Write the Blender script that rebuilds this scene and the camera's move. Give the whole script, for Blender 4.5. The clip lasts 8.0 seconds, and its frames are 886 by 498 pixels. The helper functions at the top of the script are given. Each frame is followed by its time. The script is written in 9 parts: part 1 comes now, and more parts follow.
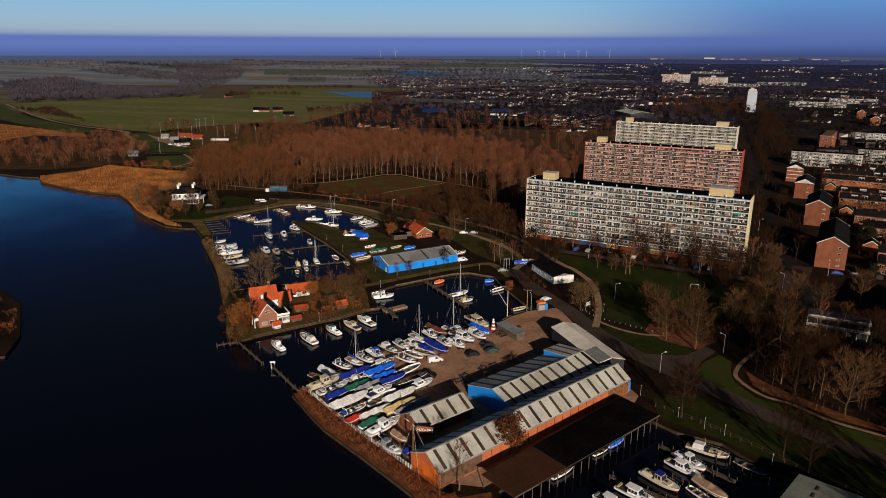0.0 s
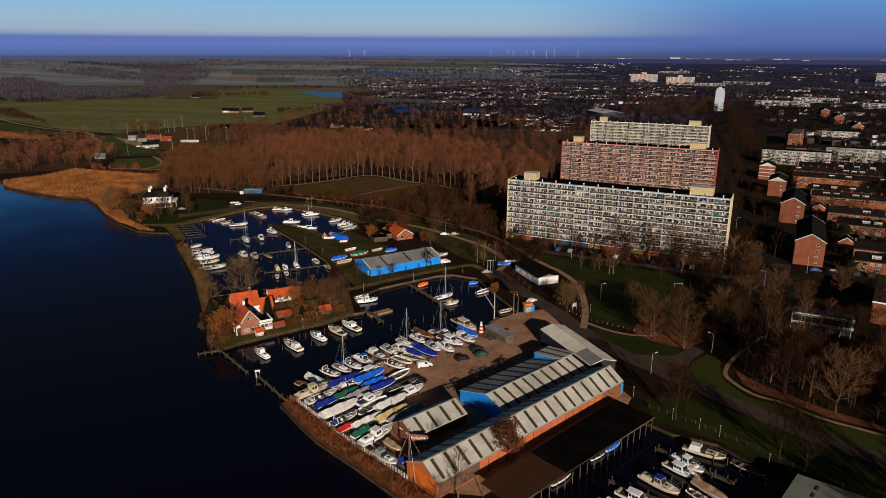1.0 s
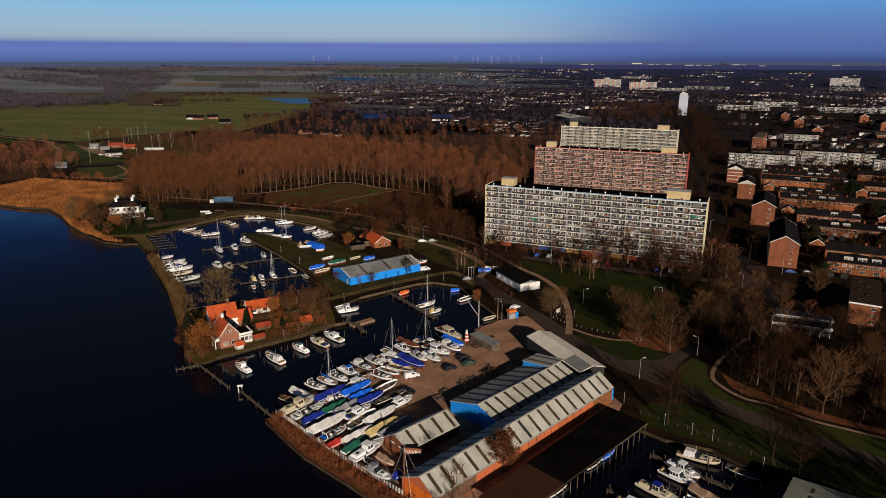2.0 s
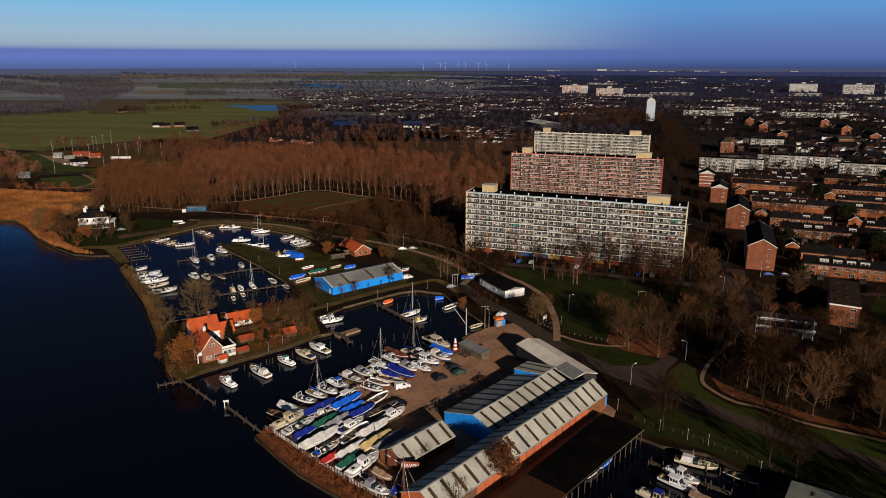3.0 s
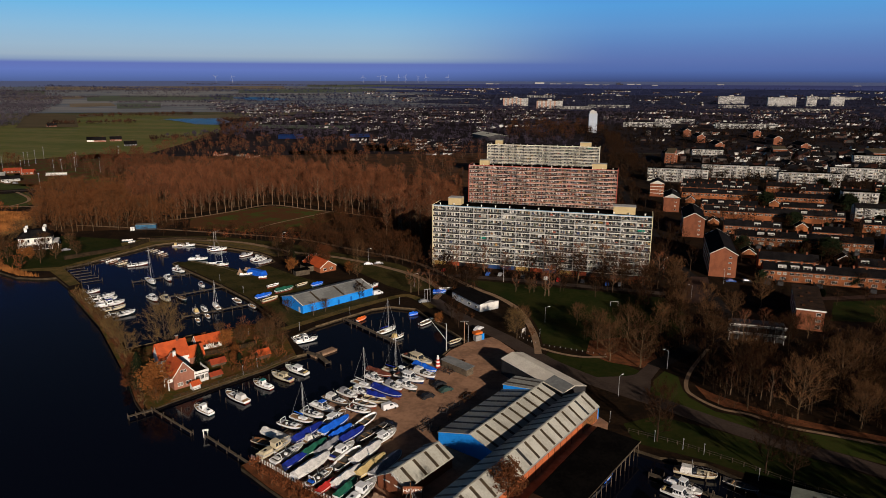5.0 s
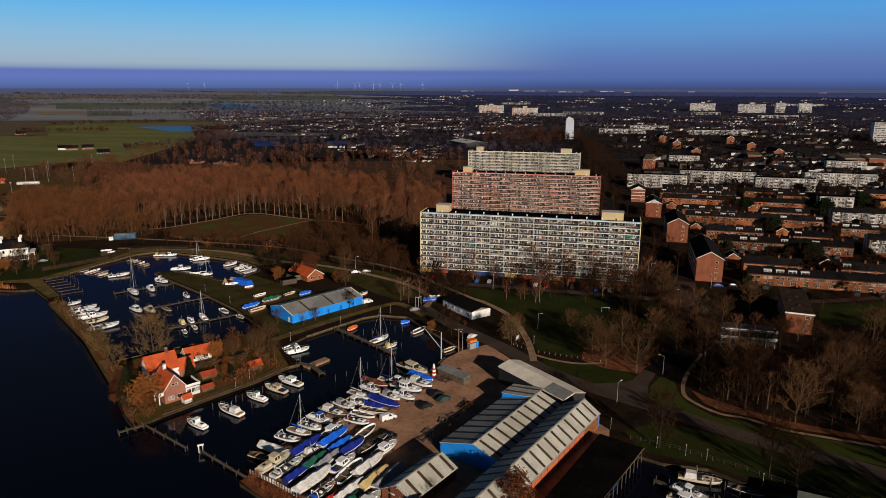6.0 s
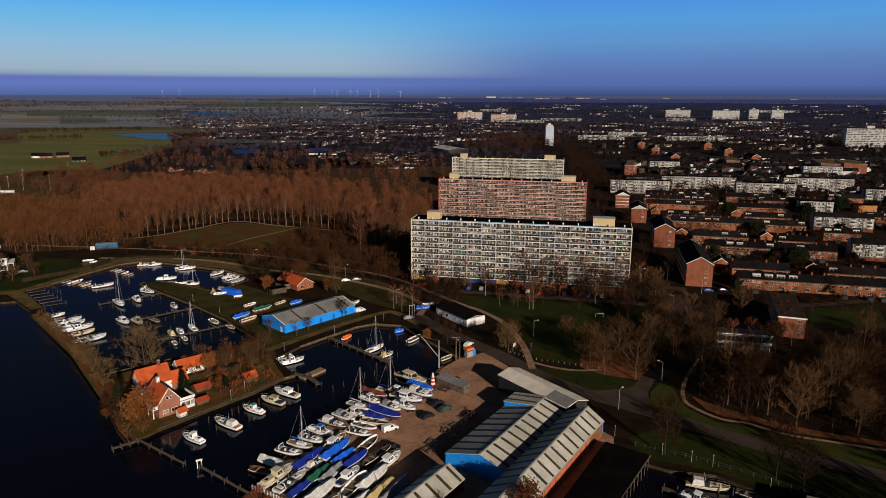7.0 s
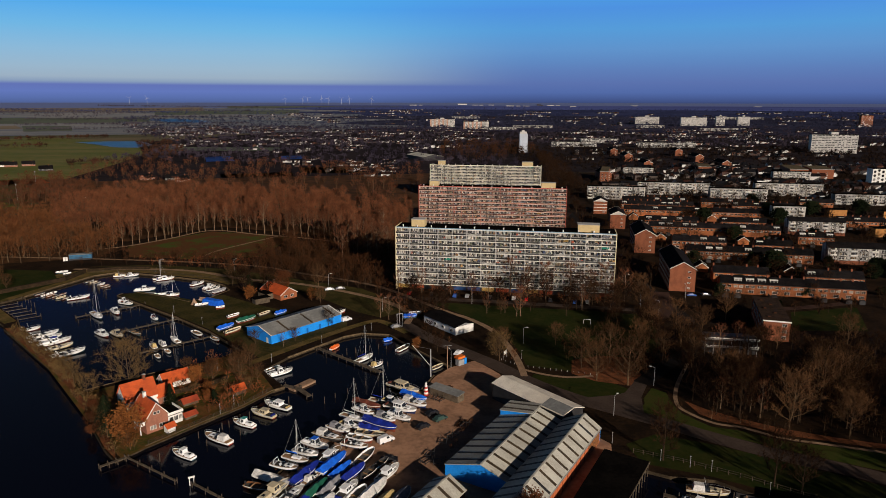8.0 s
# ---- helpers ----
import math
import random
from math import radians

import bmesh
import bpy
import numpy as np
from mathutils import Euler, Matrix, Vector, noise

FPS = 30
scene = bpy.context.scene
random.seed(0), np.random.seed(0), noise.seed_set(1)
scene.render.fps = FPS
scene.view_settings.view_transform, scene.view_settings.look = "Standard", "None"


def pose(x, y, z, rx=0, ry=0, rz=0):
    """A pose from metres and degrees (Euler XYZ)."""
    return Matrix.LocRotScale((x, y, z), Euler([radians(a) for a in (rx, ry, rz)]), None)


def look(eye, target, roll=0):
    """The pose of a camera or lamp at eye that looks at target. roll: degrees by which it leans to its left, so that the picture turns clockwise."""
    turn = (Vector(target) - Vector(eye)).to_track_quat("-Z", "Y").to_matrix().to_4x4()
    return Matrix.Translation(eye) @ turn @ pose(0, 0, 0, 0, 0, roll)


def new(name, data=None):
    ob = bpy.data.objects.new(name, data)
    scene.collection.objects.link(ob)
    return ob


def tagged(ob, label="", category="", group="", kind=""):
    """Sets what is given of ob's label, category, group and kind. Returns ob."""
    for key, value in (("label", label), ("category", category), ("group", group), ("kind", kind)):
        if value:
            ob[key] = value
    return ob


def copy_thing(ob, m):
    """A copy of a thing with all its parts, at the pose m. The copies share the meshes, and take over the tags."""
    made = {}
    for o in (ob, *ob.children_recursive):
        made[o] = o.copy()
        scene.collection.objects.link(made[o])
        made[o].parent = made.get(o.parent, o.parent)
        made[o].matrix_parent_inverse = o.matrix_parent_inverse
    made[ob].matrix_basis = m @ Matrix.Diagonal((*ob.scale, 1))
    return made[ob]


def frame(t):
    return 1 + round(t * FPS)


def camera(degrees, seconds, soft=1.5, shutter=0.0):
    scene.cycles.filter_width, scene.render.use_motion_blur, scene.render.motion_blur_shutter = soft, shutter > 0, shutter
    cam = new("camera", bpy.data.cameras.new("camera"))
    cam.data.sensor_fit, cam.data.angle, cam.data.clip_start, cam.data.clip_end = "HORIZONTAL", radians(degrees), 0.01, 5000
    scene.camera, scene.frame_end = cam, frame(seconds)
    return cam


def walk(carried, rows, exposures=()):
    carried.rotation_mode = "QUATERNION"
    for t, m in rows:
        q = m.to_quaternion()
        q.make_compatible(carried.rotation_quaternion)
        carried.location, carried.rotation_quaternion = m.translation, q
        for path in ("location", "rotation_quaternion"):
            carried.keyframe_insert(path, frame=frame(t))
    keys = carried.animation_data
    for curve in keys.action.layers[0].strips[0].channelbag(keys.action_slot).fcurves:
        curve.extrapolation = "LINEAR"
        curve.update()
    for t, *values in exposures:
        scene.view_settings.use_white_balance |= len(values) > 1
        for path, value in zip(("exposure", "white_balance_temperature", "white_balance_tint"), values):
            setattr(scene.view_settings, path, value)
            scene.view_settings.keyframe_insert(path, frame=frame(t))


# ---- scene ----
from mathutils import geometry

SKY, SUN, EXPOSURE = 0.010, 5.0, -0.10
cam = camera(66.5, 8.0, soft=0.6)
PATH = [
    (0, (26.582, 3.02, 93.596), (25.887, 4.81, 93.037), 0.1),
    (0.5, (23.432, 3.832, 93.547), (22.779, 5.638, 92.987), 0.1),
    (1, (20.282, 4.653, 93.494), (19.668, 6.472, 92.935), 0.1),
    (1.5, (17.093, 5.375, 93.453), (16.524, 7.211, 92.9), 0.1),
    (3, (7.239, 7.035, 93.271), (6.804, 8.915, 92.745), 0.0),
    (3.5, (3.942, 7.492, 93.21), (3.546, 9.383, 92.692), 0.1),
    (4, (0.546, 7.938, 93.141), (0.192, 9.839, 92.633), 0.1),
    (4.5, (-2.874, 8.379, 93.075), (-3.183, 10.291, 92.575), 0.1),
    (6, (-12.923, 10.035, 92.684), (-13.118, 11.969, 92.213), 0.1),
    (6.5, (-16.313, 10.768, 92.602), (-16.476, 12.708, 92.14), 0.1),
    (7, (-19.672, 11.551, 92.514), (-19.802, 13.495, 92.062), 0.1),
    (7.5, (-22.976, 12.33, 92.442), (-23.071, 14.279, 92.0), 0.1),
    (8, (-26.214, 13.112, 92.387), (-26.261, 15.065, 91.955), 0.1),
]
walk(cam, [(t, look(eye, target, roll)) for t, eye, target, roll in PATH], ((0, EXPOSURE), (8, EXPOSURE)))

# ---- world, sun, exposure ----
SUN_AZ, SUN_EL = math.atan2(-0.86, 0.5), radians(16.9)
to_sun = Vector((math.cos(SUN_AZ) * math.cos(SUN_EL), math.sin(SUN_AZ) * math.cos(SUN_EL), math.sin(SUN_EL)))
world = bpy.data.worlds.new("world")
scene.world = world
world.use_nodes = True
wn, wl = world.node_tree.nodes, world.node_tree.links
wn.clear()


nishita = wn.new("ShaderNodeTexSky")
nishita.sky_type, nishita.sun_disc = "NISHITA", False
nishita.sun_elevation, nishita.sun_rotation = SUN_EL, radians(90) - SUN_AZ
nishita.air_density, nishita.dust_density, nishita.ozone_density = 1.0, 0.6, 2.0
coord = wn.new("ShaderNodeTexCoord")
split = wn.new("ShaderNodeSeparateXYZ")
wl.new(coord.outputs["Generated"], split.inputs[0])


def ramp(stops, low, high, source):
    r = wn.new("ShaderNodeValToRGB")
    m = wn.new("ShaderNodeMapRange")
    m.inputs["From Min"].default_value, m.inputs["From Max"].default_value = low, high
    wl.new(source, m.inputs["Value"])
    wl.new(m.outputs[0], r.inputs[0])
    e = r.color_ramp.elements
    while len(e) < len(stops):
        e.new(0.5)
    for k, (p, c) in zip(e, stops):
        k.position, k.color = p, (*c, 1)
    return r


# the hazy lower sky: a violet haze layer over the horizon, paler above it to the west
west = ramp([(0.0, (0.085, 0.13, 0.32)), (0.0268, (0.105, 0.165, 0.425)), (0.0625, (0.131, 0.198, 0.526)), (0.1004, (0.131, 0.184, 0.495)), (0.1183, (0.264, 0.361, 0.526)), (0.1429, (0.351, 0.459, 0.578)), (0.1964, (0.346, 0.501, 0.647)), (0.2946, (0.281, 0.52, 0.744)), (0.4196, (0.174, 0.501, 0.832)), (0.5625, (0.09, 0.42, 0.899)), (0.6875, (0.082, 0.442, 0.899)),
             (0.75, (0.034, 0.128, 0.430)), (0.82, (0.012, 0.040, 0.198)), (1.0, (0.0075, 0.0235, 0.118))], -0.004, 0.22, split.outputs["Z"])
east = ramp([(0.0, (0.05, 0.076, 0.2)), (0.0268, (0.066, 0.11, 0.3)), (0.0625, (0.09, 0.154, 0.409)), (0.1205, (0.112, 0.18, 0.448)), (0.1964, (0.12, 0.224, 0.514)), (0.3214, (0.125, 0.313, 0.647)), (0.442, (0.1, 0.356, 0.744)), (0.5625, (0.082, 0.308, 0.799)), (0.6875, (0.082, 0.387, 0.856)),
             (0.75, (0.034, 0.128, 0.430)), (0.82, (0.012, 0.040, 0.198)), (1.0, (0.0075, 0.0235, 0.118))], -0.004, 0.22, split.outputs["Z"])
side = wn.new("ShaderNodeMapRange")
side.interpolation_type = "SMOOTHSTEP"
side.inputs["From Min"].default_value, side.inputs["From Max"].default_value = -0.26, 0.12
wl.new(split.outputs["X"], side.inputs["Value"])
low = wn.new("ShaderNodeMix")
low.data_type = "RGBA"
wl.new(side.outputs[0], low.inputs["Factor"])
wl.new(west.outputs[0], low.inputs["A"])
wl.new(east.outputs[0], low.inputs["B"])
up = wn.new("ShaderNodeMapRange")
up.interpolation_type = "SMOOTHSTEP"
up.inputs["From Min"].default_value, up.inputs["From Max"].default_value = 0.17, 0.34
wl.new(split.outputs["Z"], up.inputs["Value"])
scaled = wn.new("ShaderNodeMix")
scaled.data_type, scaled.blend_type = "RGBA", "MULTIPLY"
scaled.inputs["Factor"].default_value = 1.0
scaled.inputs["B"].default_value = (SKY, SKY, SKY * 1.15, 1)
wl.new(nishita.outputs[0], scaled.inputs["A"])
mixed = wn.new("ShaderNodeMix")
mixed.data_type = "RGBA"
wl.new(up.outputs[0], mixed.inputs["Factor"])
wl.new(low.outputs["Result"], mixed.inputs["A"])
wl.new(scaled.outputs["Result"], mixed.inputs["B"])
back = wn.new("ShaderNodeBackground")
wl.new(mixed.outputs["Result"], back.inputs["Color"])
wout = wn.new("ShaderNodeOutputWorld")
wl.new(back.outputs[0], wout.inputs["Surface"])

sun_data = bpy.data.lights.new("sun", "SUN")
sun_data.energy, sun_data.angle, sun_data.color = SUN, radians(0.5), (1.0, 0.865, 0.735)
sun = new("sun", sun_data)
sun.matrix_world = look((0, 0, 300), Vector((0, 0, 300)) - to_sun)

# ---- materials ----


def mat(name, a, b=None, size=2.0, rough=0.8, bump=0.0, metal=0.0, vary=0.0, fine=8.0, spec=0.3, stretch=(1, 1, 1), world_space=False, island=0.0, ribs=0.0, span=(0.49, 0.71)):
    """Colours a and b mixed by a coarse and a fine noise; size: metres of the coarse pattern."""
    m = bpy.data.materials.new(name)
    m.use_nodes = True
    n, l = m.node_tree.nodes, m.node_tree.links
    p = n["Principled BSDF"]
    p.inputs["Roughness"].default_value, p.inputs["Metallic"].default_value = rough, metal
    p.inputs["Specular IOR Level"].default_value = spec
    b = b or tuple(c * 0.7 for c in a)
    if world_space:
        g = n.new("ShaderNodeNewGeometry")
        source = g.outputs["Position"]
    else:
        g = n.new("ShaderNodeTexCoord")
        source = g.outputs["Object"]
    mp = n.new("ShaderNodeMapping")
    mp.inputs["Scale"].default_value = stretch
    l.new(source, mp.inputs[0])
    t1, t2 = n.new("ShaderNodeTexNoise"), n.new("ShaderNodeTexNoise")
    t1.inputs["Scale"].default_value, t1.inputs["Detail"].default_value = 1 / size, 3
    t2.inputs["Scale"].default_value, t2.inputs["Detail"].default_value = fine / size, 2
    l.new(mp.outputs[0], t1.inputs["Vector"])
    l.new(mp.outputs[0], t2.inputs["Vector"])
    add = n.new("ShaderNodeMath")
    add.operation = "MULTIPLY_ADD"
    add.inputs[1].default_value = 0.45
    l.new(t2.outputs[0], add.inputs[0])
    half = n.new("ShaderNodeMath")
    half.operation = "MULTIPLY"
    half.inputs[1].default_value = 0.75
    l.new(t1.outputs[0], half.inputs[0])
    l.new(half.outputs[0], add.inputs[2])
    mr = n.new("ShaderNodeMapRange")
    mr.inputs["From Min"].default_value, mr.inputs["From Max"].default_value = span
    l.new(add.outputs[0], mr.inputs["Value"])
    mx = n.new("ShaderNodeMix")
    mx.data_type = "RGBA"
    mx.inputs["A"].default_value, mx.inputs["B"].default_value = (*a, 1), (*b, 1)
    l.new(mr.outputs[0], mx.inputs["Factor"])
    out = mx.outputs["Result"]
    if vary or island:
        hsv = n.new("ShaderNodeHueSaturation")
        v = n.new("ShaderNodeMapRange")
        amount = vary or island
        v.inputs["To Min"].default_value, v.inputs["To Max"].default_value = 1 - amount, 1 + amount
        if vary:
            o = n.new("ShaderNodeObjectInfo")
            l.new(o.outputs["Random"], v.inputs["Value"])
        else:
            o = n.new("ShaderNodeNewGeometry")
            l.new(o.outputs["Random Per Island"], v.inputs["Value"])
        l.new(v.outputs[0], hsv.inputs["Value"])
        l.new(out, hsv.inputs["Color"])
        out = hsv.outputs[0]
    l.new(out, p.inputs["Base Color"])
    if ribs:
        wave = n.new("ShaderNodeTexWave")
        wave.inputs["Scale"].default_value, wave.inputs["Distortion"].default_value = 0.314 / ribs, 0.0
        l.new(source, wave.inputs["Vector"])
        rb = n.new("ShaderNodeBump")
        rb.inputs["Strength"].default_value, rb.inputs["Distance"].default_value = 0.35, ribs * 0.2
        l.new(wave.outputs["Fac"], rb.inputs["Height"])
        l.new(rb.outputs[0], p.inputs["Normal"])
    elif bump:
        bn = n.new("ShaderNodeBump")
        bn.inputs["Strength"].default_value, bn.inputs["Distance"].default_value = 0.6, bump
        l.new(t2.outputs[0], bn.inputs["Height"])
        l.new(bn.outputs[0], p.inputs["Normal"])
    return m


def choice_mat(name, colours, rough=0.6, by_island=False, spec=0.4):
    """One of several colours for each object, or for each loose piece, with a light stain."""
    m = bpy.data.materials.new(name)
    m.use_nodes = True
    n, l = m.node_tree.nodes, m.node_tree.links
    p = n["Principled BSDF"]
    p.inputs["Roughness"].default_value, p.inputs["Specular IOR Level"].default_value = rough, spec
    r = n.new("ShaderNodeValToRGB")
    r.color_ramp.interpolation = "CONSTANT"
    e = r.color_ramp.elements
    while len(e) < len(colours):
        e.new(0.5)
    for i, (k, c) in enumerate(zip(e, colours)):
        k.position, k.color = i / len(colours), (*c, 1)
    if by_island:
        o = n.new("ShaderNodeNewGeometry")
        l.new(o.outputs["Random Per Island"], r.inputs[0])
    else:
        o = n.new("ShaderNodeObjectInfo")
        l.new(o.outputs["Random"], r.inputs[0])
    t = n.new("ShaderNodeTexNoise")
    t.inputs["Scale"].default_value = 1.3
    mx = n.new("ShaderNodeMix")
    mx.data_type, mx.blend_type = "RGBA", "MULTIPLY"
    mx.inputs["Factor"].default_value = 0.5
    l.new(r.outputs[0], mx.inputs["A"])
    l.new(t.outputs[0], mx.inputs["B"])
    l.new(mx.outputs["Result"], p.inputs["Base Color"])
    return m


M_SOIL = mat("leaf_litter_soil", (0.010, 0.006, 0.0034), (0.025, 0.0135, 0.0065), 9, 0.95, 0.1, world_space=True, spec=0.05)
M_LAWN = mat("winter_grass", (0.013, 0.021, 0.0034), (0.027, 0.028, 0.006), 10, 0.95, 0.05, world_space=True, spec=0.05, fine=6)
M_FIELD = mat("meadow_grass", (0.098, 0.112, 0.028), (0.16, 0.142, 0.05), 60, 0.95, 0.0, world_space=True, stretch=(0.35, 1.1, 1), spec=0.05)
M_DRYGRASS = mat("dry_grass_bank", (0.070, 0.056, 0.016), (0.150, 0.098, 0.035), 5, 0.95, 0.1, world_space=True, spec=0.05)
M_HEATH = mat("brown_heath_grass", (0.06, 0.076, 0.016), (0.092, 0.040, 0.016), 13, 0.95, 0.1, world_space=True, fine=5, spec=0.05, span=(0.48, 0.62))
M_REED = mat("golden_reed", (0.350, 0.138, 0.040), (0.170, 0.066, 0.020), 14, 0.95, 0.2, world_space=True, spec=0.05, fine=5)
M_ROAD = mat("worn_asphalt", (0.046, 0.031, 0.024), (0.064, 0.045, 0.035), 6, 0.9, 0.01, world_space=True, spec=0.1)
M_PATH = mat("shell_path", (0.3, 0.192, 0.116), (0.2, 0.128, 0.078), 3, 0.95, 0.01, world_space=True, spec=0.1)
M_YARD = mat("packed_sand_yard", (0.4, 0.222, 0.134), (0.25, 0.138, 0.084), 7, 0.95, 0.02, world_space=True, fine=5, spec=0.1)
M_WALL_Q = mat("quay_timber", (0.030, 0.022, 0.014), (0.060, 0.044, 0.026), 3, 0.9, spec=0.1)
M_FARLAND = mat("far_fields", (0.062, 0.068, 0.04), (0.15, 0.126, 0.082), 260, 0.95, world_space=True, stretch=(0.5, 1.6, 1), fine=5, spec=0.0)
M_BRICK = mat("orange_brick", (0.330, 0.105, 0.040), (0.250, 0.080, 0.034), 3, 0.85, 0.01, vary=0.12)
M_BRICKRED = mat("red_brick", (0.215, 0.069, 0.031), (0.155, 0.05, 0.023), 3, 0.85, 0.01, vary=0.15)
M_BRICKPINK = mat("pink_brick", (0.30, 0.125, 0.078), (0.225, 0.092, 0.058), 2, 0.85, 0.01)
M_HALLWALL = mat("orange_steel_cladding", (0.50, 0.135, 0.05), (0.40, 0.11, 0.044), 4, 0.6, 0.01, stretch=(1, 1, 0.3))
M_BLUEWALL = mat("bright_blue_cladding", (0.014, 0.255, 0.780), (0.010, 0.205, 0.660), 4, 0.5, 0.01)
M_ROOFGREY = mat("fibre_cement_sheet", (0.49, 0.475, 0.405), (0.35, 0.335, 0.285), 5, 0.8, fine=14, ribs=0.3, stretch=(1, 0.5, 1))
M_ROOFSTEEL = mat("grey_roof_sheet", (0.250, 0.250, 0.235), (0.170, 0.172, 0.165), 8, 0.6, ribs=0.4)
M_SKYLIGHT = mat("dull_brown_skylight", (0.075, 0.052, 0.030), (0.040, 0.030, 0.020), 3, 0.4)
M_BITUMEN = mat("black_bitumen", (0.0035, 0.003, 0.003), (0.007, 0.006, 0.0055), 6, 0.95, 0.01, spec=0.0)
M_RUST = mat("rusty_brown_sheet", (0.062, 0.024, 0.01), (0.042, 0.017, 0.008), 5, 0.9, 0.01, spec=0.1)
M_TILEDARK = mat("dark_roof_tiles", (0.006, 0.0055, 0.006), (0.013, 0.011, 0.011), 4, 0.95, 0.04, vary=0.3, spec=0.02)
M_TILERED = mat("orange_roof_tiles", (0.520, 0.088, 0.018), (0.370, 0.060, 0.014), 2, 0.75, 0.05, fine=6)
M_TILEDKRED = mat("dark_red_roof_tiles", (0.330, 0.052, 0.018), (0.240, 0.040, 0.015), 2, 0.75, 0.05)
M_WHITE = mat("white_paint", (0.760, 0.740, 0.690), (0.640, 0.620, 0.570), 2, 0.6, vary=0.08)
M_CREAM = mat("cream_plaster", (0.560, 0.430, 0.220), (0.480, 0.360, 0.180), 3, 0.8)
M_CONC = mat("pale_concrete", (0.420, 0.410, 0.380), (0.330, 0.320, 0.300), 5, 0.85)
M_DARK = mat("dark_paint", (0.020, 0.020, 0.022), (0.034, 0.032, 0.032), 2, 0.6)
M_GLASS = choice_mat("window_glass", [(0.010, 0.012, 0.015), (0.02, 0.022, 0.026), (0.16, 0.15, 0.13), (0.012, 0.012, 0.012), (0.06, 0.055, 0.05), (0.02, 0.02, 0.02), (0.03, 0.028, 0.025), (0.3, 0.28, 0.25)], 0.15)


def pane_mat(name, colours, wide, high, rough=0.3):
    """Dark glass or a curtain behind it, chosen anew for every pane's width and storey."""
    m = bpy.data.materials.new(name)
    m.use_nodes = True
    n, l = m.node_tree.nodes, m.node_tree.links
    p = n["Principled BSDF"]
    p.inputs["Roughness"].default_value = rough
    g = n.new("ShaderNodeNewGeometry")
    grid = n.new("ShaderNodeVectorMath")
    grid.operation = "SNAP"
    grid.inputs[1].default_value = (wide, 60.0, high)
    w = n.new("ShaderNodeTexWhiteNoise")
    l.new(g.outputs["Position"], grid.inputs[0])
    l.new(grid.outputs[0], w.inputs["Vector"])
    r = n.new("ShaderNodeValToRGB")
    r.color_ramp.interpolation = "CONSTANT"
    e = r.color_ramp.elements
    while len(e) < len(colours):
        e.new(0.5)
    for i, (k, c) in enumerate(zip(e, colours)):
        k.position, k.color = i / len(colours), (*c, 1)
    l.new(w.outputs["Value"], r.inputs[0])
    l.new(r.outputs[0], p.inputs["Base Color"])
    return m


DARKPANES = [(0.006, 0.006, 0.007), (0.012, 0.011, 0.011), (0.020, 0.017, 0.014), (0.008, 0.008, 0.009)]
M_CURTAIN = pane_mat("window_with_curtains", DARKPANES + DARKPANES + DARKPANES[:3] + [(0.55, 0.50, 0.42), (0.28, 0.22, 0.13), (0.70, 0.66, 0.60), (0.13, 0.10, 0.08), (0.22, 0.13, 0.05), (0.40, 0.39, 0.38), (0.10, 0.11, 0.13)], 0.62, 1.4)
M_TINT = mat("tinted_cabin_glass", (0.014, 0.017, 0.022), (0.024, 0.028, 0.034), 1, 0.12, spec=0.5)
M_BARK = mat("grey_brown_bark", (0.105, 0.068, 0.038), (0.055, 0.036, 0.021), 1.5, 0.95, spec=0.05)
M_BARKPARK = mat("pale_olive_bark", (0.125, 0.078, 0.042), (0.06, 0.038, 0.021), 1.5, 0.95, spec=0.05)
M_TWIGPARK = mat("grey_brown_twigs", (0.108, 0.052, 0.022), (0.054, 0.027, 0.012), 4, 0.95, vary=0.4, spec=0.05)
# Darker bark for shaded trees: the shade is put into the colour.
M_BARKDARK = mat("shade_darkened_bark", (0.045, 0.028, 0.016), (0.022, 0.014, 0.009), 1.5, 0.95, spec=0.05)
M_BARKPALE = mat("pale_bark", (0.190, 0.130, 0.080), (0.090, 0.058, 0.036), 1.2, 0.95, spec=0.05)
M_TWIG = mat("brown_twigs", (0.120, 0.046, 0.017), (0.065, 0.026, 0.010), 4, 0.95, vary=0.4, spec=0.05)
M_WILLOW = mat("olive_willow_twigs", (0.165, 0.1, 0.038), (0.088, 0.054, 0.022), 4, 0.95, spec=0.05)
M_HEDGE = mat("dark_green_hedge", (0.010, 0.014, 0.005), (0.018, 0.020, 0.008), 1.5, 0.95, 0.3, spec=0.05)
# Shaded copies of the brown twigs: M_TWIGMID here, M_TWIGDARK further down.
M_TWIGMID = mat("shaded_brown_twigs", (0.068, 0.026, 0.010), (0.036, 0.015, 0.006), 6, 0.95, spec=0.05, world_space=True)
# Same asphalt as M_ROAD; the trees' shade on it is put into the colour.
M_ROADDARK = mat("shaded_asphalt", (0.009, 0.007, 0.006), (0.016, 0.012, 0.01), 6, 0.9, 0.01, world_space=True, spec=0.1)
M_TWIGRED = mat("reddish_twigs", (0.172, 0.064, 0.029), (0.09, 0.033, 0.016), 7, 0.95, vary=0.35, spec=0.05, fine=3, world_space=True)
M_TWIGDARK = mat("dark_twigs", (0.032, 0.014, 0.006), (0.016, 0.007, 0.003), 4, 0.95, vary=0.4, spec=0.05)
M_LEAFRUST = mat("rusty_dead_leaves", (0.230, 0.086, 0.024), (0.130, 0.045, 0.013), 2, 0.9, vary=0.15, spec=0.05)
M_LEAFDARK = mat("dark_russet_leaves", (0.120, 0.042, 0.016), (0.075, 0.026, 0.011), 2, 0.9, spec=0.05)
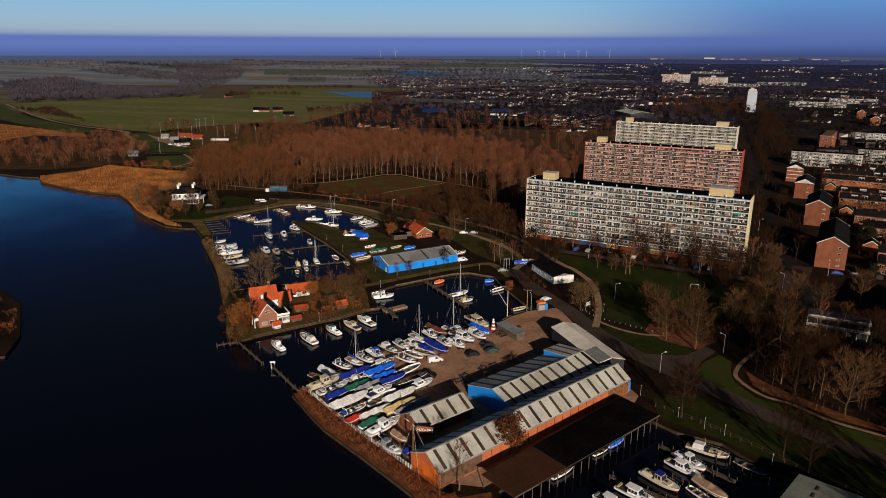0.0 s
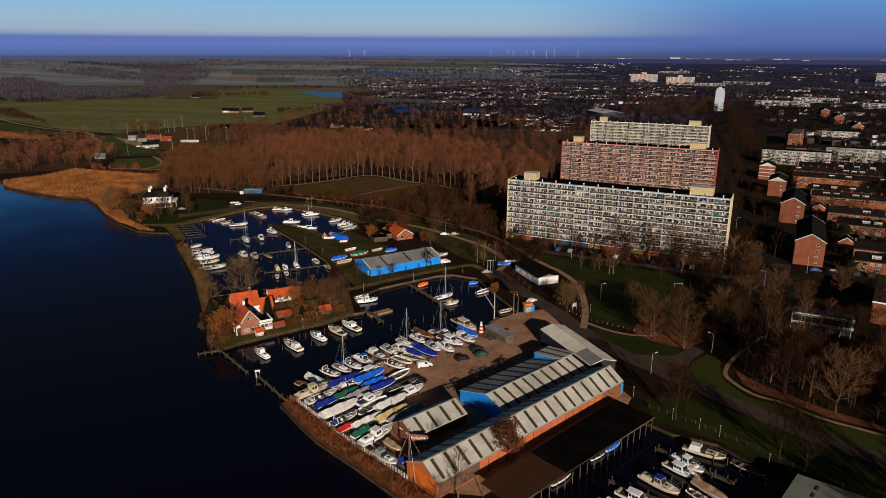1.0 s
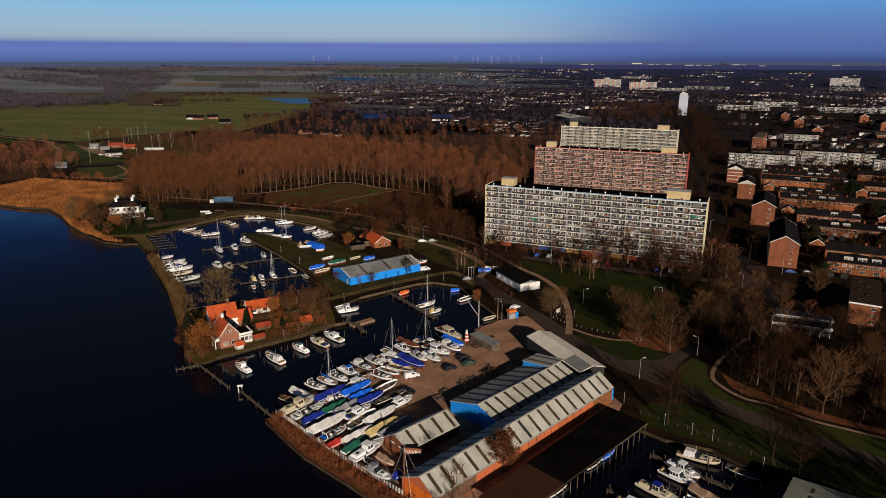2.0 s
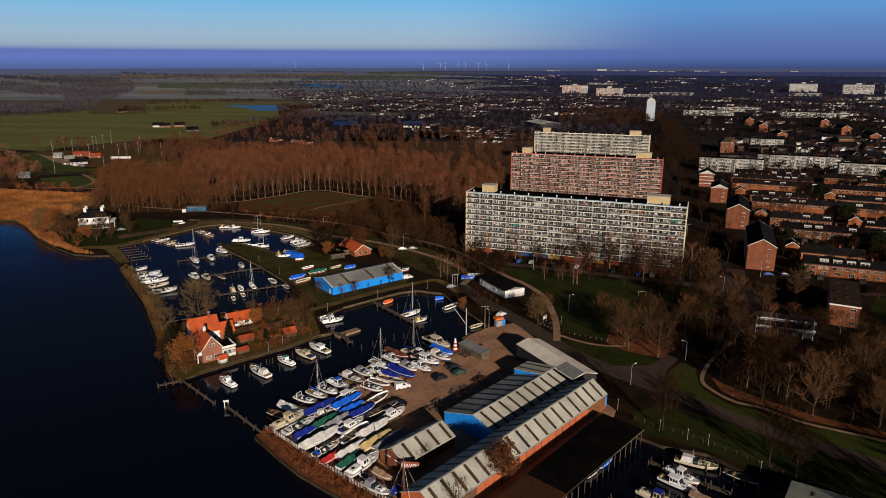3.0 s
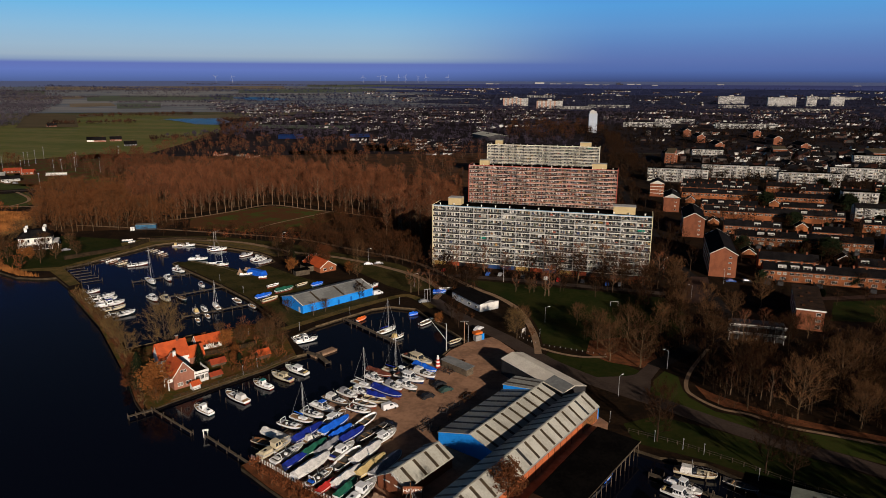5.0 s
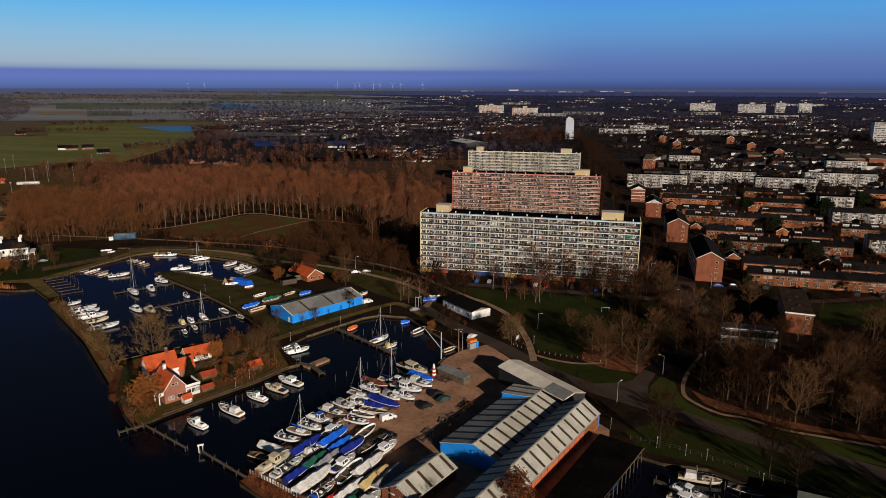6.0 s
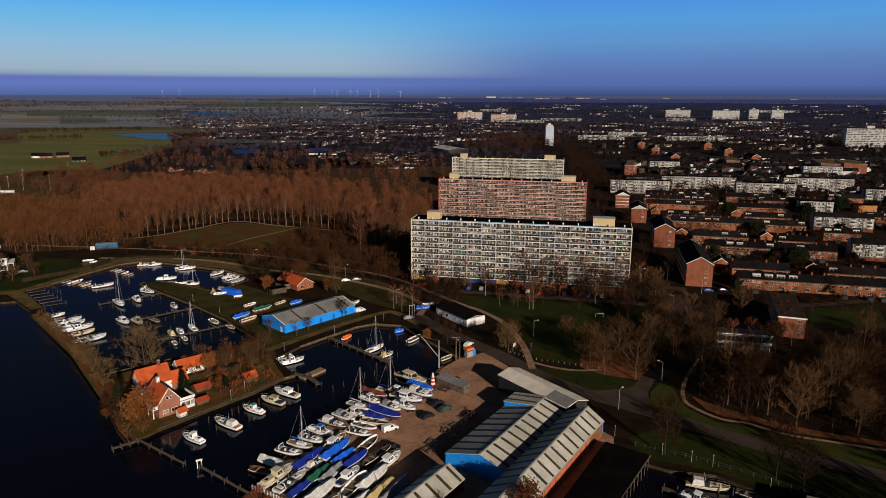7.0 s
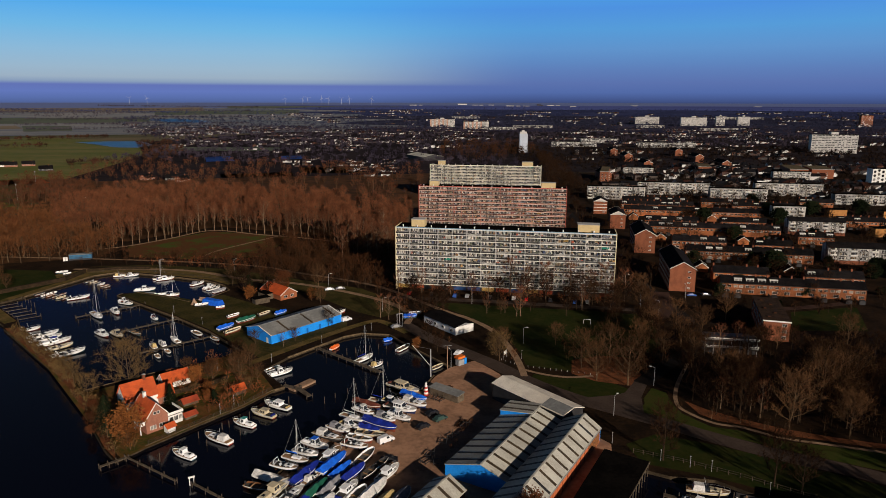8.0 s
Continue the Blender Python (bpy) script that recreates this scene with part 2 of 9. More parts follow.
M_BANK = mat("russet_bank_litter", (0.185, 0.064, 0.026), (0.09, 0.036, 0.016), 2.5, 0.95, 0.15, world_space=True, spec=0.05)
# Aerial haze is put into the colours of the far ground, bluest at the horizon.
M_DISTANT = mat("hazed_plain", (0.13, 0.152, 0.185), (0.24, 0.235, 0.235), 420, 0.95, world_space=True, stretch=(0.4, 1.8, 1), fine=4, spec=0.0)
M_HORIZON = mat("blue_grey_haze", (0.14, 0.18, 0.37), (0.14, 0.18, 0.34), 700, 0.95, world_space=True, stretch=(0.3, 2, 1), spec=0.0)
M_FARHORIZON = mat("dark_blue_haze_at_the_horizon", (0.085, 0.108, 0.29), (0.064, 0.08, 0.23), 700, 0.95, world_space=True, stretch=(0.3, 2, 1), spec=0.0)
# Far wood greyed and blued: distance haze is part of this colour.
M_FARWOODGREY = mat("hazed_grey_brown_wood", (0.076, 0.064, 0.076), (0.038, 0.034, 0.044), 120, 0.95, world_space=True, fine=10, spec=0.0)
M_NEEDLE = mat("dark_conifer_needles", (0.008, 0.012, 0.005), (0.013, 0.018, 0.007), 2, 0.9, vary=0.2, spec=0.05)
M_FARWOOD = mat("far_wood_twigs", (0.062, 0.028, 0.016), (0.028, 0.016, 0.012), 120, 0.95, world_space=True, fine=12, spec=0.0)
# Farther wood still, with more blue haze in its colour.
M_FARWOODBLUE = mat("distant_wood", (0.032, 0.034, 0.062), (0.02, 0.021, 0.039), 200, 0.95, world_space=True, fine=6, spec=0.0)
M_SHRUB = mat("red_brown_brushwood", (0.26, 0.082, 0.03), (0.14, 0.046, 0.018), 3, 0.95, spec=0.05)
M_WOOD = mat("weathered_planks", (0.115, 0.088, 0.058), (0.066, 0.048, 0.032), 1.5, 0.9, 0.01, vary=0.2)
M_PILE = mat("wet_timber_pile", (0.075, 0.055, 0.036), (0.040, 0.030, 0.022), 1, 0.85)
M_STEEL = mat("galvanised_steel", (0.420, 0.420, 0.420), (0.320, 0.320, 0.320), 1, 0.5, metal=0.4)
M_RUBBER = mat("black_rubber", (0.015, 0.015, 0.015), (0.022, 0.022, 0.022), 0.5, 0.9)
M_ORANGE = mat("orange_paint", (0.700, 0.160, 0.020), (0.560, 0.120, 0.016), 2, 0.6)
M_REDPAINT = mat("red_paint", (0.480, 0.030, 0.018), (0.380, 0.024, 0.015), 1, 0.6)

M_WATER = bpy.data.materials.new("dark_still_water")
M_WATER.use_nodes = True
wt = M_WATER.node_tree
wp = wt.nodes["Principled BSDF"]
wp.inputs["Base Color"].default_value = (0.0022, 0.0026, 0.0065, 1)
wp.inputs["Roughness"].default_value, wp.inputs["IOR"].default_value = 0.10, 1.32
wg = wt.nodes.new("ShaderNodeNewGeometry")
w1, wb = wt.nodes.new("ShaderNodeTexNoise"), wt.nodes.new("ShaderNodeBump")
w1.inputs["Scale"].default_value, w1.inputs["Detail"].default_value = 0.9, 4
wb.inputs["Distance"].default_value = 0.06
w1.inputs["Roughness"].default_value = 0.62
wx, wm, w2, wk = wt.nodes.new("ShaderNodeSeparateXYZ"), wt.nodes.new("ShaderNodeMapRange"), wt.nodes.new("ShaderNodeTexNoise"), wt.nodes.new("ShaderNodeMath")
wm.inputs["From Min"].default_value, wm.inputs["From Max"].default_value = -100, -260
wm.inputs["To Min"].default_value, wm.inputs["To Max"].default_value = 0.3, 1.3
w2.inputs["Scale"].default_value, w2.inputs["Detail"].default_value = 0.018, 3
wk.operation = "MULTIPLY"
wt.links.new(wg.outputs["Position"], wx.inputs[0])
wt.links.new(wx.outputs["X"], wm.inputs["Value"])
wt.links.new(wg.outputs["Position"], w2.inputs["Vector"])
wt.links.new(wm.outputs[0], wk.inputs[0])
wt.links.new(w2.outputs[0], wk.inputs[1])
wt.links.new(wk.outputs[0], wb.inputs["Strength"])
wt.links.new(wg.outputs["Position"], w1.inputs["Vector"])
wt.links.new(w1.outputs[0], wb.inputs["Height"])
wt.links.new(wb.outputs[0], wp.inputs["Normal"])

M_BLUEPITCH = mat("blue_artificial_turf", (0.020, 0.060, 0.230), (0.016, 0.048, 0.190), 20, 0.9, world_space=True, spec=0.05)
M_OLIVE = mat("olive_harbour_grass", (0.026, 0.025, 0.006), (0.060, 0.046, 0.014), 8, 0.95, 0.05, world_space=True, spec=0.05)
# Lighter copy of the park grass: sunlight on the verge is in the colour.
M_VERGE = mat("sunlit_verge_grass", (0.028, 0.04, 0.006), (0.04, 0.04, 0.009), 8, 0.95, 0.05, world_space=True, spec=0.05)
# White of the turbines, dimmed and blued to stand for haze.
M_FAINT = mat("haze_tinted_white", (0.34, 0.37, 0.5), (0.3, 0.33, 0.45), 20, 0.8, spec=0.0)
M_SPORT = mat("short_sports_grass", (0.060, 0.070, 0.016), (0.040, 0.048, 0.012), 30, 0.95, world_space=True, spec=0.05)
# Distance haze is mixed into these three ground colours as added blue.
M_FARGROUND = mat("haze_blue_brown_ground", (0.042, 0.044, 0.078), (0.026, 0.026, 0.046), 160, 0.95, world_space=True, fine=8, spec=0.0)
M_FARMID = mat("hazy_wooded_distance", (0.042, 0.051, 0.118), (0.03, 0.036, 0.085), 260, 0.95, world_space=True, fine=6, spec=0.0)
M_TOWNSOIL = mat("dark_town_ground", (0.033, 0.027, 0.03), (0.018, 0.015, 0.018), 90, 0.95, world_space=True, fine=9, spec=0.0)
M_GARDEN = mat("mossy_garden_grass", (0.050, 0.052, 0.010), (0.135, 0.060, 0.020), 5, 0.95, 0.1, world_space=True, fine=5, spec=0.05)
M_POND = mat("rippled_blue_water", (0.004, 0.012, 0.045), (0.006, 0.018, 0.060), 30, 0.32, spec=0.5)

# ---- builders ----


class Mesher:
    """Collects the faces of one mesh; x is an optional matrix for all that follows."""

    def __init__(self):
        self.v, self.f, self.m, self.x = [], [], [], None

    def add(self, verts, faces, k=0):
        s = len(self.v)
        for p in verts:
            self.v.append(tuple(self.x @ Vector(p)) if self.x else tuple(p))
        for f in faces:
            self.f.append([i + s for i in f])
            self.m.append(k)
        return self

    def box(self, x0, y0, z0, x1, y1, z1, k=0):
        return self.add([(x0, y0, z0), (x1, y0, z0), (x1, y1, z0), (x0, y1, z0), (x0, y0, z1), (x1, y0, z1), (x1, y1, z1), (x0, y1, z1)],
                        [(0, 3, 2, 1), (4, 5, 6, 7), (0, 1, 5, 4), (1, 2, 6, 5), (2, 3, 7, 6), (3, 0, 4, 7)], k)

    def slab(self, corners, thick, k=0):
        """A plate under four or more corners, given counter-clockwise from above."""
        n = len(corners)
        low_ring = [(x, y, z - thick) for x, y, z in corners]
        return self.add([*corners, *low_ring], [tuple(range(n)), tuple(range(2 * n - 1, n - 1, -1)),
                                                *[(i, i + n, (i + 1) % n + n, (i + 1) % n) for i in range(n)]], k)

    def tube(self, p, q, r0, r1=None, n=6, k=0):
        p, q = Vector(p), Vector(q)
        r1 = r0 if r1 is None else r1
        w = (q - p).normalized()
        u = w.orthogonal().normalized()
        t = w.cross(u)
        ring = [(math.cos(i * math.tau / n), math.sin(i * math.tau / n)) for i in range(n)]
        verts = [p + (u * c + t * s) * r0 for c, s in ring] + [q + (u * c + t * s) * r1 for c, s in ring]
        return self.add(verts, [*[(i, (i + 1) % n, (i + 1) % n + n, i + n) for i in range(n)], tuple(range(n, 2 * n)), tuple(range(n - 1, -1, -1))], k)

    def mesh(self, name, mats):
        me = bpy.data.meshes.new(name)
        me.from_pydata(self.v, [], self.f)
        for m in mats if isinstance(mats, (list, tuple)) else [mats]:
            me.materials.append(m)
        if any(self.m):
            me.polygons.foreach_set("material_index", self.m)
        return me


def part(name, body, mats, parent=None, label=""):
    """One mesh object from a Mesher (or a ready mesh), under a thing or a part."""
    me = body.mesh(name, mats) if isinstance(body, Mesher) else body
    ob = new(name, me)
    ob.parent = parent
    return tagged(ob, label)


def piece(name, me, parent, x=0, y=0, z=0, rz=0, s=1):
    ob = new(name, me)
    ob.parent = parent
    ob.location, ob.rotation_euler, ob.scale = (x, y, z), (0, 0, radians(rz)), (s, s, s) if not isinstance(s, tuple) else s
    return ob


def thing(name, x, y, z, rz, label, category, group="", kind=""):
    ob = new(name)
    ob.empty_display_size = 0.5
    ob.matrix_basis = pose(x, y, z, 0, 0, rz)
    return tagged(ob, label, category, group, kind)


def land_height(x, y):
    """The plain is level, and far off it swells gently up towards the horizon."""
    d = math.hypot(x, y)
    return 0.0 if d < 2200 else 67.0 * ((d - 2200) / 2650) ** 1.5


def inside(x, y, poly):
    hit = False
    for (x0, y0), (x1, y1) in zip(poly, poly[1:] + poly[:1]):
        if (y0 > y) != (y1 > y) and x < (x1 - x0) * (y - y0) / (y1 - y0) + x0:
            hit = not hit
    return hit


def ribbon(points, width):
    """The outline quads of a strip of even width along a line of points."""
    left, right = [], []
    pts = [Vector(p) for p in points]
    for i, p in enumerate(pts):
        w = (pts[min(i + 1, len(pts) - 1)] - pts[max(i - 1, 0)]).normalized()
        n = Vector((-w.y, w.x)) * width / 2
        left.append(p + n)
        right.append(p - n)
    return left, right


def smooth_line(points, steps=6):
    """A rounded line through the points."""
    out = []
    pts = [Vector(p) for p in points]
    for i in range(len(pts) - 1):
        a, b, c, d = pts[max(i - 1, 0)], pts[i], pts[i + 1], pts[min(i + 2, len(pts) - 1)]
        for k in range(steps):
            t = k / steps
            out.append(0.5 * ((2 * b) + (c - a) * t + (2 * a - 5 * b + 4 * c - d) * t * t + (3 * b - a - 3 * c + d) * t ** 3))
    return out + [pts[-1]]


def strip(name, points, width, z, material, label, category):
    left, right = ribbon(smooth_line(points), width)
    mb = Mesher()
    n = len(left)
    mb.add([(p.x, p.y, z) for p in left] + [(p.x, p.y, z) for p in right], [(i + n, i + n + 1, i + 1, i) for i in range(n - 1)])
    return tagged(part(name, mb, material), label, category, kind="structure")


def patch(name, poly, z, material, label, category):
    from_tess = geometry.tessellate_polygon([[Vector((x, y, 0)) for x, y in poly]])
    mb = Mesher()
    faces = []
    for f in from_tess:
        a, b, c = (Vector(poly[i]) for i in f)
        faces.append(f if (b - a).cross(c - a) > 0 else f[::-1])
    mb.add([(x, y, z) for x, y in poly], faces)
    return tagged(part(name, mb, material), label, category, kind="structure")

# ---- ground, water, roads ----
FAR_BANK = [(-900, 440), (-620, 395), (-496, 373), (-468, 370), (-453, 373), (-436, 360), (-403, 351), (-369, 345), (-345, 346), (-325, 334), (-297, 313),
            (-272, 298), (-252, 288.5), (-240, 288), (-232.5, 290.8), (-216, 277), (-213.3, 273), (-188, 249.4), (-170.4, 233), (-156, 218.3), (-140, 200),
            (-122, 177.7), (-115.8, 171.5)]
ISLAND_S = [(-111.3, 179.3), (-100.6, 194.3), (-92.8, 204.8), (-86.8, 215.7), (-83.2, 219.1), (-94.4, 233)]
BASIN_N = [(-88.7, 245), (-81.4, 255), (-72, 267.6), (-65.5, 272), (-54, 270.5), (-44.4, 257), (-29, 238)]
YARD_N = [(-34.4, 230), (-38.2, 218), (-46, 213.5), (-55.9, 202.6), (-62.9, 189.8), (-69, 174), (-72.9, 161.5), (-73.6, 151.7)]
YARD_SW = [(-76.2, 149.4), (-75.7, 148.4), (-71.6, 145.6), (-65.4, 141.0), (-57.6, 135.8), (-50.4, 132.2), (-43.2, 128.7), (-37.6, 125.7), (-32.5, 123.1), (-28.4, 120.9), (-25.8, 119.5), (-20, 114), (-12, 110), (-5, 116)]
INLET = [(-8.5, 128), (14.5, 171), (20.8, 171.4), (27.3, 168), (38, 166.6), (44.4, 161.2), (50, 157.5), (54.8, 156.5), (85, 150), (110, 60)]
NEAR_BANK = [(150, -280), (-150, -280), (-220, -100), (-260, 60), (-205, 112), (-176, 137), (-186, 150), (-214, 172), (-260, 190), (-420, 250), (-620, 290), (-900, 310)]
RIVER = FAR_BANK + ISLAND_S + BASIN_N + YARD_N + YARD_SW + INLET + NEAR_BANK
BASIN = [(-214.3, 283.7), (-207.8, 275.3), (-186.5, 255), (-171.6, 241.6), (-159, 229), (-151.9, 220), (-147.5, 214.2), (-141.4, 220.3), (-129.4, 231.2),
         (-116.2, 241.1), (-107.8, 251), (-128.5, 273), (-150, 291), (-169, 305.4), (-187.7, 319.6), (-190.5, 322), (-189.5, 325.5), (-183, 327.2), (-175.5, 324.4),
         (-160.7, 317.9), (-152.7, 313), (-144.5, 320), (-139.7, 333), (-145.7, 342), (-156.3, 349.7), (-175, 356.5), (-199.6, 363.8), (-213.2, 365.6),
         (-221.4, 358.7), (-228.4, 338.8), (-233.9, 319), (-240, 307.6), (-237.2, 304.3)]
X0, X1, Y0, Y1 = -1000, 700, -400, 900


def build_ground():
    mb = Mesher()
    outer = [(X0, Y0), (X1, Y0), (X1, Y1), (X0, Y1)]
    loops = [outer, RIVER, BASIN]
    flat = [p for loop in loops for p in loop]
    faces = []
    for f in geometry.tessellate_polygon([[Vector((x, y, 0)) for x, y in loop] for loop in loops]):
        a, b, c = (Vector(flat[i]) for i in f)
        faces.append(f if (b - a).cross(c - a) > 0 else f[::-1])
    mb.add([(x, y, 0) for x, y in flat], faces, 0)
    for loop in (RIVER, BASIN):
        n = len(loop)
        mb.add([(x, y, 0) for x, y in loop] + [(x, y, -2.0) for x, y in loop], [(i, (i + 1) % n, (i + 1) % n + n, i + n) for i in range(n)], 1)
    # the plain beyond, in rings out to the horizon, haze tinting the outer ones
    rings = []
    n = 96
    for k in range(15):
        ring = []
        for i in range(n):
            s = i / n * 4
            e, u = int(s) % 4, s - int(s)
            (xa, ya), (xb, yb) = outer[e], outer[(e + 1) % 4]
            px, py = xa + (xb - xa) * u, ya + (yb - ya) * u
            a = math.atan2(py, px)
            r0 = math.hypot(px, py)
            q = (k / 14) ** 1.3
            r = r0 + (4930 - r0) * q
            x, y = (px, py) if k == 0 else (r * math.cos(a), r * math.sin(a))
            ring.append((x, y, land_height(x, y)))
        rings.append(ring)
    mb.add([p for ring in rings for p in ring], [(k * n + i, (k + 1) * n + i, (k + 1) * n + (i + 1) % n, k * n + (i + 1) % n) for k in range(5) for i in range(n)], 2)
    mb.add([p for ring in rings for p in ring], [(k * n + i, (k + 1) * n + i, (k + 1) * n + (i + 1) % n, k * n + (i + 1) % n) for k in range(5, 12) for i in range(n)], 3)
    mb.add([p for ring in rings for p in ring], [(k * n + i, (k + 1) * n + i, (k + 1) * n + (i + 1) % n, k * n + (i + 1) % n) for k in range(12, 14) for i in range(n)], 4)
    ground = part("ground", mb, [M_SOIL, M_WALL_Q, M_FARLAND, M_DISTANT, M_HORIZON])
    tagged(ground, "flat winter ground of brown soil and far fields", "ground", kind="structure")


build_ground()
water_mesh = Mesher()
water_mesh.add([(X0 + 5, Y0 + 5, -0.9), (X1 - 5, Y0 + 5, -0.9), (X1 - 5, 600, -0.9), (X0 + 5, 600, -0.9)], [(0, 1, 2, 3)])
tagged(part("water", water_mesh, M_WATER), "dark still river and harbour water", "water", kind="structure")

patch("yard", [(-29, 237), (-34, 229), (-37.6, 217.5), (-45.6, 213), (-55.4, 202.3), (-62.4, 189.6), (-68.5, 174), (-72.4, 161.5), (-73, 152), (-62, 144.5), (-50, 138),
               (-38, 130.5), (-27, 125), (-12, 128), (14, 172), (16, 184), (4, 200), (-6, 214), (-12, 232), (-20, 244)], 0.03, M_YARD, "packed sand boatyard ground", "yard")
strip("road", [(-50, 285), (-38, 268), (-22, 250), (-13.3, 240.3), (-1.5, 225), (9.3, 214.4), (17, 208.5), (25, 203), (34, 197), (46, 188), (62, 178), (76, 171), (110, 150)], 6.5, 0.05, M_ROAD, "worn asphalt park road", "road")
patch("road_junction", [(14, 213.5), (24.2, 215.7), (27.8, 217.7), (33.4, 227.3), (37.0, 224.9), (32.1, 214.1), (30.3, 204.4), (29, 200.5), (13, 209.5)], 0.062, M_ROAD, "wide asphalt junction in the park", "road")
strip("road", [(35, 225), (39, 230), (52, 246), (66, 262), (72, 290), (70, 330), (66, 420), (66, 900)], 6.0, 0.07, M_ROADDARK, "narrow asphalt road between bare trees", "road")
strip("path", [(110, 174.5), (77, 184.8), (65, 188.5), (56, 194.5), (49, 197), (43.6, 203.5), (42, 210), (46, 223), (56, 243)], 1.25, 0.08, M_PATH, "pale shell footpath", "path")
strip("path", [(-3.5, 230), (-4, 238), (-5.8, 252.7), (-11.6, 275.3), (-21.8, 291.7), (-33, 303), (-67, 341.8), (-110, 366), (-150, 385), (-230, 396), (-300, 400)], 2.5, 0.08, M_PATH, "pale footpath across the grass", "path")
strip("path", [(-3.5, 236), (4, 231.5), (12, 229.5), (20, 231)], 1.4, 0.09, M_PATH, "narrow pale footpath", "path")
strip("road", [(-104, 235), (-101, 238.4), (-91.8, 251.5), (-81.8, 265.5), (-64.8, 285.5), (-58, 286), (-47, 273)], 3.6, 0.06, M_DRYGRASS, "sandy track along the harbour", "road")
strip("road", [(-240, 372), (-180, 372), (-140, 354.6), (-108, 345.5), (-80, 330.7), (-60, 315.5), (-48, 298), (-48, 284)], 3.0, 0.06, M_PATH, "sandy road behind the harbour", "road")
strip("road", [(-62, 323), (-20, 318.6), (44, 308), (66, 304)], 5, 0.05, M_ROAD, "asphalt road before the flats", "road")
strip("path", [(-250, 425), (-238, 434), (-222, 458), (-204, 487), (-168, 474), (-134, 463), (-112, 452)], 2.5, 0.07, M_PATH, "sandy path under a row of poplars", "path")
strip("path", [(-148, 474), (-175, 425), (-180, 405)], 1.6, 0.07, M_PATH, "worn track across the field", "path")
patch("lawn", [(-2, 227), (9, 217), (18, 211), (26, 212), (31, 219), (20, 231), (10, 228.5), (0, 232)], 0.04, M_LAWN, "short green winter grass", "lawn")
patch("bank", [(13, 233), (20, 226.5), (33, 222.5), (37, 231), (36, 248), (26, 250), (15, 245)], 0.05, M_BANK, "reddish leaf litter under park trees", "leaf litter")
patch("bank", [(45, 212), (46.5, 203), (50.5, 198.6), (57.5, 196), (66, 190.3), (78, 186.8), (112, 176.5), (112, 179.5), (79, 189.6), (68, 194), (58, 200), (50, 206)], 0.05, M_BANK, "reddish leaf litter at the edge of the copse", "leaf litter")
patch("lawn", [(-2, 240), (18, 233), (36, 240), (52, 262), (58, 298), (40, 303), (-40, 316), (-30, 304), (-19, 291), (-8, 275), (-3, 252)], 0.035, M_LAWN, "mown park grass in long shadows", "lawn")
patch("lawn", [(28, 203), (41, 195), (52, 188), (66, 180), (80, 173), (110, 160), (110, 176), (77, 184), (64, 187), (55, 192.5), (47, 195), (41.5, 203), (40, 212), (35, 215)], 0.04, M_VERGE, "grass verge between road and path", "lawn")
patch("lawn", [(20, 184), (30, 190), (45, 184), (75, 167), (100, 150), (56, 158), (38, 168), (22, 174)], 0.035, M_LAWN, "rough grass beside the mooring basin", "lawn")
patch("lawn", [(-189, 322.5), (-170, 308), (-151, 293.5), (-129, 275), (-107, 253), (-98, 243), (-88, 257), (-72, 277), (-75, 293), (-100, 298), (-120, 310), (-140, 325), (-150, 315), (-160, 320), (-176, 326), (-183, 329)], 0.04, M_OLIVE, "grass between the two harbour basins", "lawn")
patch("lawn", [(-243, 300), (-234, 293), (-217, 279), (-214.5, 283), (-237, 303.5), (-240, 308), (-234, 320), (-229, 340), (-222, 360), (-213.5, 367), (-200, 366), (-176, 359), (-156, 352), (-144, 343), (-130, 350), (-160, 368), (-200, 378), (-235, 370), (-262, 335), (-280, 318), (-262, 298)], 0.04, M_DRYGRASS, "yellowish grass bank round the harbour", "lawn")
patch("lawn", [(-296, 318), (-262, 300), (-243, 308), (-232, 345), (-250, 368), (-300, 372), (-318, 345)], 0.05, M_LAWN, "garden grass round a villa", "lawn")
patch("garden", [(-114.5, 172.5), (-110, 179.5), (-99.5, 194.5), (-91.5, 205), (-85.6, 216), (-95, 231.5), (-108, 248), (-128, 229), (-147, 212), (-150, 216), (-205, 272), (-211, 271), (-170, 232), (-140, 199)], 0.04, M_GARDEN, "mossy grass and leaf litter of an island garden", "garden")
patch("lawn", [(-238, 377), (-200, 384), (-150, 374), (-110, 354), (-75, 338), (-57, 318), (-51, 300), (-60, 292), (-72, 300), (-100, 329), (-125, 346), (-160, 369), (-200, 379)], 0.045, M_OLIVE, "olive winter grass along the sandy road", "lawn")
patch("meadow", [(-238, 431), (-222, 457), (-203, 484), (-140, 468), (-146, 405), (-185, 398), (-224, 403)], 0.04, M_HEATH, "mown field with brown heathy patches", "meadow")
patch("reed_bed", [(-453, 375), (-436, 362), (-403, 353), (-369, 347), (-345, 348), (-325, 336), (-300, 318), (-318, 350), (-334, 405), (-356, 437), (-408, 437), (-446, 438), (-444, 402)], 0.05, M_REED, "golden reed land along the river", "reeds")
patch("reed_bed", [(-900, 655), (-664, 603), (-633, 579), (-704, 568), (-691, 517), (-900, 500)], 0.05, M_REED, "golden reed land beside the meadow", "reeds")


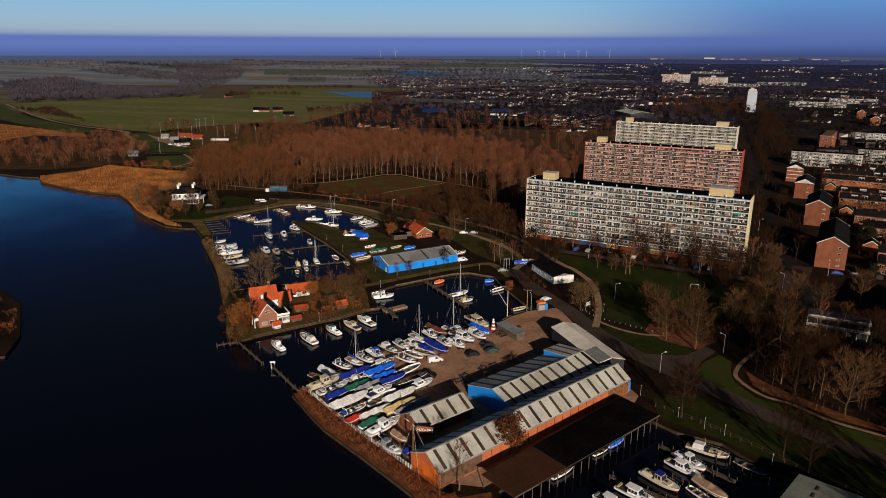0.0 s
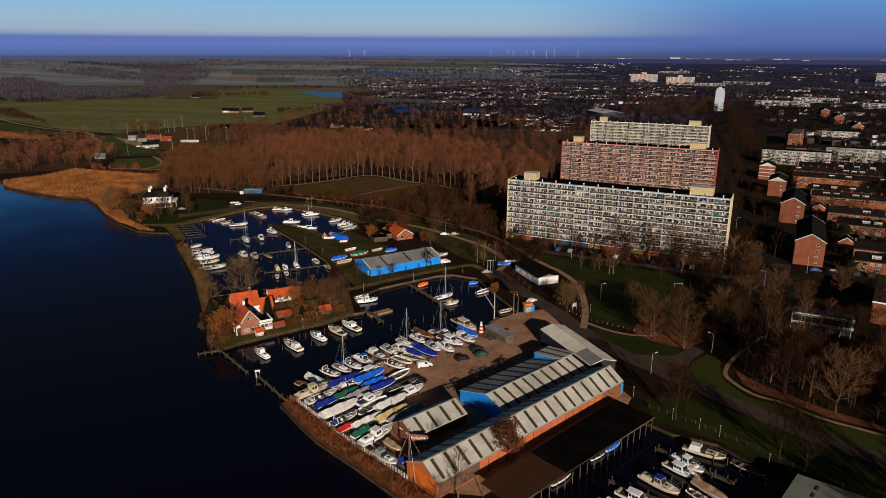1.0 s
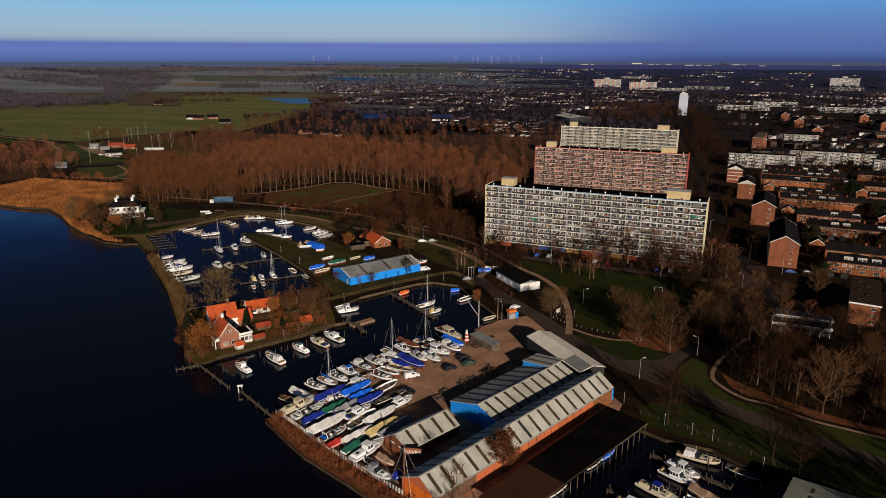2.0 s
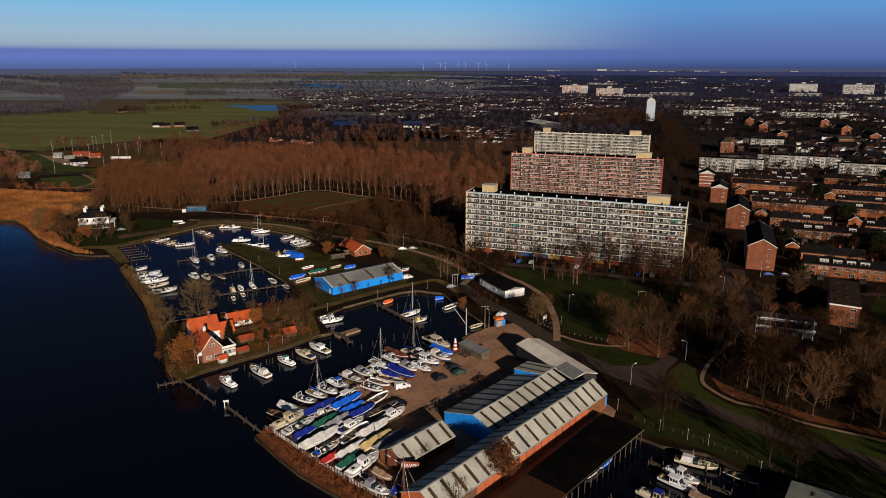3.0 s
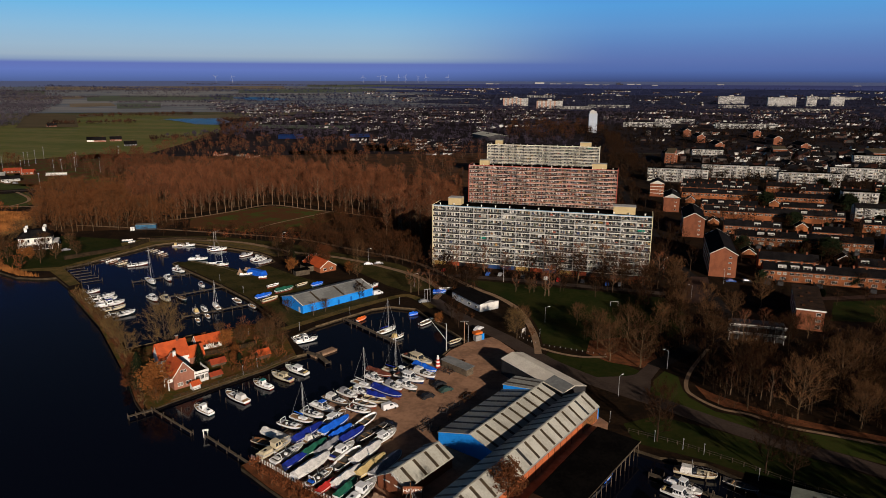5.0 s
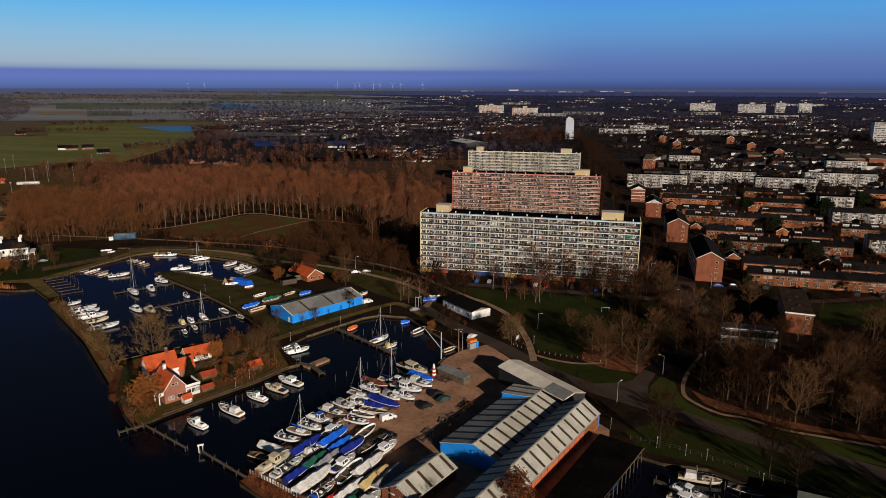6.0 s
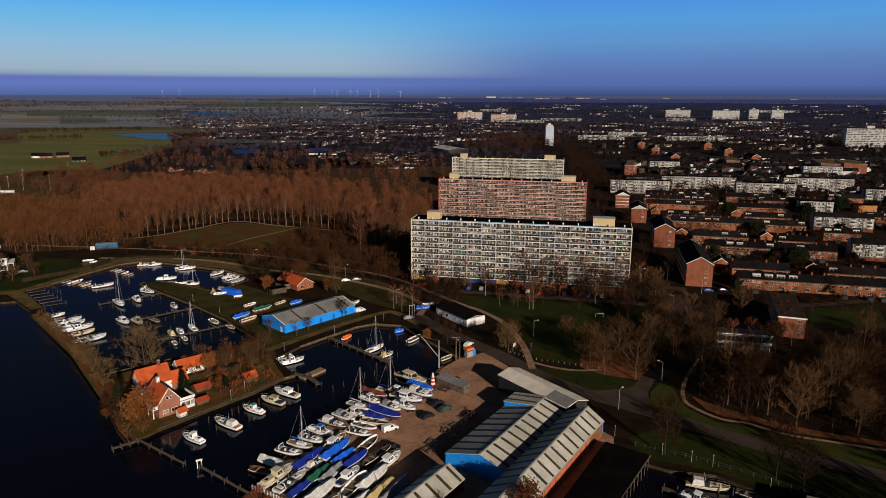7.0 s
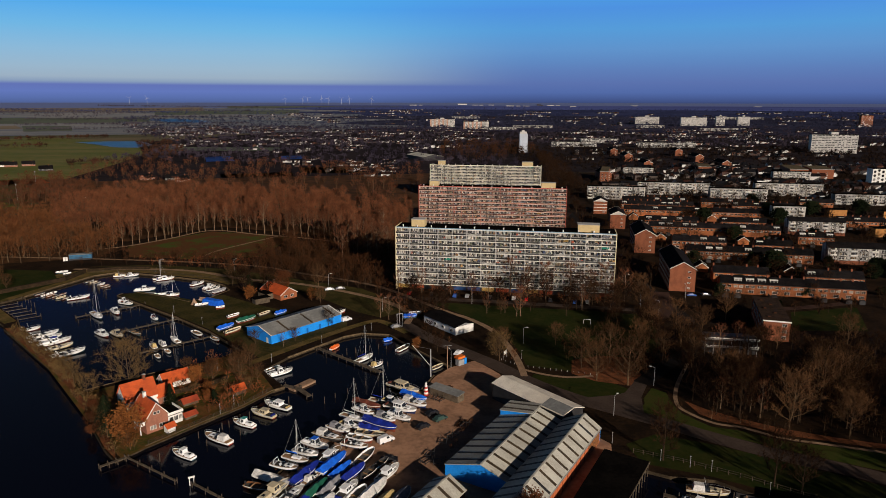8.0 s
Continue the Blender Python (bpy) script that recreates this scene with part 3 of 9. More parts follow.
M_LITTER = mat("woodland_leaf_litter", (0.085, 0.040, 0.017), (0.042, 0.022, 0.010), 12, 0.95, 0.1, world_space=True, spec=0.05)
M_PLOUGH = mat("ploughed_brown_soil", (0.12, 0.092, 0.058), (0.095, 0.078, 0.05), 40, 0.95, world_space=True, stretch=(0.4, 1.4, 1), spec=0.0)
M_CLAY = mat("red_clay_court", (0.230, 0.062, 0.030), (0.180, 0.050, 0.026), 15, 0.95, world_space=True, spec=0.0)
M_PAVERS = mat("worn_brick_paving", (0.062, 0.034, 0.026), (0.044, 0.025, 0.020), 4, 0.9, world_space=True, spec=0.05)
patch("woodland_floor", [(-246, 447), (-206, 503), (-120, 471), (-62, 441), (-62, 530), (-64, 880), (-200, 940), (-480, 960), (-540, 890), (-500, 770), (-432, 640), (-400, 545), (-345, 535), (-300, 455)], 0.02, M_LITTER, "brown leaf litter under the bare wood", "woodland floor")
patch("woodland_floor", [(-326, 373), (-300, 379), (-240, 401), (-242, 428), (-292, 447), (-346, 535), (-410, 522), (-374, 452), (-346, 420)], 0.025, M_LITTER, "brown leaf litter and dry grass in a thicket", "woodland floor")
patch("woodland_floor", [(-760, 440), (-650, 476), (-625, 560), (-607, 607), (-470, 505), (-446, 440), (-473, 405), (-516, 388), (-640, 405), (-760, 425)], 0.02, M_LITTER, "brown leaf litter on the reed land", "woodland floor")
patch("woodland_floor", [(-146, 400), (-140, 366), (-100, 352), (-64, 347), (-64, 428), (-100, 450), (-138, 452)], 0.02, M_LITTER, "brown leaf litter beside the flats", "woodland floor")
patch("lawn", [(111, 280), (122, 305), (156, 314), (142, 281)], 0.04, M_LAWN, "grass before the rows of houses", "lawn")
strip("path", [(118, 309), (134, 313), (160, 321)], 4.5, 0.08, M_PAVERS, "reddish brick-paved path along the gardens", "path")
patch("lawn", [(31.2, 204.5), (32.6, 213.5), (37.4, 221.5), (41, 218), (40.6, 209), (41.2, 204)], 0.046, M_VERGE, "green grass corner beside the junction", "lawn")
patch("paving", [(57, 293.4), (64.6, 294.6), (72.6, 310), (77.2, 335.7), (69.5, 336.3), (62, 318)], 0.09, M_PAVERS, "worn reddish brick paving", "pavement")


def field(poly, material, label):
    patch("field", poly, 0.06, material, label, "field")


field([(-1300, 800), (-1130, 1000), (-1066, 1093), (-1045, 1250), (-1083, 1331), (-1083, 1700), (-727, 1480), (-562, 1155), (-520, 960), (-490, 800), (-560, 775), (-592, 715), (-586, 655), (-606, 646), (-660, 652), (-752, 676), (-908, 740), (-1200, 915)], M_FIELD, "wide green meadow in low sun")
field([(-1200, 890), (-900, 722), (-752, 660), (-650, 630), (-690, 600), (-800, 640), (-1000, 720)], M_SPORT, "rough green verge along the country road")
field([(-604, 640), (-560, 606), (-470, 548), (-425, 535), (-385, 560), (-400, 600), (-470, 700), (-520, 790), (-560, 772), (-590, 710)], M_HEATH, "brown and green ground round the pitches")
field([(-627, 622), (-598, 634), (-470, 549), (-442, 556), (-429, 536), (-483, 504), (-517, 528)], M_SPORT, "green sports ground edge with paths")
field([(-457, 487), (-425, 513), (-381, 467), (-382, 445), (-421, 452)], M_SPORT, "small green field beside the reed")
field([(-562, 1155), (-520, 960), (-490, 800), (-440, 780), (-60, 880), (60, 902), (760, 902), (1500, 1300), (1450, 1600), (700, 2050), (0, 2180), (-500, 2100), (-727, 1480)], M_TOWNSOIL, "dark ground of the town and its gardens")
far_town = Mesher()
cols, rows_out = 40, 14
for i in range(rows_out + 1):
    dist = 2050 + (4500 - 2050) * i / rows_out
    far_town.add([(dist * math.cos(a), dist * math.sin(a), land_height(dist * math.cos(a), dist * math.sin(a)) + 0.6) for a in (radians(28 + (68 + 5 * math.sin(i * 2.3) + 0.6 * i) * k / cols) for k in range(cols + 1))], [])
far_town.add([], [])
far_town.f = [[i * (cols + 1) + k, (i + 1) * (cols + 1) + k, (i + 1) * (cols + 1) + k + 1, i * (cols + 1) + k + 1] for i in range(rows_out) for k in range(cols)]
# farther rows take colours with more blue haze in them
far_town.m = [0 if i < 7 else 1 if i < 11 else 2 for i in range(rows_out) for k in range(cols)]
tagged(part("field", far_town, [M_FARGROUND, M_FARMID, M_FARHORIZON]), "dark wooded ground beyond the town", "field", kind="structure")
patch("sandy_lot", [(-589, 624), (-529, 580), (-474, 549), (-482, 564), (-541, 602)], 0.08, M_PATH, "pale sandy parking lot at the sports ground", "parking lot")


def far_field(poly, material, label):
    """A field of four corners laid over the rising plain."""
    a, b, c, d = (Vector(p) for p in poly)
    mb, n = Mesher(), 8
    pts = [a.lerp(b, i / n).lerp(d.lerp(c, i / n), k / n) for k in range(n + 1) for i in range(n + 1)]
    mb.add([(p.x, p.y, land_height(p.x, p.y) + 0.75) for p in pts], [(k * (n + 1) + i, k * (n + 1) + i + 1, (k + 1) * (n + 1) + i + 1, (k + 1) * (n + 1) + i) for k in range(n) for i in range(n)])
    tagged(part("field", mb, material), label, "field", kind="structure")


# Pasture green is paled, so the haze over it sits in the colour.
M_FARGREEN = mat("hazed_pasture", (0.092, 0.112, 0.085), (0.12, 0.135, 0.105), 90, 0.95, world_space=True, stretch=(0.4, 1.6, 1), spec=0.0)
M_FARTAN = mat("distant_stubble", (0.225, 0.180, 0.130), (0.175, 0.145, 0.110), 90, 0.95, world_space=True, stretch=(0.4, 1.6, 1), spec=0.0)
far_field([(-1933, 2277), (-1767, 2490), (-1904, 2685), (-2105, 2482)], M_FARTAN, "pale stubble field in the distance")
far_field([(-1632, 2316), (-1188, 2564), (-1349, 2913), (-1893, 2690)], M_FARGREEN, "green pasture in the distance")
far_field([(-2312, 2477), (-2064, 2663), (-2293, 2961), (-2518, 2701)], M_FARGREEN, "green pasture in the distance")
far_field([(-1458, 1982), (-1367, 2086), (-1490, 2241), (-1592, 2164)], M_FARTAN, "pale stubble field in the distance")
far_field([(-1268, 1934), (-1164, 1999), (-1315, 2260), (-1451, 2214)], M_FARGREEN, "green pasture in the distance")
far_field([(-1414, 3117), (-822, 3422), (-911, 3791), (-1560, 3441)], M_FARGREEN, "green pasture near the horizon")
far_field([(-2364, 3053), (-1364, 3584), (-1511, 3971), (-2593, 3352)], M_FARTAN, "pale fields near the horizon")
far_field([(-1337, 3879), (-380, 4190), (-401, 4418), (-1434, 4161)], M_FARGREEN, "green pasture near the horizon")
far_field([(-979, 1171), (-878, 1210), (-1162, 1598), (-1354, 1675)], M_PLOUGH, "ploughed brown field beside the meadow")
far_field([(-567, 1245), (-352, 1243), (-377, 1332), (-608, 1336)], M_FARGREEN, "green playing field at the town's edge")
field([(-230, 877), (-150, 880), (-171, 952), (-250, 953)], M_SPORT, "small green allotment field")
field([(-313, 819), (-229, 836), (-244, 890), (-328, 858)], M_SPORT, "small green field behind the wood")
field([(-538, 736), (-486, 759), (-522, 803), (-560, 782)], M_CLAY, "red clay sports court")
field([(-509, 599), (-499, 610), (-533, 650), (-544, 643)], M_CLAY, "red clay tennis courts")


def pond(poly, z):
    mb = Mesher()
    mb.add([(x, y, z + land_height(x, y)) for x, y in poly], [tuple(range(len(poly)))])
    tagged(part("pond", mb, M_POND), "small blue pond in the meadows", "pond", kind="structure")


pond([(-870, 1490), (-790, 1420), (-700, 1330), (-652, 1325), (-655, 1400), (-740, 1530), (-800, 1520)], 0.12)
pond([(-1300, 2760), (-1060, 2500), (-950, 2560), (-1020, 2700), (-1200, 2850)], 0.3)
pond([(-2500, 2200), (-2420, 2150), (-2380, 2230), (-2470, 2290)], 0.4)
strip("road", [(-1200, 905), (-900, 735), (-752, 669), (-644, 641), (-606, 610), (-564, 578), (-486, 494)], 5, 0.09, M_PATH, "pale country road along the meadow", "road")
strip("road", [(-500, 486), (-463, 507), (-424, 529), (-380, 556), (-340, 575)], 6, 0.1, M_ROAD, "asphalt road past the sports ground", "road")
strip("path", [(-546, 579), (-520, 548), (-496, 519)], 3, 0.1, M_PATH, "pale path across the sports ground", "path")
strip("path", [(-436, 513), (-405, 488), (-393, 470), (-393, 453)], 2.5, 0.1, M_PATH, "pale path through the small field", "path")
strip("path", [(-420, 446), (-393, 453), (-358, 454)], 2.5, 0.11, M_PATH, "pale path beside the reed", "path")
patch("sports_pitch", [(-409, 1030), (-371, 1046), (-406, 1132), (-443, 1117)], 0.12, M_BLUEPITCH, "blue artificial sports pitch", "sports pitch")
patch("sports_pitch", [(-306, 1073), (-275, 1086), (-293, 1152), (-324, 1140)], 0.12, M_BLUEPITCH, "blue artificial sports pitch", "sports pitch")
patch("bank", [(-76, 149.5), (-73.6, 152.4), (-68, 149.2), (-57.0, 142.2), (-45.5, 136.1), (-35.2, 130.9), (-29, 128), (-22, 123.5), (-16, 122.5), (-10, 127), (-5.2, 116.2), (-12, 110.2), (-20, 114.2), (-25.8, 119.7), (-28.4, 121.1), (-32.5, 123.3), (-37.6, 125.9), (-43.2, 128.9), (-50.4, 132.4), (-57.6, 136), (-65.4, 141.2), (-71.6, 145.8)], 0.035, M_BANK, "russet weeds and litter on the boatyard bank", "bank")
patch("bank", [(-115.6, 172), (-122, 178.2), (-140, 200.5), (-156, 218.8), (-170.4, 233.5), (-188, 249.9), (-213, 273.4), (-208.2, 274.9), (-186.8, 254.6), (-172, 241.2), (-159.4, 228.6), (-150.5, 215), (-136, 199), (-121, 181)], 0.06, M_BANK, "russet weeds along the mole", "bank")

# ---- buildings ----


def win_mesh(w, h, depth=0.12, frame_mat=None, glass=None, mullions=1, t=0.065):
    """A window of one piece: a frame proud of the wall and panes set back in it; it looks along -y."""
    xs, kinds = [-w / 2], []
    for i in range(mullions + 1):
        step = (w - t) / (mullions + 1)
        xs += [-w / 2 + step * i + t, -w / 2 + step * (i + 1)]
        kinds += [0, 1]
    xs.append(w / 2)
    kinds.append(0)
    zs = [0, t, h - t, h]
    seen, verts, faces, slots = {}, [], [], []

    def at(x, y, z):
        key = (round(x, 4), round(y, 4), round(z, 4))
        if key not in seen:
            seen[key] = len(verts)
            verts.append(key)
        return seen[key]

    for a, x0 in enumerate(xs[:-1]):
        for c in range(3):
            x1, z0, z1 = xs[a + 1], zs[c], zs[c + 1]
            pane = kinds[a] and c == 1
            y = -depth + 0.07 if pane else -depth
            faces.append((at(x0, y, z0), at(x1, y, z0), at(x1, y, z1), at(x0, y, z1)))
            slots.append(1 if pane else 0)
            if pane:
                for (p, q), (r, s) in (((x0, z0), (x1, z0)), ((x1, z0), (x1, z1)), ((x1, z1), (x0, z1)), ((x0, z1), (x0, z0))):
                    faces.append((at(p, -depth, q), at(r, -depth, s), at(r, y, s), at(p, y, q)))
                    slots.append(0)
    for (p, q), (r, s) in (((-w / 2, 0), (w / 2, 0)), ((w / 2, 0), (w / 2, h)), ((w / 2, h), (-w / 2, h)), ((-w / 2, h), (-w / 2, 0))):
        faces.append((at(r, -depth, s), at(p, -depth, q), at(p, 0, q), at(r, 0, s)))
        slots.append(0)
    mb = Mesher()
    mb.add(verts, faces)
    mb.m = slots
    return mb.mesh("window", [frame_mat or M_WHITE, glass or M_GLASS])


W_FLAT = win_mesh(6.5, 2.3, glass=M_CURTAIN, mullions=5, t=0.085)
W_HOUSE = win_mesh(1.7, 1.2, mullions=1, t=0.05)
W_WIDE = win_mesh(2.4, 1.4, mullions=2, t=0.05)
W_SMALL = win_mesh(0.8, 0.8, mullions=0)
W_TALL = win_mesh(1.0, 1.7, mullions=0)


def apartment_block(x, y, rz, trim, wall, label, edge):
    """A long slab of flats: an open ground floor and ten storeys of balconies."""
    L, D, G, H, N, F = 106.0, 13.5, 3.0, 2.8, 15, 10
    bay = L / N
    b = thing("apartment_building", x, y, 0, rz, label, "apartment building", "slabs of flats")
    top = G + F * H
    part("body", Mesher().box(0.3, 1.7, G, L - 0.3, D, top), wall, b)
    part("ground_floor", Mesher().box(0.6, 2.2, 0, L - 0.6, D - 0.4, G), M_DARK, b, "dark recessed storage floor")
    for sx in (0, L - 0.3):
        part("end_wall", Mesher().box(sx, -0.1, 0, sx + 0.3, D + 0.05, top + 0.5), M_CREAMEND if trim is M_TRIMA else trim, b)
    part("roof", Mesher().box(0.3, 0.25, top, L - 0.3, D - 0.2, top + 0.3), M_BITUMEN, b, "black bitumen roof")
    part("roof_edge", Mesher().box(0.3, -0.02, top + 0.1, L - 0.3, 0.25, top + 0.5), edge, b)
    for px, pw in ((7.5, 6.5), (88, 10)):
        pent = part("stair_house", Mesher().box(px, 3.0, top + 0.3, px + pw, 8.5, top + 3.8), M_CREAM, b, "cream plastered stair house")
        part("cap", Mesher().box(px - 0.2, 2.8, top + 3.8, px + pw + 0.2, 8.7, top + 4.0), M_CONC, pent)
    vent = Mesher().tube((0, 0, 0), (0, 0, 0.6), 0.25, n=6).tube((0, 0, 0.6), (0, 0, 0.95), 0.38, 0.38, n=6).mesh("vent", M_WHITE)
    for i in range(N):
        piece("vent", vent, b, bay * (i + 0.5), 2.2, top + 0.3)
    slab = Mesher().box(0.3, -0.06, -0.24, L - 0.3, 1.7, 0.1).mesh("gallery", M_SLABB if trim is M_TRIMB else trim)
    fin = Mesher().box(-0.14, 0.02, G, 0.14, 1.7, top).mesh("partition", M_CONC if edge is M_EDGEA else wall)
    par = Mesher()
    par.box(-bay / 2 + 0.2, 0.0, 0.1, bay / 2 - 0.2, 0.05, 0.95).box(-bay / 2 + 0.1, -0.03, 0.97, bay / 2 - 0.1, 0.08, 1.05, 1)
    pars = [par.mesh("parapet", [m, M_CONC]) for m in PARAPETS[label.split()[0]]]
    store = Mesher().box(-bay / 2 + 0.5, 0.0, 0.2, bay / 2 - 0.5, 0.1, 2.4).mesh("storage_door", choice_mat("storage_doors", [(0.45, 0.07, 0.02), (0.03, 0.03, 0.03), (0.30, 0.05, 0.02), (0.55, 0.34, 0.09), (0.02, 0.02, 0.02), (0.02, 0.07, 0.22)]))
    screen = Mesher().slab([(-1.7, 0.0, 0.6), (1.7, 0.0, 0.6), (1.7, 1.0, 1.3), (-1.7, 1.0, 1.3)], 0.03).mesh("sun_screen", M_SCREENS)
    clutter = Mesher().box(-0.5, -0.25, 0, 0.5, 0.25, 1.2).mesh("balcony_cupboard", M_CLUTTER)
    rng = random.Random(int(y))
    for f in range(F + 1):
        piece("gallery", slab, b, 0, 0, G + f * H)
    half = Mesher().box(-0.06, 0.5, G, 0.06, 1.7, top).mesh("pillar", M_WHITE if edge is M_EDGEA else trim)
    for i in range(N):
        piece("pillar", half, b, bay * (i + 0.5) + (0.6 if i % 2 else -0.6), 0, 0)
    for i in range(1, N):
        piece("partition", fin, b, bay * i, 0, 0)
    for i in range(N):
        xc = bay * (i + 0.5)
        piece("storage_door", store, b, xc, 2.05, 0)
        flip = -1 if i % 2 else 1
        for f in range(F):
            z = G + f * H
            piece("parapet", rng.choice(pars), b, xc, 0.02, z + 0.02)
            piece("window", W_FLAT, b, xc, 1.7, z + 0.12)
            for side in (-1, 1):
                if rng.random() < (0.7 if y < 600 else 0.25):
                    piece("balcony_cupboard", clutter, b, xc + side * rng.uniform(0.4, 2.8), rng.uniform(0.4, 1.1), z + 0.06, 0, (rng.uniform(0.3, 1.3), 1, rng.uniform(0.75, 1.7)))
            if rng.random() < 0.08:
                piece("sun_screen", screen, b, xc - flip * 1.3, 0.3, z + 0.9, 0, (rng.uniform(0.5, 1), 1, 1))
    return b


M_CLUTTER = choice_mat("balcony_things", [(0.7, 0.7, 0.68), (0.55, 0.5, 0.4), (0.02, 0.02, 0.02), (0.3, 0.16, 0.06), (0.8, 0.78, 0.7), (0.06, 0.08, 0.16), (0.35, 0.3, 0.2), (0.45, 0.10, 0.05), (0.16, 0.18, 0.10), (0.6, 0.35, 0.12), (0.3, 0.34, 0.36)])
M_SCREENS = choice_mat("awning_cloth", [(0.35, 0.22, 0.06), (0.5, 0.48, 0.4), (0.5, 0.5, 0.5), (0.02, 0.28, 0.2), (0.2, 0.2, 0.22), (0.6, 0.6, 0.6), (0.35, 0.1, 0.1), (0.4, 0.36, 0.25)])
M_RAILA = mat("pale_blue_grey_panel", (0.36, 0.35, 0.31), (0.15, 0.148, 0.135), 1.2, 0.5, vary=0.6)
M_RAILA2 = mat("smoked_glass_panel", (0.085, 0.082, 0.074), (0.03, 0.029, 0.027), 1.2, 0.3, vary=0.8)
M_RAILB = mat("dull_pink_panel", (0.37, 0.175, 0.12), (0.20, 0.09, 0.062), 1.5, 0.5, vary=0.4)
M_RAILB2 = mat("brown_glass_panel", (0.15, 0.056, 0.038), (0.07, 0.028, 0.019), 1.5, 0.3, vary=0.6)
M_RAILC = mat("yellowish_panel", (0.52, 0.49, 0.39), (0.26, 0.24, 0.19), 1.5, 0.5, vary=0.4)
M_TRIMA = mat("off_white_trim", (0.75, 0.715, 0.62), (0.60, 0.57, 0.50), 6, 0.6)
M_EDGEA = mat("pale_blue_roof_edge", (0.30, 0.42, 0.52), (0.24, 0.35, 0.44), 6, 0.6)
M_CREAMEND = mat("cream_end_wall", (0.760, 0.660, 0.420), (0.660, 0.560, 0.340), 6, 0.7)
M_TRIMB = mat("faded_red_trim", (0.44, 0.085, 0.055), (0.37, 0.07, 0.046), 6, 0.6)
M_SLABB = mat("pinkish_cream_slab", (0.63, 0.46, 0.37), (0.51, 0.36, 0.29), 6, 0.6)
M_TRIMC = mat("cream_trim", (0.74, 0.695, 0.56), (0.62, 0.575, 0.45), 6, 0.6)
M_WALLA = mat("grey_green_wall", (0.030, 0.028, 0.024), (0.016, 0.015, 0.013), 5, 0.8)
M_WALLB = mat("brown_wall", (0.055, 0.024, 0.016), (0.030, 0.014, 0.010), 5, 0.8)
PARAPETS = {"pale": [M_RAILA, M_RAILA2, M_RAILA2, M_RAILA2, M_RAILA2], "faded": [M_RAILB, M_RAILB2], "cream": [M_RAILC, M_RAILC, M_RAILA]}
apartment_block(-57.5, 338.6, -8.5, M_TRIMA, M_WALLA, "pale blue-grey slab of flats with ten balcony storeys", M_EDGEA)
apartment_block(-55.7, 500.4, -7.4, M_TRIMB, M_WALLB, "faded red-brown slab of flats with long balconies", M_TRIMB)
apartment_block(-54.6, 664.5, -8.3, M_TRIMC, M_WALLA, "cream slab of flats with yellowish balconies", M_TRIMC)


def gable_hall(name, x, y, rz, length, width, eave, ridge, wall, roof, label, category, strips=0, strip_mat=None, over=0.25, ridge_at=0.5, group="", first=0.7, open_panes=(), pitch=0.0):
    """A hall with a pitched roof; local x runs along the ridge, y from the near wall inwards."""
    b = thing(name, x, y, 0, rz, label, category, group)
    r = width * ridge_at
    mb = Mesher()
    mb.add([(0, 0, 0), (length, 0, 0), (length, width, 0), (0, width, 0), (0, 0, eave), (length, 0, eave), (length, width, eave), (0, width, eave), (0, r, ridge - 0.1), (length, r, ridge - 0.1)],
           [(0, 1, 5, 4), (2, 3, 7, 6), (1, 2, 6, 9, 5), (3, 0, 4, 8, 7)])
    part("wall", mb, wall, b)
    g0, g1 = (ridge - eave) / r, (ridge - eave) / (width - r)
    a = over
    near = [(-a, -a, eave - a * g0 + 0.1), (length + a, -a, eave - a * g0 + 0.1), (length + a, r, ridge + 0.1), (-a, r, ridge + 0.1)]
    far = [(-a, r, ridge + 0.1), (length + a, r, ridge + 0.1), (length + a, width + a, eave - a * g1 + 0.1), (-a, width + a, eave - a * g1 + 0.1)]
    rn = part("roof", Mesher().slab(near, 0.18), roof, b)
    rf = part("roof", Mesher().slab(far, 0.18), roof, b)
    if strips:
        part("ridge_cap", Mesher().box(-a, r - 0.25, ridge + 0.02, length + a, r + 0.25, ridge + 0.16), roof, b)
    for i in range(strips):
        xs = (i + first) * (pitch or length / strips)
        w = 0.44
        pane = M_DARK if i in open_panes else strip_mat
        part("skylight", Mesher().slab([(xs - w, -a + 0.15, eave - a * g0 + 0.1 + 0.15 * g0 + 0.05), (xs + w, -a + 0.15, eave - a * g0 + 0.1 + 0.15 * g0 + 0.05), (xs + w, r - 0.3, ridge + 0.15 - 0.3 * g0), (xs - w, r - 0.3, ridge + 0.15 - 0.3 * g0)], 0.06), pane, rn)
        # the far slope's panes are coloured dark for the shade on that side
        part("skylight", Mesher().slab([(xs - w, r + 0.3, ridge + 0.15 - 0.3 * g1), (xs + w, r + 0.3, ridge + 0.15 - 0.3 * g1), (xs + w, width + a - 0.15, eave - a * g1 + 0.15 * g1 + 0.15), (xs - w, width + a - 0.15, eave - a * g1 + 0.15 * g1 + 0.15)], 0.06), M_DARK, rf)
    return b


HD = math.degrees(math.atan2(0.862, 0.506))


def yard_xy(n, d):
    """A place in the yard: n across the halls, d along them."""
    return 0.862 * n + 0.506 * d, -0.506 * n + 0.862 * d


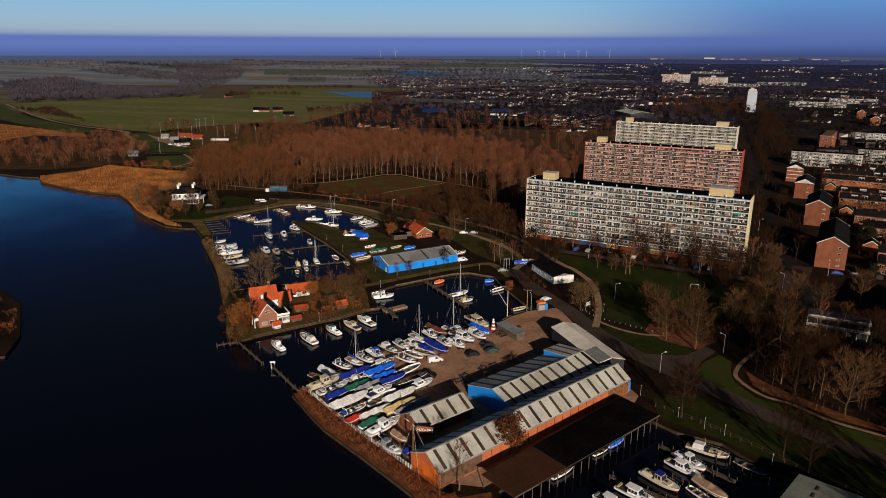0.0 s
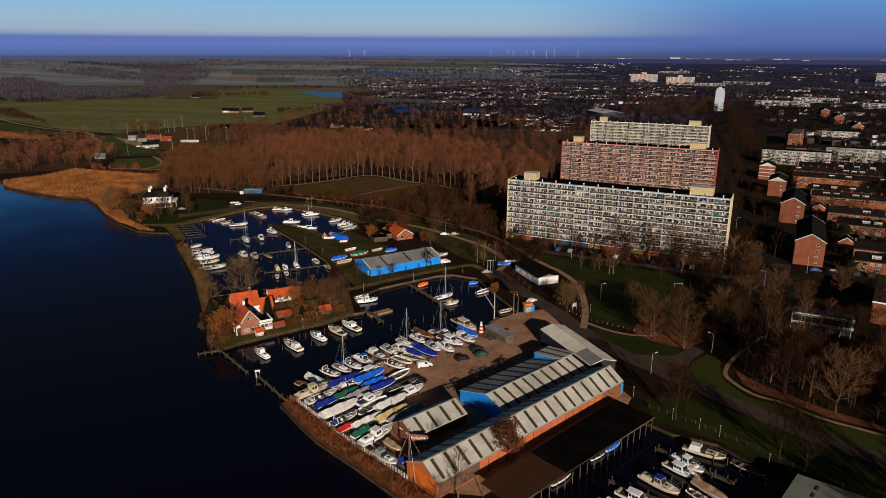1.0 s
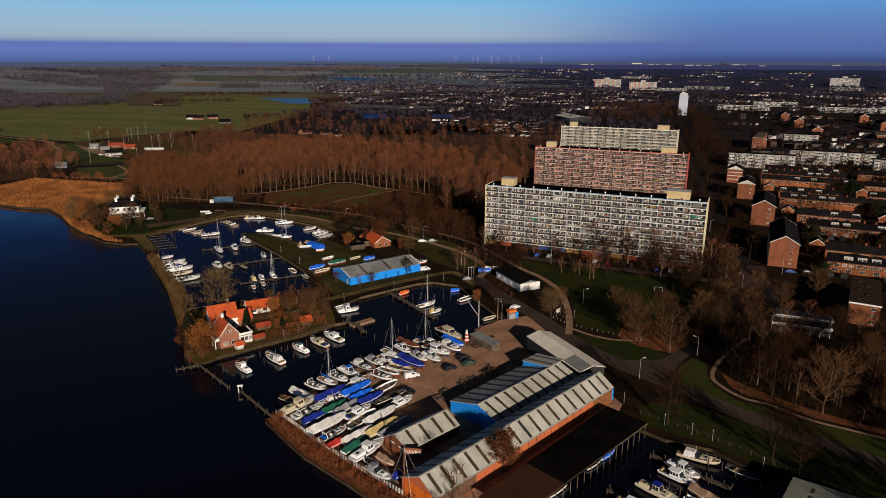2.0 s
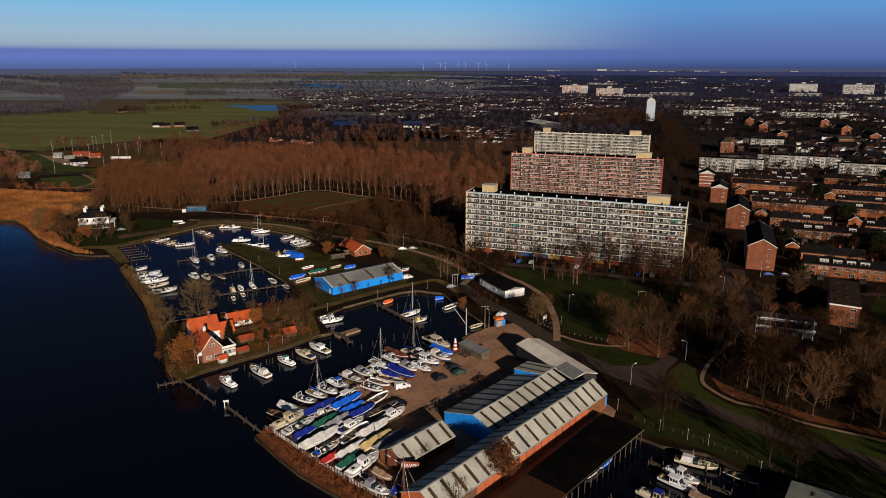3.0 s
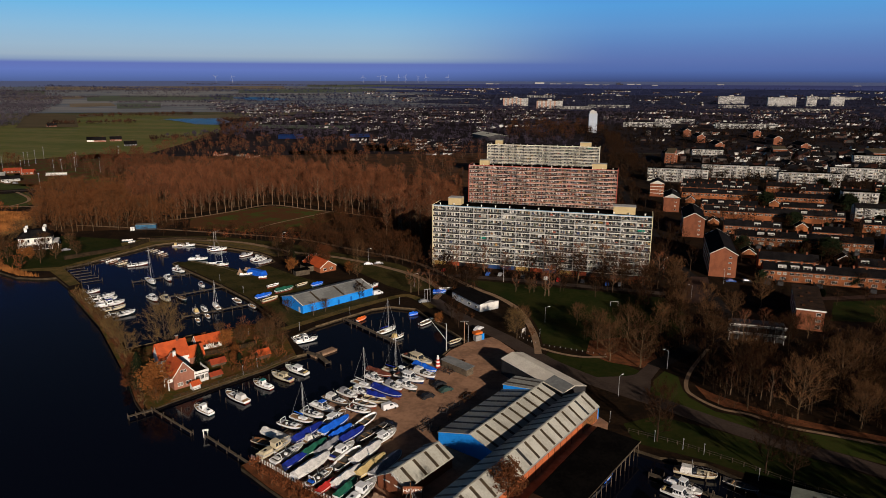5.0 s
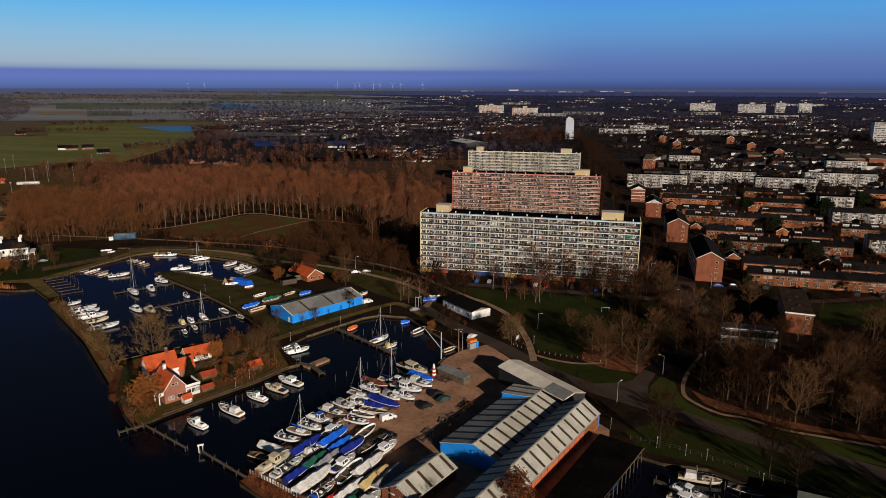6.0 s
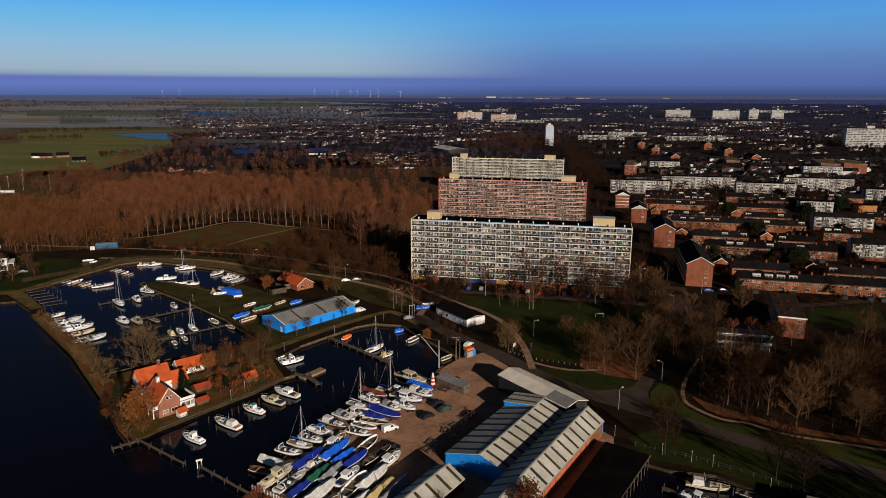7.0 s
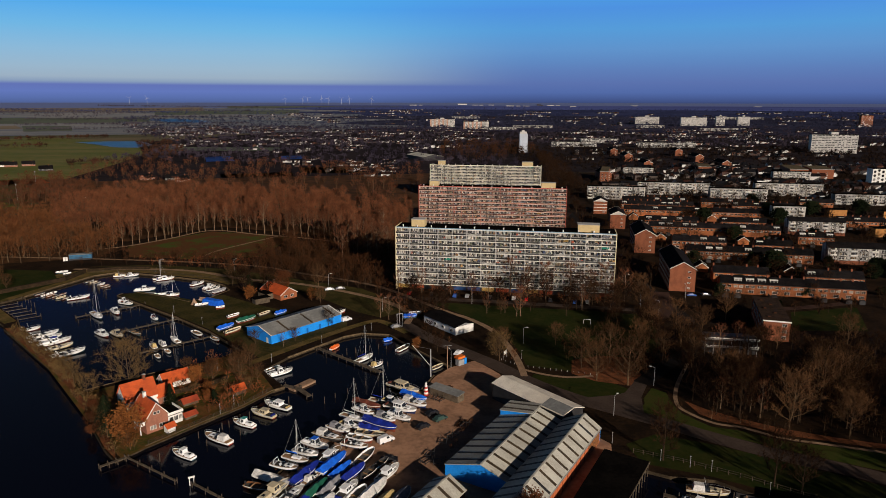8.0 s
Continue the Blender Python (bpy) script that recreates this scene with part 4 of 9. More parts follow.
# the three boat halls; local y of a hall turned by HD points to smaller n
x, y = yard_xy(-80.8, 96.0)
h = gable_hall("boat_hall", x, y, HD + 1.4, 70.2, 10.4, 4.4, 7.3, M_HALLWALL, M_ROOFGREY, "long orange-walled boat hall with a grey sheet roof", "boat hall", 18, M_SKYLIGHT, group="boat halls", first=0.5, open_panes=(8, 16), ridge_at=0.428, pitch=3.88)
part("lattice_wall", Mesher().box(0.4, -0.07, 0.3, 13, -0.01, 4.0), mat("brown_grey_boards", (0.16, 0.085, 0.045), (0.09, 0.05, 0.03), 1.2, 0.85), h, "brown-grey boarded wall")
joint = Mesher().box(-0.05, -0.06, 0, 0.05, -0.004, 4.35).mesh("wall_post", M_RUST)
for i in range(1, 22):
    piece("wall_post", joint, h, i * 70.2 / 22, 0, 0)
part("glazed_wall", Mesher().box(61, -0.07, 0.3, 69.8, -0.01, 4.1), mat("rusted_lattice", (0.28, 0.10, 0.03), (0.10, 0.05, 0.02), 0.8, 0.8), h, "rust-brown lattice wall")
part("gutter", Mesher().box(-0.2, -0.45, 4.1, 70.4, -0.27, 4.3), M_STEEL, h)
part("side_door", Mesher().box(70.21, 0.2, 0, 71.4, 3.2, 3.0), M_BLUEWALL, h, "bright blue side door")
part("end_sheet", Mesher().box(-0.06, 1.0, 0.2, -0.004, 9.4, 4.3), M_ORANGE, h, "weathered orange end sheeting")
x, y = yard_xy(-91.7, 129.3)
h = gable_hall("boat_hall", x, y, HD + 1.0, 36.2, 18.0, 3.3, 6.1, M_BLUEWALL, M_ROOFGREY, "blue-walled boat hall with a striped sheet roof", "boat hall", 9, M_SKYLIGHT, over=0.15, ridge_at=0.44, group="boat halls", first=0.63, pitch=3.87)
raised = part("raised_roof", Mesher().slab([(31.2, 8.0, 6.35), (38.6, 8.0, 6.35), (38.6, 18.3, 4.95), (31.2, 18.3, 4.95)], 0.15), M_ROOFGREY, h)
for k in (33.2, 36.6):
    part("skylight", Mesher().slab([(k - 0.4, 8.4, 6.36), (k + 0.4, 8.4, 6.36), (k + 0.4, 18.0, 5.06), (k - 0.4, 18.0, 5.06)], 0.05), M_SKYLIGHT, raised)
part("raised_wall", Mesher().add([(31.4, 8.2, 6.0), (31.4, 18.0, 3.3), (31.4, 18.0, 4.85), (31.4, 8.2, 6.2), (31.55, 8.2, 6.0), (31.55, 18.0, 3.3), (31.55, 18.0, 4.85), (31.55, 8.2, 6.2)], [(0, 1, 2, 3), (7, 6, 5, 4), (1, 5, 6, 2), (3, 2, 6, 7), (0, 3, 7, 4), (0, 4, 5, 1)]).box(31.4, 17.9, 0, 38.4, 18.05, 4.8), M_BLUEWALL, h, "blue sheet wall under the raised roof")
h = gable_hall("boat_hall", -15.3, 212.0, -49.5, 29, 8.8, 5.3, 6.5, M_DARK, mat("white_roof_sheet", (0.80, 0.73, 0.61), (0.64, 0.57, 0.47), 4, 0.7, fine=12, ribs=0.35), "dark barn with a whitish sheet roof", "boat hall", group="boat halls")
part("old_roof_sheet", Mesher().slab([(20.5, 0.0, 5.48), (29.1, 0.0, 5.48), (29.1, 4.1, 6.6), (20.5, 4.1, 6.6)], 0.03), M_ROOFSTEEL, h, "greyer translucent roof sheets")
x, y = yard_xy(-99.9, 105.0)
h = gable_hall("harbour_shop", x, y, HD, 17.2, 8.8, 2.9, 5.4, M_BRICKRED, M_ROOFGREY, "brown brick harbour shed with a striped roof and sign letters", "shed", 4, M_SKYLIGHT)


def sign_text(body, size, m, parent, label):
    cu = bpy.data.curves.new("sign_lettering", "FONT")
    cu.body, cu.size, cu.extrude, cu.align_x = body, size, 0.03, "CENTER"
    cu.materials.append(M_WHITE)
    ob = new("sign_lettering", cu)
    ob.parent = parent
    ob.matrix_basis = m
    return tagged(ob, label)


# lettering along the slope of the gable and on a board beside it, and bars for the unreadable lines
sign_text("JACHT", 1.2, Matrix.Translation((-0.35, 2.4, 4.35)) @ pose(0, 0, 0, 90, 0, -90) @ pose(0, 0, 0, 0, 0, -24), h, "white JACHT letters")
sb = thing("harbour_sign", -31.2, 139.5, 0, 7.0, "brown sign board with white HAVEN letters", "sign")
part("board", Mesher().box(-2.05, 0.06, 2.9, 2.05, 0.2, 4.7), M_BRICKRED, sb)
for k in (-2.2, 2.2):
    part("post", Mesher().box(k - 0.08, 0.2, 0, k + 0.08, 0.36, 4.6), M_RUST, sb)
sign_text("HAVEN", 1.3, Matrix.Translation((0, 0.02, 3.3)) @ pose(0, 0, 0, 90, 0, 0), sb, "white HAVEN letters")
part("sign_bar", Mesher().box(-0.04, 4.9, 2.5, -0.005, 6.9, 2.85).box(-0.04, 1.6, 2.3, -0.005, 3.6, 2.6), M_WHITE, h, "plain white bars")

# the long canopy over the berths
c = thing("berth_canopy", -12.5, 127.5, 0, math.degrees(math.atan2(48.6, 25.2)), "low flat black canopy roof over the berths", "canopy")
part("roof", Mesher().slab([(17, -10.9, 3.1), (53.4, -11.6, 3.1), (53.4, 0, 3.6), (17, 0, 3.6)], 0.2), M_BITUMEN, c)
part("roof", Mesher().slab([(0, -9.9, 3.1), (17, -10.9, 3.1), (17, 0, 3.6), (0, 0, 3.6)], 0.2), M_RUST, c, "rusty brown roof sheets")
part("fascia", Mesher().slab([(0, -10.1, 3.15), (53.4, -11.8, 3.15), (53.4, -11.6, 3.15), (0, -9.9, 3.15)], 0.3), M_WOOD, c)
post = Mesher().tube((0, 0, -1.6), (0, 0, 3.0), 0.12, n=5).mesh("post", M_WOOD)
for i in range(20):
    piece("post", post, c, 0.4 + i * 2.76, -9.7 - 0.032 * (0.4 + i * 2.76), 0)
    if i % 3 == 0:
        piece("post", post, c, 0.4 + i * 2.84, -0.4, 0.4)
h = gable_hall("boat_house", 53.4, 152.5, math.degrees(math.atan2(-9.5, -4.1)), 40, 26, 3.9, 4.4, M_DARK, mat("grey_green_roof_sheet", (0.20, 0.215, 0.17), (0.15, 0.16, 0.13), 6, 0.8), "broad boathouse with a low grey-green roof", "boathouse")
vent_m = Mesher().box(-0.9, -0.25, 0, 0.9, 0.25, 0.06).mesh("roof_light", M_SKYLIGHT)
for i in range(3):
    piece("roof_light", vent_m, h, 3.0 + 3.2 * i, 4.5, 4.22, 0)

# blue shed between the basins
h = gable_hall("blue_shed", -98.2, 258.1, math.degrees(math.atan2(27.7, 22.3)), 35.6, 16.2, 3.6, 5.8, M_BLUEWALL, M_ROOFSTEEL, "bright blue harbour shed with a grey roof", "shed", 3, M_SKYLIGHT)
for s in (0.0, 35.55):
    part("verge_trim", Mesher().slab([(s - 0.35, -0.3, 3.62), (s - 0.05 + 0.1, -0.3, 3.62), (s + 0.05, 8.1, 5.98), (s - 0.35, 8.1, 5.98)], 0.1).slab([(s - 0.35, 8.1, 5.98), (s + 0.05, 8.1, 5.98), (s + 0.05, 16.5, 3.62), (s - 0.35, 16.5, 3.62)], 0.1), M_WHITE, h)
part("door", Mesher().box(-0.06, 2.0, 0, -0.005, 3.2, 2.2), M_WHITE, h, "white door")
for i in range(5):
    part("shed_door", Mesher().box(4 + i * 6.5, -0.05, 0, 4.9 + i * 6.5, -0.005, 2.1), mat("darker_blue_paint", (0.008, 0.12, 0.42), (0.006, 0.10, 0.36), 2, 0.5) if i == 0 else bpy.data.materials["darker_blue_paint"], h)

# low dark hall by the entrance
M_CLUBWALL = mat("white_boards", (0.60, 0.60, 0.60), (0.48, 0.48, 0.49), 2, 0.8)
h = thing("club_house", -27.4, 270.3, 0, math.degrees(math.atan2(18.1, -15)), "low white-walled clubhouse with a dark roof", "clubhouse")
part("wall", Mesher().box(0, -9.5, 0, 21.0, 0, 3.3), M_CLUBWALL, h)
part("end_wall", Mesher().box(-0.08, -9.5, 0, -0.004, 0, 3.3), M_WHITE, h, "white end wall")
part("roof", Mesher().slab([(-0.4, -9.9, 3.4), (21.4, -9.9, 3.4), (21.4, -4.7, 4.6), (-0.4, -4.7, 4.6)], 0.15).slab([(-0.4, -4.7, 4.6), (21.4, -4.7, 4.6), (21.4, 0.4, 3.4), (-0.4, 0.4, 3.4)], 0.15), M_TILEDARK, h)
for i in range(4):
    piece("window", W_HOUSE, h, 2.4 + i * 5.4, 0.02, 1.0, 180)


def house(x, y, rz, length, width, eave, ridge, wall, roof, label, windows=True, chimney=True, category="house", group=""):
    """A small pitched house; the eaves run along local x, the gables stand at its ends."""
    b = gable_hall("house", x, y, rz, length, width, eave, ridge, wall, roof, label, category, over=0.35, group=group)
    if chimney:
        ch = part("chimney", Mesher().box(length * 0.7, width / 2 - 0.4, ridge - 0.6, length * 0.7 + 0.8, width / 2 + 0.4, ridge + 1.3), M_WHITE if chimney == 2 else M_BRICKRED, b)
        part("chimney_cap", Mesher().box(length * 0.7 - 0.08, width / 2 - 0.48, ridge + 1.3, length * 0.7 + 0.88, width / 2 + 0.48, ridge + 1.4), M_CONC, ch)
    if windows:
        n = max(1, int(length / 3.2))
        for i in range(n):
            piece("window", W_HOUSE, b, length * (i + 0.5) / n, -0.01, 0.9)
        piece("window", W_HOUSE, b, -0.01, width * 0.3, 0.9, -90)
        piece("window", W_HOUSE, b, -0.01, width * 0.7, 0.9, -90)
        if ridge > 6:
            piece("window", W_SMALL, b, -0.01, width * 0.42, eave + 0.6, -90)
            piece("window", W_SMALL, b, -0.01, width * 0.58, eave + 0.6, -90)
    return b


def verge(b, length, width, eave, ridge):
    """White boards along the gable's edge."""
    r = width / 2
    g = (ridge - eave) / r
    for s in (-0.42, length + 0.30):
        part("verge_board", Mesher().slab([(s, -0.4, eave - 0.4 * g + 0.14), (s + 0.12, -0.4, eave - 0.4 * g + 0.14), (s + 0.12, r, ridge + 0.14), (s, r, ridge + 0.14)], 0.3)
             .slab([(s, r, ridge + 0.14), (s + 0.12, r, ridge + 0.14), (s + 0.12, width + 0.4, eave - 0.4 * g + 0.14), (s, width + 0.4, eave - 0.4 * g + 0.14)], 0.3), M_WHITE, b)


# island houses
h = house(-109.6, 190.6, 140, 9, 6.4, 4.6, 8.6, M_BRICKPINK, M_TILERED, "brown-pink brick house with a steep orange roof", chimney=2)
verge(h, 9, 6.4, 4.6, 8.6)
part("porch", Mesher().box(0.5, -4.6, 0, 6.5, -0.01, 2.9), M_WHITE, h, "white flat-roofed side room")
part("porch_roof", Mesher().box(0.3, -4.8, 2.9, 6.7, -0.02, 3.1), M_BITUMEN, h)
part("porch_railing", Mesher().box(0.3, -4.8, 3.1, 6.7, -4.7, 3.9).box(0.3, -4.7, 3.1, 0.4, -0.1, 3.9), M_WHITE, h, "white roof terrace railing")
part("balcony", Mesher().box(0.6, 6.42, 2.6, 4.4, 7.9, 2.8).box(0.6, 7.8, 2.8, 4.4, 7.9, 3.7).box(0.6, 6.42, 2.8, 0.7, 7.8, 3.7).box(0.6, 7.65, 0, 0.85, 7.9, 2.6).box(4.15, 7.65, 0, 4.4, 7.9, 2.6), M_WHITE, h, "white timber balcony")
for i in range(3):
    piece("window", W_WIDE, h, 0.49, -1.2 - i * 1.4, 1.0, -90, (0.5, 1, 1))
h = house(-125.0, 197.4, 46, 9.4, 7.2, 4.4, 8.6, M_WHITE, M_TILERED, "white house with a broad orange tiled roof")
h = house(-118.6, 204.2, 46, 5.0, 4.4, 3.0, 5.8, M_BRICKPINK, M_TILERED, "small orange-roofed wing beside the island house", chimney=False)
h = house(-121.6, 215.6, 44, 8.6, 5.0, 2.4, 4.7, M_WHITE, M_TILERED, "low white barn with an orange tiled roof", chimney=False)
verge(h, 8.6, 5.0, 2.4, 4.7)
h = house(-97.2, 211.6, 45, 3.8, 3.2, 1.7, 3.0, M_WOOD, M_TILERED, "small garden house with an orange roof", windows=False, chimney=False, category="garden house")
h = house(-110.3, 203.4, 45, 4.6, 3.0, 1.2, 2.2, M_WOOD, M_TILEDKRED, "garden shed with a dark red roof", windows=False, chimney=False, category="garden house")
h = house(-106.2, 194.6, 50, 3.6, 2.4, 1.2, 1.9, M_WOOD, M_TILEDKRED, "low shed with a dark red roof", windows=False, chimney=False, category="garden house")
h = house(-108.0, 186.4, 55, 2.4, 2.0, 1.8, 2.6, M_WHITE, M_TILERED, "tiny white playhouse with an orange roof", windows=False, chimney=False, category="garden house")
# red-roofed cottage behind the blue shed
h = house(-103.6, 322.5, 138, 17, 9, 2.7, 5.6, M_BRICK, M_TILERED, "orange brick cottage with a red tiled roof")
verge(h, 17, 9, 2.7, 5.6)
part("annex", Mesher().box(6, 9.2, 0, 13, 13, 2.6), M_WOOD, h, "weathered flat annex")
part("annex_roof", Mesher().box(5.8, 9.1, 2.6, 13.2, 13.2, 2.8), M_BITUMEN, h)
h = thing("garage", -119.5, 309, 0, 40, "low weathered wooden garage with a flat dark roof", "garage")
part("wall", Mesher().box(0, 0, 0, 7, 4, 2.5), M_WOOD, h)
part("roof", Mesher().box(-0.3, -0.3, 2.5, 7.3, 4.3, 2.75), M_BITUMEN, h)

# white villa
v = thing("villa", -287, 334, 0, 33, "white villa with a dark hipped roof and four chimneys", "villa")
part("wall", Mesher().box(0, 0, 0, 16, 13, 7), M_WHITE, v)
mb = Mesher()
mb.add([(-0.8, -0.8, 7), (16.8, -0.8, 7), (16.8, 13.8, 7), (-0.8, 13.8, 7), (4, 4, 10.3), (12, 4, 10.3), (12, 9, 10.3), (4, 9, 10.3), (-0.8, -0.8, 6.8), (16.8, -0.8, 6.8), (16.8, 13.8, 6.8), (-0.8, 13.8, 6.8)],
       [(0, 1, 5, 4), (1, 2, 6, 5), (2, 3, 7, 6), (3, 0, 4, 7), (4, 5, 6, 7), (8, 9, 1, 0), (9, 10, 2, 1), (10, 11, 3, 2), (11, 8, 0, 3), (11, 10, 9, 8)])
part("roof", mb, M_TILEDARK, v)
for px, py in ((3, 3), (12, 3), (3, 9.3), (12, 9.3)):
    part("chimney", Mesher().box(px, py, 8.6, px + 1.4, py + 1.4, 12), M_WHITE, v)
part("veranda", Mesher().box(-0.3, -2.2, 3.2, 16.3, -0.01, 3.5).box(16.01, 0, 3.2, 19, 12, 3.5).box(18.7, 0, 0, 19, 0.3, 3.2).box(18.7, 11.7, 0, 19, 12, 3.2), M_WHITE, v, "white veranda roof")
for i in range(5):
    for z in (0.8, 4.3):
        piece("window", W_TALL, v, 1.6 + i * 3.2, -0.01, z)
        piece("window", W_TALL, v, 16.01, 1.5 + i * 2.5, z, 90)
# Dark sheets on the walls stand for the deep shade under the veranda.
part("glazed_front", Mesher().box(0.4, -0.06, 0.3, 15.6, -0.005, 3.1).box(16.005, 0.6, 0.3, 16.06, 11.6, 3.1), M_TINT, v, "dark panel for the shade under the veranda")
part("balustrade", Mesher().box(-0.3, -2.2, 3.5, 16.3, -2.1, 4.3), M_WHITE, v, "white balcony balustrade")
post = Mesher().box(-0.12, -0.12, 0, 0.12, 0.12, 3.2).mesh("veranda_post", M_WHITE)
for i in range(6):
    piece("veranda_post", post, v, 0 + i * 3.2, -2.0, 0)

# blue container hut in the trees
M_HUTBLUE = mat("weathered_blue_boards", (0.030, 0.120, 0.220), (0.015, 0.060, 0.110), 2, 0.7)
h = thing("site_hut", -254, 392, 0, 20, "blue wooden hut under bare trees", "hut")
part("wall", Mesher().box(0, 0, 0, 12, 4, 3.2), M_HUTBLUE, h)
part("plinth", Mesher().box(-0.02, -0.04, 0, 12.02, -0.005, 0.9), M_DARK, h)
part("roof", Mesher().box(-0.2, -0.2, 3.2, 12.2, 4.2, 3.4), M_ROOFSTEEL, h)
part("booth", Mesher().box(-3.0, -0.5, 0, -1.9, 0.6, 2.2).box(-1.7, -0.5, 0, -0.6, 0.6, 2.2), M_WHITE, h, "white booth")

# ---- the housing estate ----


def gable_flat(x, y, rz, width, depth, eave, ridge, label, pale=False, sides=True):
    """A four-storey block with its windowless brick gable to the south."""
    wall = M_BRICKRED
    b = gable_hall("brick_flats", x, y, rz, depth, width, eave, ridge, wall, M_TILEDARK, label, "flats", over=0.3, group="gabled brick flats")
    verge(b, depth, width, eave, ridge)
    if pale:
        part("gable", Mesher().slab([(-0.06, 0.1, eave), (-0.06, width - 0.1, eave), (-0.06, width / 2 + 0.05, ridge - 0.15), (-0.06, width / 2 - 0.05, ridge - 0.15)], 0.05), M_WHITE, b, "white boarded gable")
    if pale > 1:
        for f in range(1, 4):
            part("band", Mesher().box(-0.08, 0.1, f * 2.7 - 0.15, -0.02, width - 0.1, f * 2.7 + 0.2), M_WHITE, b, "pale storey band")
    for f in range(4):
        piece("window", W_SMALL, b, -0.02, width * 0.25, 1.4 + f * 2.7, -90, (1.6, 1, 1))
        for i in range(int(depth / 4)):
            if sides:
                piece("window", W_HOUSE, b, 2 + i * 4, width + 0.02, 1.2 + f * 2.7, 180)
    return b


for gx, gy, gd, pale in ((90.0, 336.6, 42, 0), (94.4, 422.4, 34, 0), (95.4, 503, 24, 1), (96.0, 569, 18, 2)):
    gable_flat(gx, gy, 81, 12.2 if gy < 450 else 10.8, gd, 11.5 if gy < 450 else 10.4, 14.9 if gy < 450 else 13.0, "orange brick flats with a low white gable" if pale else "orange brick four-storey flats with a dark gable roof", pale, gy < 450)

M_TERRACE = mat("terrace_brick", (0.32, 0.102, 0.033), (0.16, 0.052, 0.018), 6, 0.85, 0.01, vary=0.3)


def terrace(x, y, n, label="row of orange brick houses with dark tiled roofs", wall=None, deep=8.5, eave=5.3, ridge=8.2, rz=0, dormers=0.35, house_w=5.4):
    """A row of n joined houses facing south, with dormers and chimneys."""
    rng = random.Random(int(x * 7 + y))
    L = n * house_w
    b = gable_hall("terraced_houses", x, y, rz, L, deep, eave, ridge, wall or M_TERRACE, M_TILEDARK, label, "terraced houses", over=0.25, group="rows of houses")
    for i in range(n):
        xc = (i + 0.5) * house_w
        if y < 480:
            piece("window", W_WIDE, b, xc + 0.6, -0.01, 0.8)
        piece("window", W_HOUSE, b, xc - 1.2, -0.01, 3.3)
        piece("window", W_HOUSE, b, xc + 1.3, -0.01, 3.3)
        if rng.random() < 0.8:
            piece("chimney", CHIMNEY, b, i * house_w + 0.3, deep / 2, ridge - 0.5)
        if rng.random() < dormers:
            piece("dormer", DORMER, b, xc, 1.2, eave + 0.55)
        if rng.random() < 0.3:
            piece("skylight", ROOFWIN, b, xc + 1.5, 1.9, eave + 1.35)
    part("gutter", Mesher().box(-0.2, -0.42, eave - 0.12, L + 0.2, -0.27, eave + 0.02), M_DARK, b)
    for i in range(n):
        if rng.random() < 0.45:
            piece("garden_wall", GARDENWALL, b, i * house_w, -7.5, 0)
    return b


GARDENWALL = Mesher().box(-0.1, 0, 0, 0.1, 6.5, 1.4).box(0.3, 0, 0, 2.6, 2.0, 1.7).slab([(0.2, -0.1, 1.8), (2.7, -0.1, 1.8), (2.7, 2.1, 2.0), (0.2, 2.1, 2.0)], 0.08).mesh("garden_wall", M_DARK)
CHIMNEY = Mesher().box(-0.35, -0.5, 0, 0.35, 0.5, 1.5).box(-0.4, -0.55, 1.5, 0.4, 0.55, 1.6).mesh("chimney", M_BRICKRED)
DORMER = Mesher().box(-1.7, 0, 0, 1.7, 2.4, 1.45, 0).box(-1.55, -0.03, 0.25, -0.1, 0.0, 1.25, 1).box(0.1, -0.03, 0.25, 1.55, 0.0, 1.25, 1).box(-1.85, -0.2, 1.45, 1.85, 2.4, 1.6, 0).mesh("dormer", [M_WHITE, M_GLASS])
ROOFWIN = Mesher().slab([(-0.5, 0, 0.0), (0.5, 0, 0.0), (0.5, 1.1, 0.75), (-0.5, 1.1, 0.75)], 0.1).mesh("skylight", M_WHITE)

for tx, ty, tn in ((120, 617, 10), (186, 606, 8), (113, 592, 11), (205, 585, 9), (109, 563.5, 11), (175.8, 550.5, 7), (112.3, 512.4, 7), (166.2, 507.6, 6), (109, 488, 16), (109.4, 437, 6), (156.5, 425, 4), (108.5, 408.6, 13), (106, 356, 5), (149.6, 348.4, 5), (102, 335.5, 12), (271.9, 607, 5), (254, 513, 6), (196, 452, 4)):
    terrace(tx, ty, tn, rz=-10.5)
for gx, gy in ((153.7, 620.5), (194.8, 618.5), (111.3, 541.8), (170.4, 535.8), (108.7, 459.1), (159.6, 449.4), (107.1, 376), (152.1, 368.5)):
    h = gable_hall("garden_house", gx + 3.4, gy, 80, 7, 6.8, 2.8, 5.2, M_TERRACE, M_TILEDARK, "small orange brick house end with a dark roof", "house", over=0.2, group="brick house ends")
    verge(h, 7, 6.8, 2.8, 5.2)

M_PANEL = mat("white_panel_facade", (0.46, 0.44, 0.40), (0.05, 0.045, 0.040), 5, 0.7, stretch=(1, 1, 0.15), fine=2.2)
W_BAND = win_mesh(4.6, 1.7, glass=M_CURTAIN, mullions=2, t=0.09)
W_BALC = Mesher().box(-1.9, -1.2, -0.1, 1.9, 0, 0.05, 0).box(-1.9, -1.2, 0.35, 1.9, -1.12, 0.95, 0).box(-1.7, -0.02, 0.1, 1.7, 0.0, 2.1, 1).mesh("balcony", [M_WHITE, M_CURTAIN])


